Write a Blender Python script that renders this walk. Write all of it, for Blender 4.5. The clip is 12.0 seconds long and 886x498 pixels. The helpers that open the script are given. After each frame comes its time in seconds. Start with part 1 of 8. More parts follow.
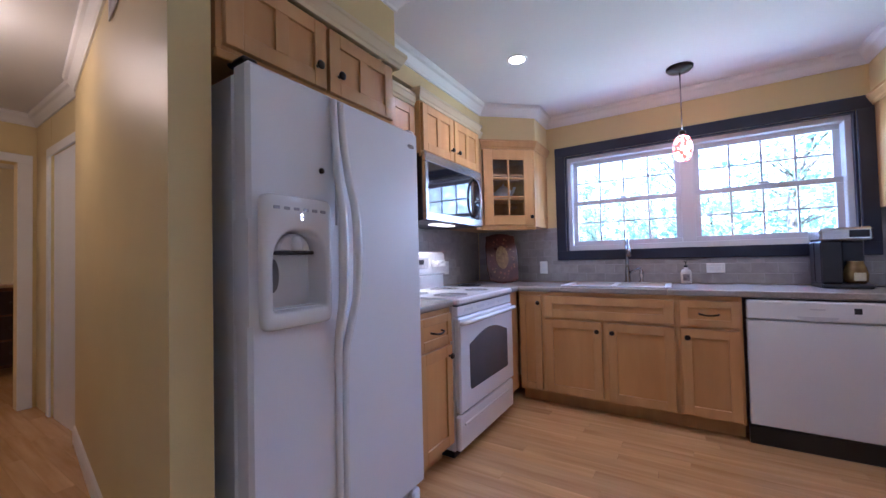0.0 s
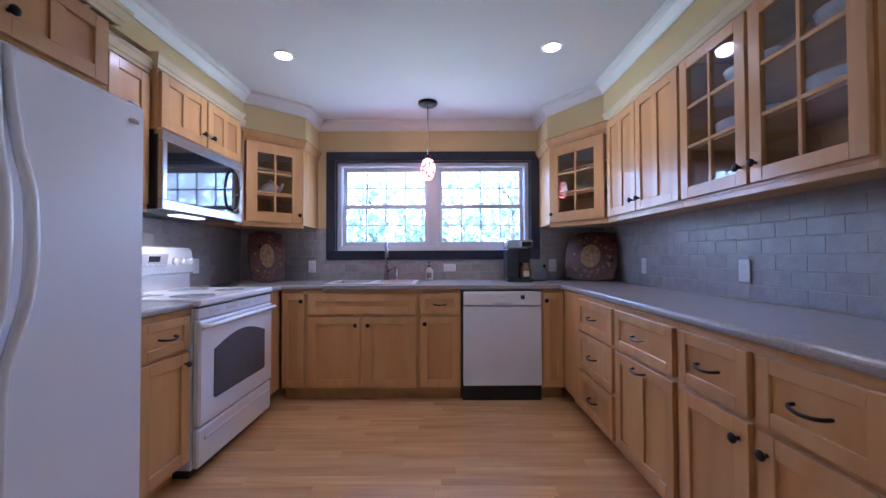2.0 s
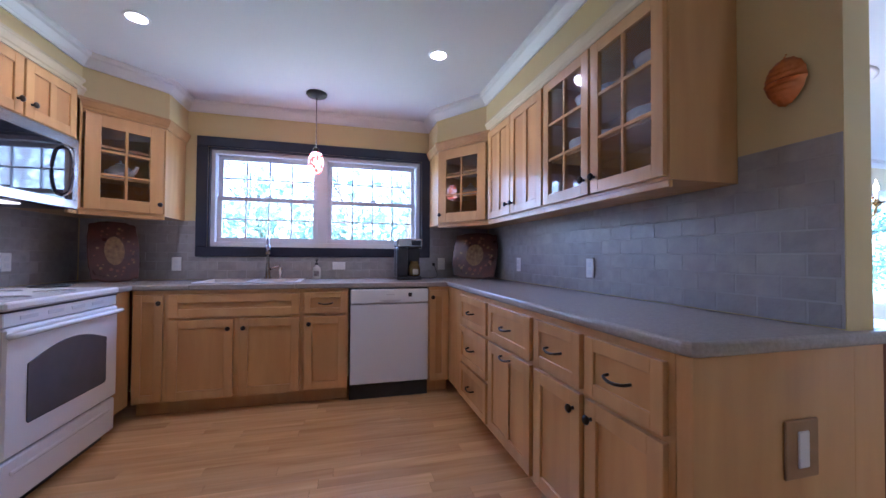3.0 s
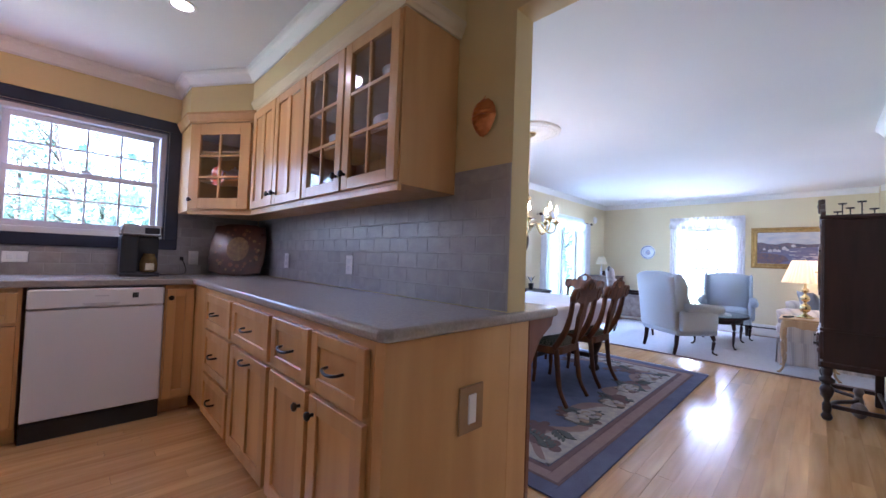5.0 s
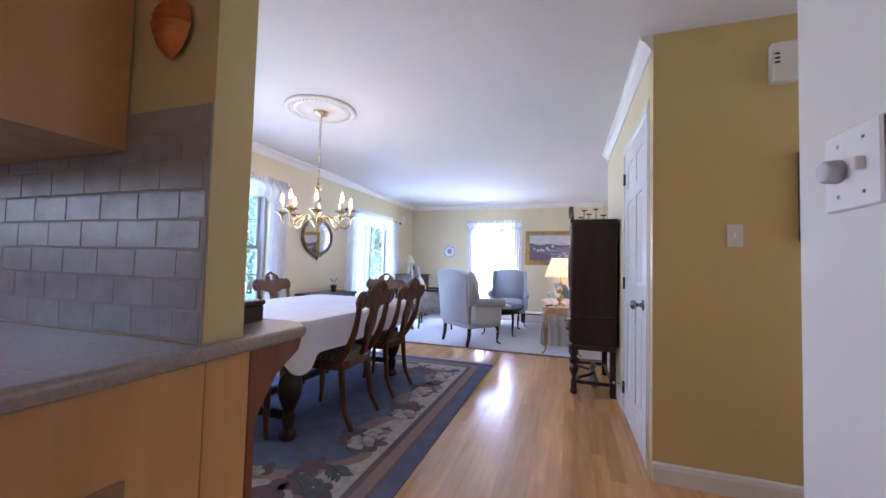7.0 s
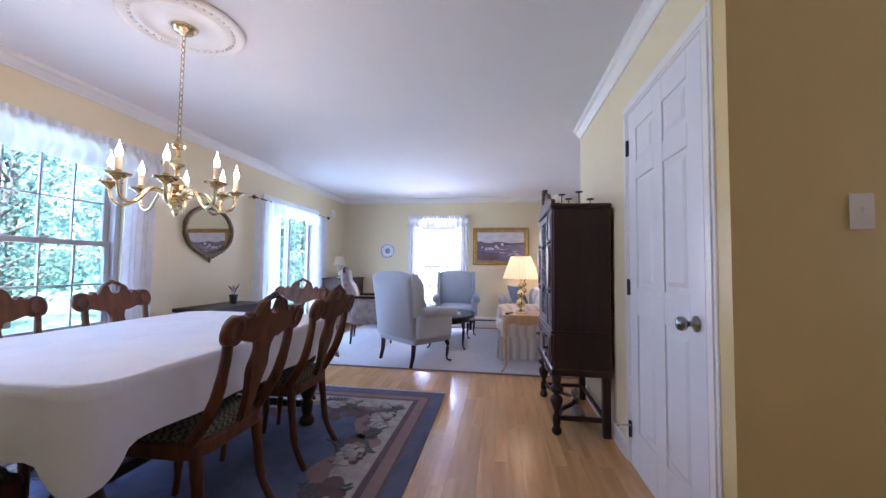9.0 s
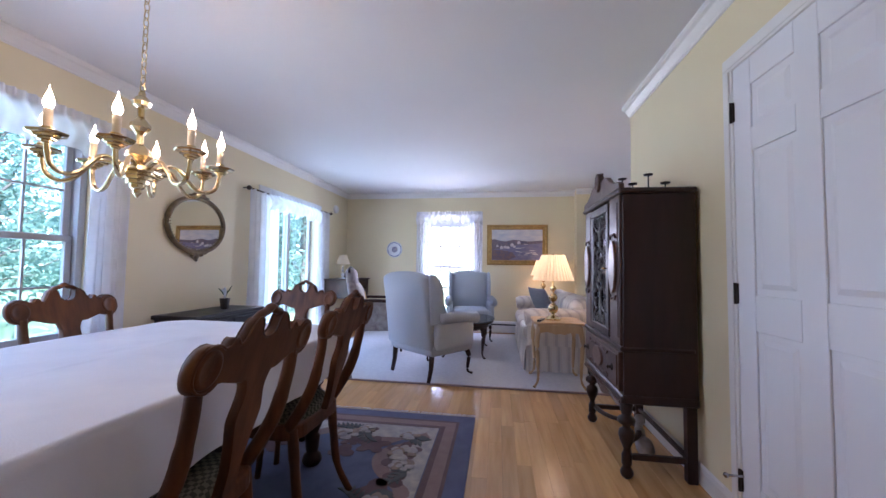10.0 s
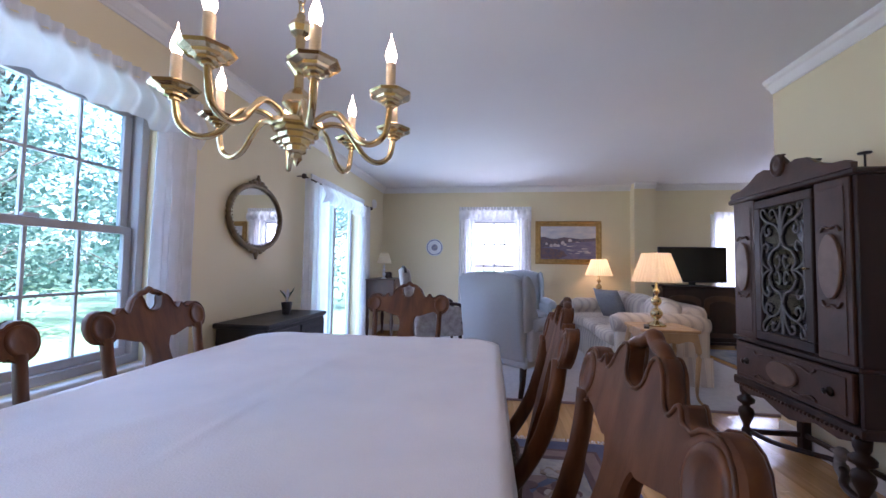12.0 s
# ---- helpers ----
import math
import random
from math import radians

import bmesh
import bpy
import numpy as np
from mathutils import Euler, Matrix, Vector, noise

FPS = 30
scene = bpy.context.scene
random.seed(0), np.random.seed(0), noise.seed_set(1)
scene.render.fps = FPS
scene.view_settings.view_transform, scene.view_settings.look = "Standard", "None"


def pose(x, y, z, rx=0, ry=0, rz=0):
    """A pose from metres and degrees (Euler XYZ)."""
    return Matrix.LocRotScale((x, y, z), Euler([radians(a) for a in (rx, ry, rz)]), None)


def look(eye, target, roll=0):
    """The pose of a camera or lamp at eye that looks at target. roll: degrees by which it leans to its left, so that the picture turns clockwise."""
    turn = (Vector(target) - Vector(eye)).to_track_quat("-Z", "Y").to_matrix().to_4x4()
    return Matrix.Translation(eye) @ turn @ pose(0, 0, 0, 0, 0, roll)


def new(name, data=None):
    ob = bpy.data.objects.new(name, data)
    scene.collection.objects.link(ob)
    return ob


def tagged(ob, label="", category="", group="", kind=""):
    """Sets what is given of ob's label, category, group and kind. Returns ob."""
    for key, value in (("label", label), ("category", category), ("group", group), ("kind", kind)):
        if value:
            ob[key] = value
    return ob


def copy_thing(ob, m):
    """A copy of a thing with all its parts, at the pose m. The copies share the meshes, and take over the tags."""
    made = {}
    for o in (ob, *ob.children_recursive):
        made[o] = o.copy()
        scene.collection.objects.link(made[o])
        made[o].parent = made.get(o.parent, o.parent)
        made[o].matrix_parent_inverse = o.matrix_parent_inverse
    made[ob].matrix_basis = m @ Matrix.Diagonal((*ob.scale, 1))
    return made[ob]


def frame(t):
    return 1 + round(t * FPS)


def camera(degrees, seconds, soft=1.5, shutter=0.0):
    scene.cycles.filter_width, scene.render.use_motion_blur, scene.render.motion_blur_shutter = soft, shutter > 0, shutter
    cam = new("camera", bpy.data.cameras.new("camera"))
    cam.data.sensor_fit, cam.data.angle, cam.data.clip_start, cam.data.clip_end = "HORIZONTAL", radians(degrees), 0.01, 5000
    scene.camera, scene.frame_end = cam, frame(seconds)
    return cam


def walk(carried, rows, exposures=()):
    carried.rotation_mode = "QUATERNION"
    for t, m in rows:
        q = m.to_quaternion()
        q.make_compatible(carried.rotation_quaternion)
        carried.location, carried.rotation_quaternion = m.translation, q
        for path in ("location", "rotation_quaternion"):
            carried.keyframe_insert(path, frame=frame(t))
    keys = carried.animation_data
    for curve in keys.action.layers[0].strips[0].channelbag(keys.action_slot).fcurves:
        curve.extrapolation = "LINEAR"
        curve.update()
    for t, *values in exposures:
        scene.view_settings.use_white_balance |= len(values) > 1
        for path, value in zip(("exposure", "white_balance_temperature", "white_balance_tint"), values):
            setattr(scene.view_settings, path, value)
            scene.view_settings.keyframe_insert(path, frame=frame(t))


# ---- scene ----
cam = camera(99.9, 12.0)
PATH = [
    (0, (0.133, 0.115, 1.153), (-0.931, 1.808, 1.204), -1.4),
    (0.5, (0.163, 0.107, 1.143), (-0.662, 1.928, 1.2), -1.2),
    (1, (0.221, 0.077, 1.14), (-0.352, 1.993, 1.186), -0.8),
    (1.5, (0.273, 0.06, 1.141), (-0.017, 2.039, 1.183), -0.5),
    (2, (0.324, 0.043, 1.141), (0.318, 2.043, 1.179), -0.2),
    (2.5, (0.372, 0.026, 1.136), (0.635, 2.008, 1.175), 0.0),
    (3, (0.415, 0.003, 1.127), (0.931, 1.935, 1.165), 0.4),
    (4.8, (0.595, -0.09, 1.116), (1.924, 1.404, 1.164), 2.2),
    (5, (0.639, -0.093, 1.114), (2.048, 1.325, 1.17), 2.1),
    (5.5, (0.745, -0.111, 1.107), (2.33, 1.107, 1.169), 2.1),
    (6, (0.873, -0.131, 1.106), (2.604, 0.868, 1.185), 1.9),
    (6.5, (1.014, -0.117, 1.118), (2.841, 0.694, 1.202), 1.7),
    (7, (1.18, -0.07, 1.123), (3.077, 0.557, 1.206), 1.5),
    (7.5, (1.391, -0.001, 1.128), (3.335, 0.457, 1.219), 1.3),
    (7.7, (1.465, 0.027, 1.126), (3.421, 0.435, 1.217), 1.2),
    (9.3, (2.268, 0.319, 1.112), (4.244, 0.612, 1.206), 0.7),
    (9.5, (2.368, 0.382, 1.106), (4.345, 0.67, 1.198), 0.7),
    (10, (2.591, 0.544, 1.114), (4.567, 0.836, 1.211), 0.8),
    (10.5, (2.743, 0.752, 1.114), (4.719, 1.049, 1.21), 0.7),
    (11, (2.833, 1.007, 1.11), (4.809, 1.301, 1.2), 0.8),
    (11.5, (2.885, 1.224, 1.093), (4.861, 1.517, 1.196), 0.5),
    (12, (2.917, 1.432, 1.103), (4.897, 1.694, 1.196), 0.9),
]
walk(cam, [(t, look(eye, target, roll)) for t, eye, target, roll in PATH],
     [(0.0, 4.38, 4900, 30), (2.0, 4.19, 4820, 30), (3.0, 4.19, 4900, 31), (5.0, 4.17, 5430, 34), (6.5, 4.08, 5700, 37), (7.5, 3.97, 5700, 38), (9.5, 3.65, 5850, 39), (12.0, 3.2, 5950, 39)])

# ---- light ----
world = bpy.data.worlds.new("sky")
world.use_nodes = True
scene.world = world
wn = world.node_tree.nodes
sky = wn.new("ShaderNodeTexSky")
sky.sky_type, sky.sun_disc = "NISHITA", False
sky.sun_elevation, sky.sun_rotation = radians(55), radians(200)
wn["Background"].inputs["Strength"].default_value = 0.15
LAMPS = 0.056
world.node_tree.links.new(sky.outputs[0], wn["Background"].inputs["Color"])


def lamp(name, kind, m, watts, color=(1, 1, 1), size=0.1, size_y=None, angle=None):
    data = bpy.data.lights.new(name, kind)
    data.energy, data.color = watts * (1 if kind == "SUN" else LAMPS), color
    if kind == "AREA":
        data.size = size
        if size_y:
            data.shape, data.size_y = "RECTANGLE", size_y
    elif kind == "SUN":
        data.angle = size
    else:
        data.shadow_soft_size = size
    if kind == "SPOT":
        data.spot_size, data.spot_blend = radians(angle), 0.6
    ob = new(name, data)
    ob.matrix_basis = m
    return ob


SUN = lamp("sun", "SUN", look((0, 0, 20), (6, 14, 0)), 5.0, (1, 0.95, 0.86), radians(0.5))
DAY = (0.80, 0.90, 1.0)
WARM = (1.0, 0.72, 0.42)
# daylight of the sky in the window openings
lamp("kitchen_window_light", "AREA", look((0.22, 3.80, 1.62), (0.22, 0, 1.3)), 20, DAY, 1.8, 0.9)
lamp("dining_window_light", "AREA", look((3.60, 3.52, 1.25), (3.6, 0, 1.0)), 64, DAY, 1.8, 1.35)
lamp("patio_door_light", "AREA", look((7.3, 3.52, 1.0), (7.3, 0, 0.9)), 65, DAY, 1.3, 1.9)
lamp("living_window_light", "AREA", look((9.36, 1.40, 1.15), (0, 1.40, 1.0)), 110, DAY, 0.85, 1.6)
lamp("side_window_light", "AREA", look((9.36, -2.35, 1.2), (0, -2.0, 1.0)), 100, DAY, 0.7, 1.5)
# fill added before the closed entry end wall, which has no window
lamp("entry_fill", "AREA", look((2.88, -2.68, 1.4), (2.9, 0, 1.2)), 9, DAY, 0.8, 1.2)
for x, y, watts in ((-0.71, 2.42, 22), (1.0, 2.34, 14)):
    lamp("downlight_lamp", "SPOT", look((x, y, 2.425), (x, y, 0)), watts, (1, 0.94, 0.87), 0.05, angle=150)
lamp("hall_lamp", "POINT", pose(-2.75, 0.22, 2.24), 7.5, WARM, 0.08)
# unseen fill added to brighten the room beyond the hall; no fixture there
lamp("bedroom_fill", "POINT", pose(-5.7, -0.9, 2.2), 14, WARM, 0.10)
lamp("pendant_lamp", "POINT", pose(0.19, 3.17, 1.84), 3, (1, 0.6, 0.4), 0.03)
lamp("hood_lamp", "SPOT", look((-1.38, 2.38, 1.385), (-1.42, 2.38, 0)), 7, (1, 0.85, 0.6), 0.05, angle=140)


# ---- materials ----
MATS = {}


def mat(name, a, b=None, scale=6.0, stretch=(1, 1, 1), rough=0.5, metal=0.0, bump=0.15, fine=60.0, vary=0.0, island=False,
        coat=0.0, rough_var=0.1, seed=0.0, detail=4.0, distort=0.3, spec=0.5):
    """Two-tone surface: broad variation a..b, fine grain in the relief, tone differing from piece to piece by vary."""
    if name in MATS:
        return MATS[name]
    m = bpy.data.materials.new(name)
    m.use_nodes = True
    nt = m.node_tree
    N, L = nt.nodes, nt.links
    bsdf = N["Principled BSDF"]
    b = b or tuple(c * 0.85 for c in a)
    tc = N.new("ShaderNodeTexCoord")
    mp = N.new("ShaderNodeMapping")
    mp.inputs["Scale"].default_value = stretch
    L.new(tc.outputs["Object"], mp.inputs["Vector"])
    rnd = None
    if vary:
        rnd = N.new("ShaderNodeNewGeometry").outputs["Random Per Island"] if island else N.new("ShaderNodeObjectInfo").outputs["Random"]
        mul = N.new("ShaderNodeMath")
        mul.operation = "MULTIPLY"
        mul.inputs[1].default_value = 37.0
        L.new(rnd, mul.inputs[0])
        L.new(mul.outputs[0], mp.inputs["Location"])
    n1 = N.new("ShaderNodeTexNoise")
    n1.inputs["Scale"].default_value, n1.inputs["Detail"].default_value, n1.inputs["Distortion"].default_value = scale, detail, distort
    L.new(mp.outputs[0], n1.inputs["Vector"])
    ramp = N.new("ShaderNodeValToRGB")
    ramp.color_ramp.elements[0].position, ramp.color_ramp.elements[1].position = 0.3, 0.7
    ramp.color_ramp.elements[0].color, ramp.color_ramp.elements[1].color = (*a, 1), (*b, 1)
    L.new(n1.outputs[0], ramp.inputs[0])
    col = ramp.outputs[0]
    if vary:
        hsv = N.new("ShaderNodeHueSaturation")
        mr = N.new("ShaderNodeMapRange")
        mr.inputs[3].default_value, mr.inputs[4].default_value = 1 - vary, 1 + vary
        L.new(rnd, mr.inputs[0])
        L.new(mr.outputs[0], hsv.inputs["Value"])
        L.new(col, hsv.inputs["Color"])
        col = hsv.outputs[0]
    L.new(col, bsdf.inputs["Base Color"])
    n2 = N.new("ShaderNodeTexNoise")
    n2.inputs["Scale"].default_value, n2.inputs["Detail"].default_value = fine, 3.0
    L.new(mp.outputs[0], n2.inputs["Vector"])
    rr = N.new("ShaderNodeMapRange")
    rr.inputs[3].default_value, rr.inputs[4].default_value = max(0.02, rough - rough_var), min(1, rough + rough_var)
    L.new(n1.outputs[0], rr.inputs[0])
    L.new(rr.outputs[0], bsdf.inputs["Roughness"])
    if bump:
        bp = N.new("ShaderNodeBump")
        bp.inputs["Strength"].default_value, bp.inputs["Distance"].default_value = bump, 0.004
        L.new(n2.outputs[0], bp.inputs["Height"])
        L.new(bp.outputs[0], bsdf.inputs["Normal"])
    bsdf.inputs["Metallic"].default_value = metal
    bsdf.inputs["Coat Weight"].default_value = coat
    bsdf.inputs["Coat Roughness"].default_value = 0.12
    bsdf.inputs["Specular IOR Level"].default_value = spec
    MATS[name] = m
    return m


def glow(name, color, strength):
    if name in MATS:
        return MATS[name]
    m = bpy.data.materials.new(name)
    m.use_nodes = True
    bsdf = m.node_tree.nodes["Principled BSDF"]
    bsdf.inputs["Base Color"].default_value = (*color, 1)
    bsdf.inputs["Emission Color"].default_value = (*color, 1)
    bsdf.inputs["Emission Strength"].default_value = strength * 0.10
    MATS[name] = m
    return m


def sheer(name, color, clear, glowing=0.0):
    """Thin cloth that lets light through: part gaps between the threads, part translucent."""
    if name in MATS:
        return MATS[name]
    m = bpy.data.materials.new(name)
    m.use_nodes = True
    N, L = m.node_tree.nodes, m.node_tree.links
    N.remove(N["Principled BSDF"])
    d, t, p = N.new("ShaderNodeBsdfDiffuse"), N.new("ShaderNodeBsdfTranslucent"), N.new("ShaderNodeBsdfTransparent")
    tc, w = N.new("ShaderNodeTexCoord"), N.new("ShaderNodeTexNoise")
    w.inputs["Scale"].default_value = 9.0
    L.new(tc.outputs["Object"], w.inputs["Vector"])
    mr = N.new("ShaderNodeMapRange")
    mr.inputs[3].default_value, mr.inputs[4].default_value = max(0, clear - 0.1), clear + 0.1
    L.new(w.outputs[0], mr.inputs[0])
    a, b = N.new("ShaderNodeMixShader"), N.new("ShaderNodeMixShader")
    a.inputs[0].default_value = 0.5
    for s in (d, t):
        s.inputs["Color"].default_value = (*color, 1)
    L.new(d.outputs[0], a.inputs[1]), L.new(t.outputs[0], a.inputs[2])
    L.new(mr.outputs[0], b.inputs[0])
    L.new(a.outputs[0], b.inputs[1]), L.new(p.outputs[0], b.inputs[2])
    last = b.outputs[0]
    L.new(last, N["Material Output"].inputs["Surface"])
    MATS[name] = m
    return m


def glass(name, tint=(1, 1, 1), gloss=0.06):
    """A clear pane: see-through with a mirror film that grows towards grazing views."""
    if name in MATS:
        return MATS[name]
    m = bpy.data.materials.new(name)
    m.use_nodes = True
    N, L = m.node_tree.nodes, m.node_tree.links
    N.remove(N["Principled BSDF"])
    t, g, mx, fr = N.new("ShaderNodeBsdfTransparent"), N.new("ShaderNodeBsdfGlossy"), N.new("ShaderNodeMixShader"), N.new("ShaderNodeLayerWeight")
    t.inputs["Color"].default_value = (*tint, 1)
    g.inputs["Roughness"].default_value = 0.02
    pw, mr = N.new("ShaderNodeMath"), N.new("ShaderNodeMapRange")
    pw.operation, pw.inputs[1].default_value = "POWER", 4.0
    fr.inputs["Blend"].default_value = 0.5
    mr.inputs[3].default_value, mr.inputs[4].default_value = gloss, 0.85
    L.new(fr.outputs["Facing"], pw.inputs[0]), L.new(pw.outputs[0], mr.inputs[0])
    L.new(mr.outputs[0], mx.inputs[0]), L.new(t.outputs[0], mx.inputs[1]), L.new(g.outputs[0], mx.inputs[2])
    L.new(mx.outputs[0], N["Material Output"].inputs["Surface"])
    MATS[name] = m
    return m


YELLOW = mat("yellow_wall_paint", (0.68, 0.54, 0.25), (0.64, 0.50, 0.225), scale=1.3, rough=0.42, bump=0.12, fine=220, rough_var=0.06)
CREAM = mat("cream_wall_paint", (0.79, 0.70, 0.475), (0.75, 0.66, 0.44), scale=1.1, rough=0.6, bump=0.12, fine=220)
WHITEWALL = mat("pale_wall_paint", (0.72, 0.70, 0.64), (0.69, 0.66, 0.60), scale=1.1, rough=0.6, bump=0.12, fine=220)
CEIL = mat("ceiling_paint", (0.78, 0.78, 0.79), (0.74, 0.74, 0.76), scale=0.8, rough=0.85, bump=0.2, fine=150)
TRIM = mat("white_trim_paint", (0.80, 0.79, 0.77), (0.76, 0.75, 0.73), scale=2, rough=0.35, bump=0.05, fine=40)
DOORW = mat("white_door_paint", (0.78, 0.79, 0.82), (0.74, 0.75, 0.79), scale=2, stretch=(1, 1, 0.1), rough=0.35, bump=0.1, fine=90)
NAVY = mat("dark_navy_casing_paint", (0.020, 0.024, 0.045), (0.012, 0.014, 0.028), scale=3, rough=0.35, bump=0.05)
MAPLE = mat("maple_cabinet_wood", (0.63, 0.355, 0.128), (0.53, 0.280, 0.090), scale=2.4, stretch=(4, 4, 0.5), rough=0.38, bump=0.06, fine=120, vary=0.07, coat=0.25)
MAPLED = mat("maple_recess_wood", (0.61, 0.332, 0.108), (0.51, 0.255, 0.076), scale=2.4, stretch=(4, 4, 0.5), rough=0.42, bump=0.06, fine=120, vary=0.07, coat=0.2)
FLOORW = mat("oak_floor_plank", (0.70, 0.415, 0.182), (0.52, 0.280, 0.105), scale=3.0, stretch=(0.6, 7, 7), rough=0.22, bump=0.04, fine=90, vary=0.13, coat=0.3, detail=6)
FLOORI = mat("oak_floor_plank_joined", (0.70, 0.415, 0.182), (0.52, 0.280, 0.105), scale=3.0, stretch=(0.6, 7, 7), rough=0.22, bump=0.04, fine=90, vary=0.13, coat=0.3, island=True, detail=6)
GAP = mat("floor_gap_dark", (0.36, 0.20, 0.09), (0.28, 0.15, 0.065), rough=0.8)
TILE = mat("grey_tumbled_tile", (0.37, 0.345, 0.325), (0.285, 0.268, 0.255), scale=14, rough=0.36, bump=0.35, fine=60, vary=0.08)
GROUT = mat("tile_grout", (0.40, 0.38, 0.365), (0.35, 0.33, 0.32), rough=0.9, bump=0.3)
COUNTER = mat("greige_stone_counter", (0.39, 0.345, 0.30), (0.31, 0.27, 0.235), scale=90, rough=0.22, bump=0.02, fine=300, rough_var=0.05)
APPL = mat("white_appliance_enamel", (0.76, 0.77, 0.80), (0.73, 0.74, 0.78), scale=1.0, rough=0.32, bump=0.12, fine=260, rough_var=0.04)
APPLS = mat("white_appliance_smooth", (0.80, 0.80, 0.80), (0.77, 0.77, 0.78), scale=1.0, rough=0.18, bump=0.0)
APPLG = mat("pale_grey_plastic", (0.60, 0.60, 0.62), (0.55, 0.55, 0.57), scale=2, rough=0.4, bump=0.05)
BLACK = mat("black_plastic", (0.012, 0.012, 0.014), (0.02, 0.02, 0.022), rough=0.35, bump=0.05)
RUBBER = mat("dark_rubber", (0.02, 0.02, 0.02), rough=0.8)
OVENGL = mat("grey_oven_glass", (0.10, 0.105, 0.12), (0.085, 0.09, 0.10), rough=0.08, bump=0, rough_var=0.02)
STEEL = mat("brushed_steel", (0.55, 0.55, 0.56), (0.48, 0.48, 0.50), scale=3, stretch=(0.2, 0.2, 30), rough=0.25, metal=1.0, bump=0.03, rough_var=0.05)
CHROME = mat("chrome", (0.72, 0.72, 0.74), rough=0.08, metal=1.0, bump=0, rough_var=0.02)
NICKEL = mat("polished_nickel", (0.36, 0.36, 0.38), (0.30, 0.30, 0.32), rough=0.14, metal=1.0, bump=0, rough_var=0.03)
BRASS = mat("polished_brass", (0.72, 0.58, 0.34), (0.58, 0.45, 0.25), scale=12, rough=0.16, metal=1.0, bump=0.03, rough_var=0.05)
BRONZE = mat("dark_bronze_hardware", (0.025, 0.018, 0.014), (0.04, 0.03, 0.022), rough=0.35, metal=0.6, bump=0.05)
MWGL = mat("black_mirror_glass", (0.015, 0.016, 0.02), rough=0.04, bump=0, rough_var=0.01, spec=1.0)
WALNUT = mat("walnut_chair_wood", (0.145, 0.050, 0.016), (0.055, 0.018, 0.006), scale=4, stretch=(5, 5, 0.8), rough=0.45, bump=0.10, fine=110, coat=0.0, vary=0.1, spec=0.3)
DARKW = mat("dark_mahogany", (0.034, 0.012, 0.008), (0.017, 0.007, 0.005), scale=3, stretch=(5, 5, 0.7), rough=0.42, bump=0.08, fine=110, coat=0.04, spec=0.35)
DARKP = mat("carved_mahogany_panel", (0.080, 0.035, 0.022), (0.042, 0.018, 0.011), scale=8, rough=0.42, bump=0.25, fine=60, coat=0.06, spec=0.4)
EBONY = mat("ebonised_wood", (0.010, 0.010, 0.014), (0.016, 0.015, 0.02), rough=0.4, bump=0.08)
HONEY = mat("honey_wood", (0.55, 0.37, 0.20), (0.45, 0.28, 0.14), scale=3, stretch=(4, 4, 0.6), rough=0.4, bump=0.06, coat=0.2)
CLOTH = mat("white_damask_cloth", (0.74, 0.74, 0.78), (0.68, 0.68, 0.73), scale=5, rough=0.75, bump=0.25, fine=240, spec=0.3)
SEATF = mat("checked_seat_fabric", (0.05, 0.05, 0.035), (0.04, 0.04, 0.028), scale=60, rough=0.9, bump=0.4, fine=180)
sn, sl = SEATF.node_tree.nodes, SEATF.node_tree.links
chk, chc = sn.new("ShaderNodeTexChecker"), sn.new("ShaderNodeTexCoord")
chk.inputs["Scale"].default_value = 62
chk.inputs["Color1"].default_value, chk.inputs["Color2"].default_value = (0.045, 0.045, 0.03, 1), (0.15, 0.14, 0.095, 1)
sl.new(chc.outputs["Object"], chk.inputs["Vector"]), sl.new(chk.outputs[0], sn["Principled BSDF"].inputs["Base Color"])
BLUEF = mat("pale_blue_upholstery", (0.47, 0.52, 0.58), (0.42, 0.47, 0.535), scale=120, rough=0.9, bump=0.4, fine=300, spec=0.2)
FLORF = mat("cream_floral_upholstery", (0.42, 0.385, 0.36), (0.25, 0.205, 0.205), scale=16, rough=0.9, bump=0.3, fine=220, spec=0.2)
CARPET = mat("pale_grey_carpet", (0.60, 0.59, 0.61), (0.53, 0.52, 0.55), scale=30, rough=0.95, bump=0.6, fine=420, spec=0.1)
MEDAL = mat("plaster_white", (0.80, 0.78, 0.75), (0.76, 0.74, 0.71), rough=0.7, bump=0.15, fine=120)
GILT = mat("gilt_frame", (0.52, 0.33, 0.11), (0.34, 0.20, 0.06), scale=25, rough=0.38, metal=0.55, bump=0.4, fine=70)
AGILT = mat("aged_bronze_gilt", (0.20, 0.145, 0.075), (0.12, 0.085, 0.045), scale=25, rough=0.42, metal=0.5, bump=0.5, fine=70)
MIRROR = mat("mirror_silver", (0.86, 0.87, 0.87), (0.86, 0.87, 0.87), rough=0.01, metal=1.0, bump=0, rough_var=0.0)
PORC = mat("white_porcelain", (0.80, 0.80, 0.82), (0.70, 0.72, 0.78), scale=30, rough=0.15, bump=0)
COPPER = mat("copper_mould", (0.74, 0.29, 0.10), (0.56, 0.18, 0.055), scale=20, rough=0.34, metal=1.0, bump=0.15)
VENEER = mat("burr_veneer_oval", (0.15, 0.078, 0.048), (0.10, 0.05, 0.03), scale=14, rough=0.4, bump=0.08, coat=0.1)
CORNICE = mat("cream_cornice_paint", (0.68, 0.56, 0.34), (0.63, 0.515, 0.30), scale=3, rough=0.45, bump=0.06)
SHEER = sheer("white_sheer_curtain", (0.84, 0.85, 0.90), 0.18)
# cyan cast of the daylight outside is put into this pane's tint
PANE = glass("window_pane", (0.62, 0.91, 1.0))
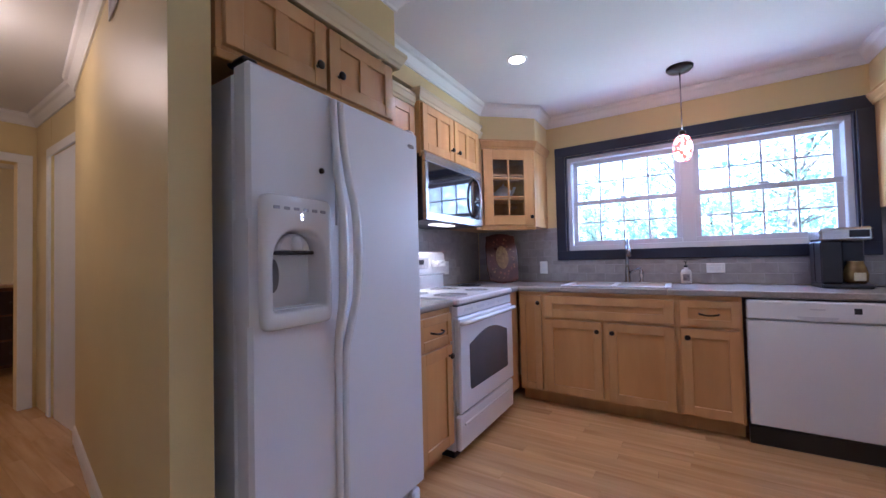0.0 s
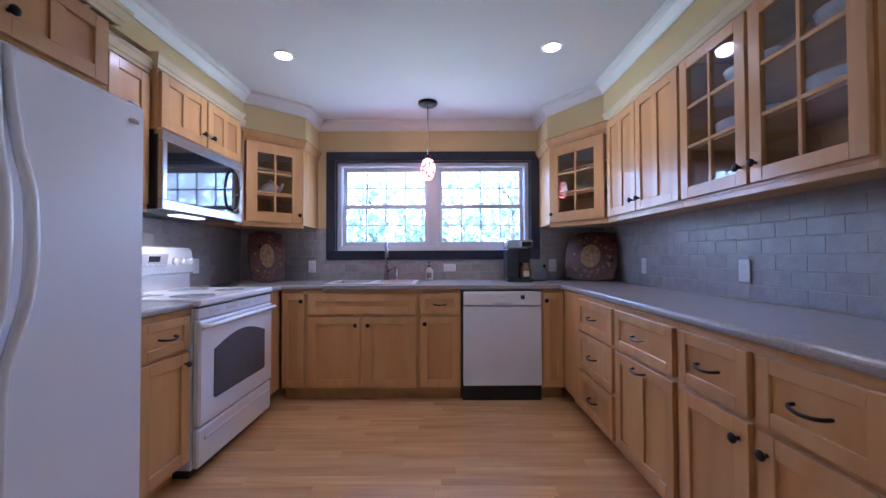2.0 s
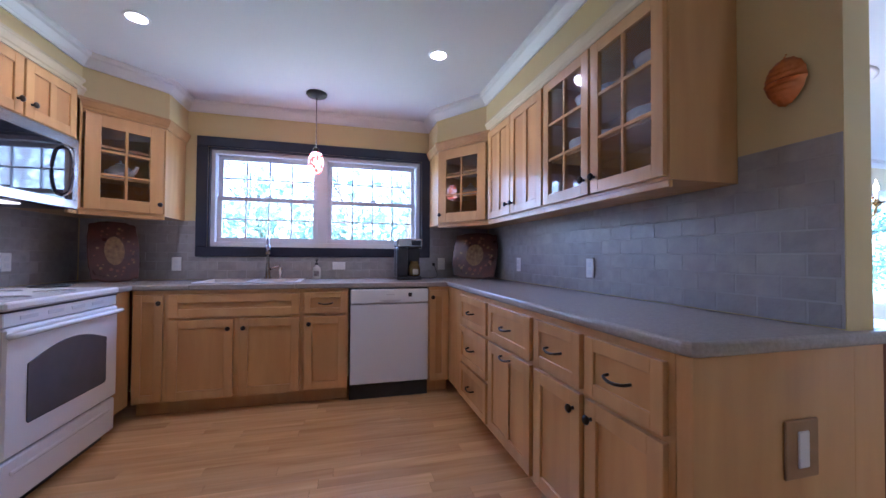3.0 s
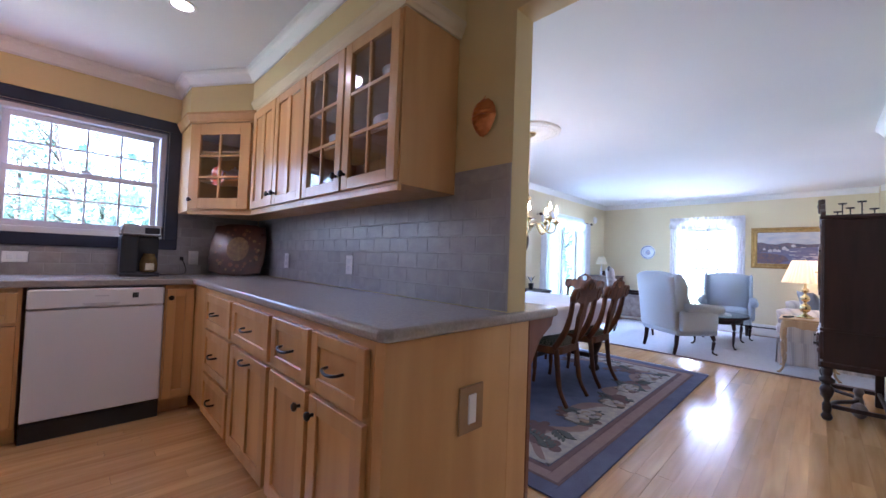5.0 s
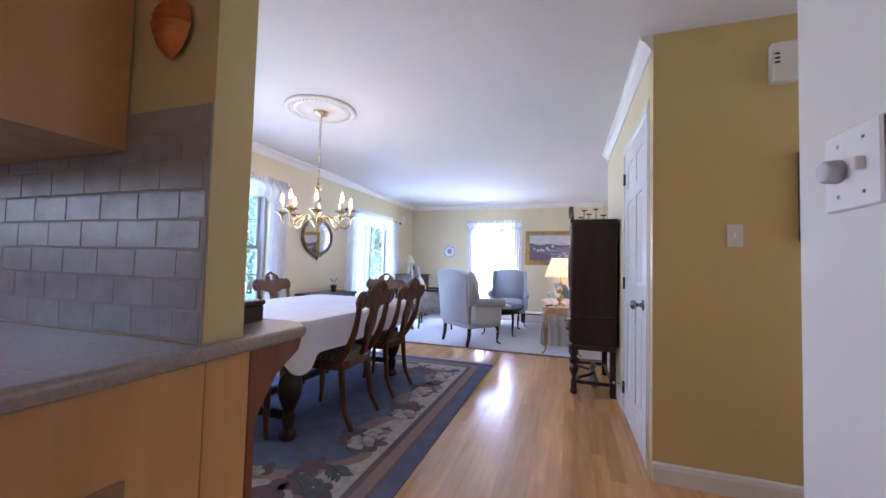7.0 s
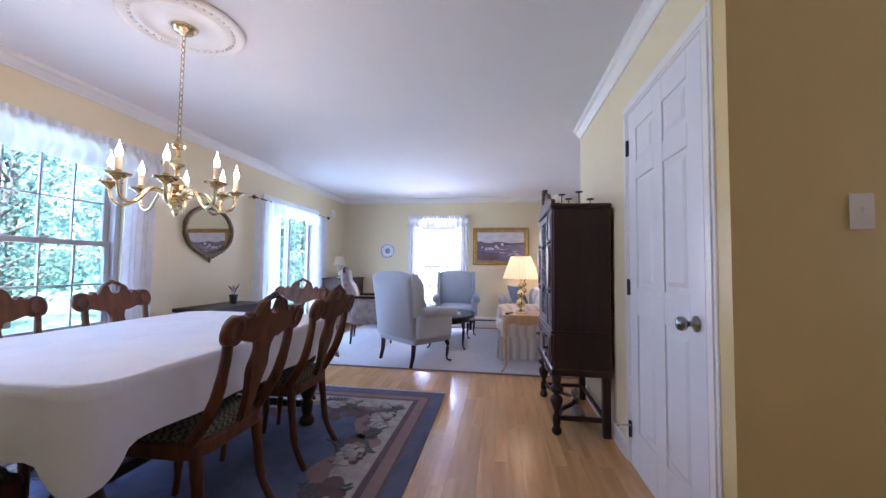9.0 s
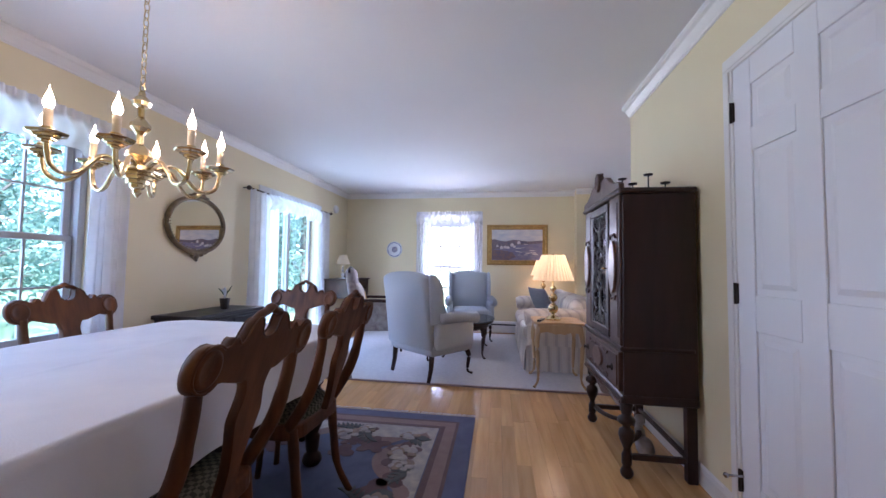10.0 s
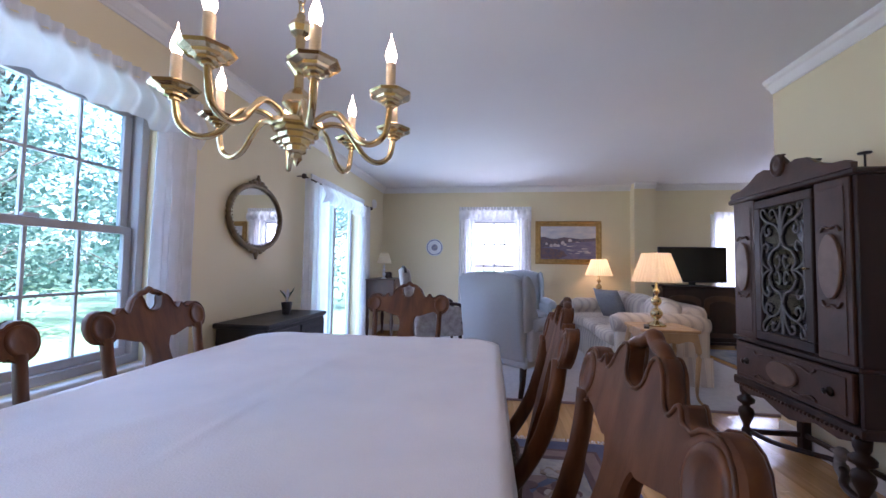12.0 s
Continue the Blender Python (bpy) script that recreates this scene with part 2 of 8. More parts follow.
PANEK = glass("kitchen_window_pane", (0.96, 1.0, 1.0))
PANEC = glass("cabinet_pane", (0.86, 0.88, 0.92), 0.12)


# ---- mesh helpers ----
class M:
    """Collects vertices and faces of one mesh."""

    def __init__(self):
        self.v, self.f, self.s, self.weld = [], [], [], False

    def add(self, verts, faces, smooth=False, m=None):
        n = len(self.v)
        self.v += [tuple(m @ Vector(p)) for p in verts] if m else [tuple(p) for p in verts]
        self.f += [tuple(i + n for i in f) for f in faces]
        self.s += [smooth] * len(faces)
        return self

    def box(self, lo, hi, b=0.003, m=None):
        """A box with chamfered edges."""
        b = min(b, *(abs(hi[i] - lo[i]) * 0.45 for i in range(3)))
        if b <= 0:
            v = [(x, y, z) for x in (lo[0], hi[0]) for y in (lo[1], hi[1]) for z in (lo[2], hi[2])]
            return self.add(v, [(0, 1, 3, 2), (4, 6, 7, 5), (0, 4, 5, 1), (2, 3, 7, 6), (0, 2, 6, 4), (1, 5, 7, 3)], False, m)
        v, idx = [], {}
        for sx in (0, 1):
            for sy in (0, 1):
                for sz in (0, 1):
                    c = [(lo, hi)[s][i] for i, s in enumerate((sx, sy, sz))]
                    d = [b if s == 0 else -b for s in (sx, sy, sz)]
                    for ax in range(3):
                        p = [c[i] + (0 if i == ax else d[i]) for i in range(3)]
                        idx[sx, sy, sz, ax] = len(v)
                        v.append(p)
        f = []
        for ax in range(3):
            o = [i for i in range(3) if i != ax]
            for s in (0, 1):
                q = []
                for a, c in ((0, 0), (1, 0), (1, 1), (0, 1)):
                    k = [0, 0, 0]
                    k[ax], k[o[0]], k[o[1]] = s, a, c
                    q.append(idx[k[0], k[1], k[2], ax])
                f.append(tuple(q))
            for a in (0, 1):
                for c in (0, 1):
                    k0, k1 = [0, 0, 0], [0, 0, 0]
                    k0[ax], k1[ax] = 0, 1
                    k0[o[0]] = k1[o[0]] = a
                    k0[o[1]] = k1[o[1]] = c
                    f.append((idx[(*k0, o[0])], idx[(*k1, o[0])], idx[(*k1, o[1])], idx[(*k0, o[1])]))
        for sx in (0, 1):
            for sy in (0, 1):
                for sz in (0, 1):
                    f.append(tuple(idx[sx, sy, sz, i] for i in range(3)))
        return self.add(v, f, False, m)

    def lathe(self, prof, seg=16, m=None, smooth=True, arc=1.0):
        """Turns (radius, z) pairs round z."""
        v, f = [], []
        for r, z in prof:
            for i in range(seg):
                a = 2 * math.pi * i / seg
                v.append((r * math.cos(a), r * math.sin(a), z))
        for j in range(len(prof) - 1):
            for i in range(seg):
                k = (i + 1) % seg
                f.append((j * seg + i, j * seg + k, (j + 1) * seg + k, (j + 1) * seg + i))
        f.append(tuple(range(seg - 1, -1, -1)))
        f.append(tuple((len(prof) - 1) * seg + i for i in range(seg)))
        return self.add(v, f, smooth, m)

    def tube(self, pts, r, seg=8, m=None, flat=1.0):
        """A round bar along points; r may be a list."""
        pts = [Vector(p) for p in pts]
        v, f, n = [], [], len(pts)
        up = Vector((0, 0, 1))
        for i, p in enumerate(pts):
            d = (pts[min(i + 1, n - 1)] - pts[max(i - 1, 0)]).normalized()
            a = d.cross(up)
            if a.length < 0.05:
                a = d.cross(Vector((0, 1, 0)))
            a.normalize()
            c = a.cross(d)
            rr = r[i] if isinstance(r, (list, tuple)) else r
            for j in range(seg):
                t = 2 * math.pi * j / seg
                v.append(p + a * (rr * math.cos(t)) + c * (rr * flat * math.sin(t)))
        for i in range(n - 1):
            for j in range(seg):
                k = (j + 1) % seg
                f.append((i * seg + j, i * seg + k, (i + 1) * seg + k, (i + 1) * seg + j))
        f.append(tuple(range(seg - 1, -1, -1)))
        f.append(tuple((n - 1) * seg + j for j in range(seg)))
        return self.add(v, f, True, m)

    def prism(self, outline, d, m=None, b=0.0, smooth=False, round_side=False):
        """An outline in x, z pushed from y 0 to d, with its rims chamfered by b."""
        n = len(outline)
        cx, cz = sum(p[0] for p in outline) / n, sum(p[1] for p in outline) / n

        def inset(p):
            dx, dz = cx - p[0], cz - p[1]
            l = math.hypot(dx, dz) or 1
            return (p[0] + dx / l * b, p[1] + dz / l * b)
        rings = [(0.0, [inset(p) for p in outline]), (b, outline), (d - b, outline), (d, [inset(p) for p in outline])] if b else [(0.0, outline), (d, outline)]
        v = [(x, y, z) for y, o in rings for x, z in o]
        f = []
        for j in range(len(rings) - 1):
            for i in range(n):
                k = (i + 1) % n
                f.append((j * n + i, j * n + k, (j + 1) * n + k, (j + 1) * n + i))
        f.append(tuple(range(n - 1, -1, -1)))
        f.append(tuple((len(rings) - 1) * n + i for i in range(n)))
        self.add(v, f, smooth, m)
        if round_side:
            first = len(self.s) - len(f)
            a = first + (n if b else 0)
            self.s[a:a + n] = [True] * n
        return self

    def ball(self, c, r, seg=10, rings=6, m=None, sq=(1, 1, 1)):
        prof = [(max(1e-4, r * math.sin(math.pi * i / rings)), -r * math.cos(math.pi * i / rings)) for i in range(rings + 1)]
        t = Matrix.Translation(c) @ Matrix.Diagonal((*sq, 1))
        return self.lathe(prof, seg, (m @ t) if m else t)

    def grid(self, fn, nu, nv, smooth=True, m=None):
        v = [fn(i / nu, j / nv) for i in range(nu + 1) for j in range(nv + 1)]
        f = [(i * (nv + 1) + j, (i + 1) * (nv + 1) + j, (i + 1) * (nv + 1) + j + 1, i * (nv + 1) + j + 1) for i in range(nu) for j in range(nv)]
        return self.add(v, f, smooth, m)

    def mesh(self, name, material):
        me = bpy.data.meshes.new(name)
        me.from_pydata(self.v, [], self.f)
        me.polygons.foreach_set("use_smooth", self.s)
        bm = bmesh.new()
        bm.from_mesh(me)
        if self.weld:
            bmesh.ops.remove_doubles(bm, verts=bm.verts, dist=0.0002)
        bmesh.ops.recalc_face_normals(bm, faces=bm.faces)
        bm.to_mesh(me)
        bm.free()
        if material:
            me.materials.append(material)
        return me


def part(name, bm, material, parent=None, label="", m=None):
    """Links a mesh as one object under a thing or a part."""
    ob = new(name, bm.mesh(name, material) if isinstance(bm, M) else bm)
    if parent:
        ob.parent = parent
    if m:
        ob.matrix_basis = m
    return tagged(ob, label)


def thing(name, m, label, category, group="", kind=""):
    ob = new(name)
    ob.empty_display_size = 0.1
    ob.matrix_basis = m
    return tagged(ob, label, category, group, kind)


def structure(name, bm, material, label, category):
    return tagged(part(name, bm, material), label, category, kind="structure")


def rot(axis, deg, at=(0, 0, 0)):
    return Matrix.Translation(at) @ Matrix.Rotation(radians(deg), 4, axis)


def arc(cx, cz, r, a0, a1, n, ry=None):
    return [(cx + r * math.cos(radians(a0 + (a1 - a0) * i / n)), cz + (ry or r) * math.sin(radians(a0 + (a1 - a0) * i / n))) for i in range(n + 1)]


def curve(pts, n=6):
    """A smooth line through points of any size."""
    pts = [Vector(p) for p in pts]
    out = []
    for i in range(len(pts) - 1):
        p0, p1, p2, p3 = pts[max(i - 1, 0)], pts[i], pts[i + 1], pts[min(i + 2, len(pts) - 1)]
        for k in range(n):
            t = k / n
            out.append(0.5 * ((2 * p1) + (p2 - p0) * t + (2 * p0 - 5 * p1 + 4 * p2 - p3) * t * t + (3 * p1 - p0 - 3 * p2 + p3) * t ** 3))
    out.append(pts[-1])
    return [tuple(p) for p in out]


# ---- structure ----
CH = 2.44          # ceiling height
KY = 3.62          # kitchen window wall
SF = 3.00          # fronts of the sink run
DN = 3.32          # dining window wall
FX = 9.15          # far living-room wall
DY = -0.52         # wall of the closet door


def wall(name, axis, at, out, lo, hi, material, label, holes=(), top=CH, z0=0.0):
    """A wall whose face lies at one x or y and which is out metres thick; holes: (from, to, bottom, top)."""
    a = M()
    cuts = [lo]
    for h in sorted(holes):
        cuts += [h[0], h[1]]
    cuts.append(hi)

    def put(u0, u1, b, t):
        if u1 - u0 < 1e-4 or t - b < 1e-4:
            return
        s, e = min(at, at + out), max(at, at + out)
        if axis == "y":
            a.box((u0, s, b), (u1, e, t), 0)
        else:
            a.box((s, u0, b), (e, u1, t), 0)
    for i in range(0, len(cuts), 2):
        put(cuts[i], cuts[i + 1], z0, top)
    for h in holes:
        put(h[0], h[1], z0, h[2])
        put(h[0], h[1], h[3], top)
    return structure(name, a, material, label, "wall")


WIN = (-0.72, 1.155, 1.195, 2.06)      # kitchen window opening
DWIN = (2.72, 4.76, 0.56, 1.98)        # dining window opening
PAT = (6.62, 7.98, 0.06, 1.98)         # patio door opening
LWIN = (0.98, 1.82, 0.32, 1.92)        # far window opening, along y
SWIN = (-2.75, -1.98, 0.5, 1.9)        # side window opening, along y
wall("wall_kitchen_window", "y", KY, 0.16, -1.75, 1.87, YELLOW, "pale yellow painted kitchen wall around the window", [WIN])
wall("wall_kitchen_range", "x", -1.63, -0.12, 0.69, KY, YELLOW, "pale yellow painted wall behind the range")
a = M()
HALL = [(-1.0, 0.56), (-3.30, 0.92), (-3.30, 1.03), (-1.0, 0.67)]
a.add([(x, y, z) for z in (0, CH) for x, y in HALL], [(0, 1, 2, 3), (7, 6, 5, 4), (0, 4, 5, 1), (1, 5, 6, 2), (2, 6, 7, 3), (3, 7, 4, 0)])
structure("wall_fridge_stub", a, YELLOW, "yellow painted hall wall ending beside the refrigerator", "wall")
wall("wall_hall_side", "y", 0.95, 0.11, -4.45, -4.02, YELLOW, "yellow hall wall beyond the side door")
a = M().box((-4.02, 0.951, 2.05), (-3.30, 1.06, CH), 0)
structure("wall_hall_lintel", a, YELLOW, "yellow wall above the hall side door", "wall")
wall("wall_partition", "x", 1.87, 0.12, 0.77, KY + 0.16, YELLOW, "yellow partition wall between kitchen and dining room")
a = M().box((1.87, -0.535, 2.14), (1.99, 0.77, CH), 0)
structure("wall_header", a, YELLOW, "yellow header over the wide kitchen opening", "wall")
wall("wall_kitchen_south", "y", -0.535, -0.12, -4.8, 2.15, WHITEWALL, "pale painted wall with a dimmer switch")
wall("wall_entry_west", "x", 2.15, -0.12, -2.75, -0.655, YELLOW, "yellow entry hall wall")
wall("wall_entry_south", "y", -2.75, -0.12, 2.03, 3.59, YELLOW, "yellow end wall of the entry hall")
wall("wall_entry_east", "x", 3.47, 0.12, -2.75, DY, YELLOW, "olive yellow hall wall with a small framed painting")
wall("wall_closet", "y", DY, -0.12, 3.59, 5.77, CREAM, "cream yellow dining room wall with a white door", [(3.62, 4.44, 0.0, 2.045)])
wall("wall_dining_window", "y", DN, 0.16, 1.99, FX + 0.16, CREAM, "cream yellow wall with window and patio door", [DWIN, PAT])
wall("wall_far", "x", FX, 0.16, -3.2, DN, CREAM, "cream yellow far wall of the living room", [LWIN, SWIN])
wall("wall_living_south", "y", -3.2, -0.12, 5.65, FX + 0.16, CREAM, "cream yellow living room side wall")
wall("wall_living_return", "x", 5.77, -0.12, -3.2, DY - 0.12, CREAM, "cream yellow return wall of the living room")
a = M().box((8.98, -1.05, 0), (FX, -0.74, CH), 0.0)
structure("wall_pier", a, CREAM, "shallow cream wall pier beside the painting", "wall")
wall("wall_hall_end", "x", -4.45, -0.12, -0.72, 1.06, YELLOW, "yellow end wall of the hall with a doorway", [(0.04, 0.84, 0.0, 2.03)])
# small room beyond the hall
a = M().box((-7.2, -1.6, 0), (-7.1, 1.6, CH), 0).box((-7.1, -1.7, 0), (-4.57, -1.6, CH), 0).box((-7.1, 1.6, 0), (-4.57, 1.7, CH), 0).box((-4.60, -1.6, 0), (-4.57, -0.72, CH), 0).box((-4.60, 1.06, 0), (-4.57, 1.6, CH), 0)
structure("wall_far_bedroom", a, CREAM, "cream walls of the room beyond the hall", "wall")
a = M().box((-7.2, -3.3, CH), (FX + 0.16, KY + 0.16, CH + 0.15), 0)
structure("ceiling", a, CEIL, "smooth white painted ceiling", "ceiling")
a = M().box((-7.2, -3.3, -0.25), (FX + 0.16, KY + 0.16, -0.016), 0)
structure("subfloor", a, GAP, "dark subfloor seen in the joints between boards", "floor")

# ---- mouldings ----
CROWN = [(0.0, 0.0), (0.010, 0.0), (0.014, 0.014), (0.018, 0.018), (0.042, 0.052), (0.058, 0.062), (0.064, 0.078), (0.064, 0.09), (0.0, 0.09)]


def run(name, p, q, profile, z, material, label, category="trim", side=1):
    """A moulding along p..q in plan; the profile stands out to the left of the way (side 1) or to the right."""
    p, q = Vector((*p, 0)), Vector((*q, 0))
    d = (q - p).normalized()
    n = Vector((-d.y, d.x, 0)) * side
    k = len(profile)
    v = [e + n * a + Vector((0, 0, z + h)) for e in (p, q) for a, h in profile]
    f = [(i, (i + 1) % k, k + (i + 1) % k, k + i) for i in range(k)] + [tuple(range(k)), tuple(range(2 * k - 1, k - 1, -1))]
    return structure(name, M().add(v, f), material, label, category)


BASE = [(0, 0), (0.014, 0), (0.014, 0.075), (0.009, 0.095), (0.0, 0.105)]
CZ = CH - 0.0901
for p, q, s in (((3.47, DY), (5.77, DY), 1), ((1.99, DN), (FX, DN), -1), ((FX, DN), (FX, -0.74), -1), ((5.77, -3.2), (5.77, DY), -1),
                ((1.99, 0.77), (1.99, DN), -1), ((FX, -1.05), (FX, -3.2), -1), ((8.98, -0.74), (8.98, -1.05), -1),
                ((-3.30, 0.92), (-1.0, 0.56), -1), ((-4.45, -0.535), (-4.45, 0.95), -1), ((-4.45, 0.95), (-3.30, 0.95), -1)):
    run("trim", p, q, CROWN, CZ, TRIM, "white crown moulding along the ceiling", side=s)
for p, q, s in (((4.50, DY), (5.77, DY), 1), ((3.47, -2.75), (3.47, DY), 1), ((1.99, DN), (6.5, DN), -1), ((8.1, DN), (FX, DN), -1), ((FX, DN), (FX, -3.2), -1),
                ((-3.30, 0.92), (-1.0, 0.56), -1), ((-4.8, -0.535), (2.15, -0.535), 1), ((5.77, -3.2), (5.77, DY), -1), ((2.15, -0.55), (2.15, -2.75), 1)):
    run("baseboard", p, q, BASE, 0, TRIM, "white painted baseboard", "baseboard", s)


# ---- windows and doors of the setting ----
def window(name, axis, at, depth, hole, sashes, cols, rows, frame_mat, label, out=1, pane_mat=None, bar=0.007):
    """Double-hung units side by side in an opening. axis y: the hole runs along x."""
    w = thing(name, Matrix.Identity(4), label, "window", kind="structure")

    def bx(u0, u1, d0, d1, z0, z1, b=0.003):
        d0, d1 = at + out * d0, at + out * d1
        d0, d1 = min(d0, d1), max(d0, d1)
        return ((u0, d0, z0), (u1, d1, z1), b) if axis == "y" else ((d0, u0, z0), (d1, u1, z1), b)
    u0, u1, z0, z1 = hole
    f = M()
    t = 0.045
    for q in (bx(u0, u1, 0.04, depth, z0, z0 + t), bx(u0, u1, 0.04, depth, z1 - t, z1), bx(u0, u0 + t, 0.04, depth, z0 + t, z1 - t), bx(u1 - t, u1, 0.04, depth, z0 + t, z1 - t)):
        f.box(*q)
    part("window_frame", f, frame_mat, w)
    edges = sashes
    for i, (s0, s1) in enumerate(edges):
        if i:
            part("mullion", M().box(*bx(edges[i - 1][1], s0, 0.035, depth - 0.005, z0 + t, z1 - t)), frame_mat, w)
        zm = (z0 + z1) / 2
        for k, (a0, a1, d) in enumerate(((z0 + t, zm + 0.018, 0.07), (zm - 0.018, z1 - t, 0.10))):
            s = M()
            r = 0.04
            for q in (bx(s0, s1, d, d + 0.03, a0, a0 + r), bx(s0, s1, d, d + 0.03, a1 - r, a1), bx(s0, s0 + r, d, d + 0.03, a0 + r, a1 - r), bx(s1 - r, s1, d, d + 0.03, a0 + r, a1 - r)):
                s.box(*q)
            sash = part("sash", s, frame_mat, w)
            dd = at + out * (d + 0.014)
            c4 = [(s0 + r, a0 + r), (s1 - r, a0 + r), (s1 - r, a1 - r), (s0 + r, a1 - r)]
            g = part("pane", M().add([(u, dd, z) if axis == "y" else (dd, u, z) for u, z in c4], [(0, 1, 2, 3)]), pane_mat or PANE, sash)
            g.visible_shadow = False
            for c in range(1, cols):
                u = s0 + r + (s1 - s0 - 2 * r) * c / cols
                part("muntin", M().box(*bx(u - bar, u + bar, d + 0.005, d + 0.024, a0 + r, a1 - r, 0.002)), frame_mat, sash)
            for c in range(1, rows):
                zz = a0 + r + (a1 - a0 - 2 * r) * c / rows
                part("muntin", M().box(*bx(s0 + r, s1 - r, d + 0.006, d + 0.023, zz - bar, zz + bar, 0.002)), frame_mat, sash)
        if i >= 0 and z1 - z0 > 0.5:
            uc = (s0 + s1) / 2
            part("sash_lock", M().box(*bx(uc - 0.03, uc + 0.03, 0.045, 0.07, zm + 0.018, zm + 0.034)), frame_mat, w)
    return w


# white vinyl, greyed: the shade of backlit bars is put into its colour
WINW = mat("backlit_white_vinyl", (0.60, 0.61, 0.65), (0.56, 0.57, 0.61), scale=3, rough=0.4, bump=0.04)
GREYV = mat("grey_window_vinyl", (0.40, 0.41, 0.43), (0.36, 0.37, 0.39), scale=3, rough=0.4, bump=0.04)
x0, x1, z0, z1 = WIN
kw = window("window_kitchen", "y", KY, 0.15, WIN, [(x0 + 0.05, 0.175), (0.265, x1 - 0.05)], 4, 2, WINW, "white double-hung kitchen window with dark navy casing", pane_mat=PANEK)
c = 0.085
for n, lo, hi in (("casing", (x0 - c, z1), (x1 + c, z1 + c)), ("casing", (x0 - c, z0 - c), (x1 + c, z0)), ("casing", (x0 - c, z0), (x0, z1)), ("casing", (x1, z0), (x1 + c, z1))):
    part(n, M().box((lo[0], KY - 0.022, lo[1]), (hi[0], KY, hi[1]), 0.004), NAVY, kw, "dark navy painted casing")
for lo, hi in (((x0, z0), (x0 + 0.012, z1)), ((x1 - 0.012, z0), (x1, z1)), ((x0, z1 - 0.012), (x1, z1))):
    part("jamb", M().box((lo[0], KY, lo[1]), (hi[0], KY + 0.04, hi[1]), 0.001), NAVY, kw, "dark navy jamb lining")
dw_ = window("window_dining", "y", DN, 0.15, DWIN, [(2.77, 3.66), (3.78, 4.71)], 4, 2, GREYV, "large double-hung dining room window with grilles")
part("sill", M().box((2.66, DN - 0.05, 0.53), (4.82, DN + 0.02, 0.56), 0.006), TRIM, dw_)
lw = window("window_living", "x", FX, 0.15, LWIN, [(1.02, 1.78)], 4, 2, WINW, "bright double-hung window behind sheer curtains", pane_mat=PANEK, bar=0.012)
sw = window("window_side", "x", FX, 0.15, SWIN, [(-2.71, -2.02)], 3, 2, WINW, "narrow double-hung window beside the television", pane_mat=PANEK)
for w, (u0, u1, b, t) in ((lw, LWIN), (sw, SWIN)):
    k = M()
    for lo, hi in (((u0 - 0.07, t), (u1 + 0.07, t + 0.07)), ((u0 - 0.07, b - 0.07), (u1 + 0.07, b)), ((u0 - 0.07, b), (u0, t)), ((u1, b), (u1 + 0.07, t))):
        k.box((FX - 0.018, lo[0], lo[1]), (FX, hi[0], hi[1]), 0.003)
    part("casing", k, TRIM, w)
k = M()
u0, u1, b, t = DWIN
for lo, hi in (((u0 - 0.07, t), (u1 + 0.07, t + 0.07)), ((u0 - 0.07, b - 0.10), (u1 + 0.07, b - 0.03)), ((u0 - 0.07, b), (u0, t)), ((u1, b), (u1 + 0.07, t))):
    k.box((lo[0], DN - 0.018, lo[1]), (hi[0], DN, hi[1]), 0.003)
part("casing", k, TRIM, dw_)

pd = thing("door_patio", Matrix.Identity(4), "sliding glass patio door with pale grey frame", "patio door", kind="structure")
u0, u1, b, t = PAT
for i, (s0, s1, d) in enumerate(((u0, (u0 + u1) / 2 + 0.03, 0.05), ((u0 + u1) / 2 - 0.03, u1, 0.09))):
    s = M()
    r = 0.06
    for lo, hi in (((s0, b), (s1, b + r)), ((s0, t - r), (s1, t)), ((s0, b + r), (s0 + r, t - r)), ((s1 - r, b + r), (s1, t - r))):
        s.box((lo[0], DN + d, lo[1]), (hi[0], DN + d + 0.035, hi[1]), 0.004)
    sash = part("sliding_panel", s, GREYV, pd)
    g = part("pane", M().add([(s0 + r, DN + d + 0.017, b + r), (s1 - r, DN + d + 0.017, b + r), (s1 - r, DN + d + 0.017, t - r), (s0 + r, DN + d + 0.017, t - r)], [(0, 1, 2, 3)]), PANE, sash)
    g.visible_shadow = False
part("threshold", M().box((u0, DN, 0.0), (u1, DN + 0.15, 0.055), 0.004), GREYV, pd)
k = M()
for lo, hi in (((u0 - 0.07, t), (u1 + 0.07, t + 0.07)), ((u0 - 0.07, 0), (u0, t)), ((u1, 0), (u1 + 0.07, t))):
    k.box((lo[0], DN - 0.018, lo[1]), (hi[0], DN, hi[1]), 0.003)
part("casing", k, TRIM, pd)


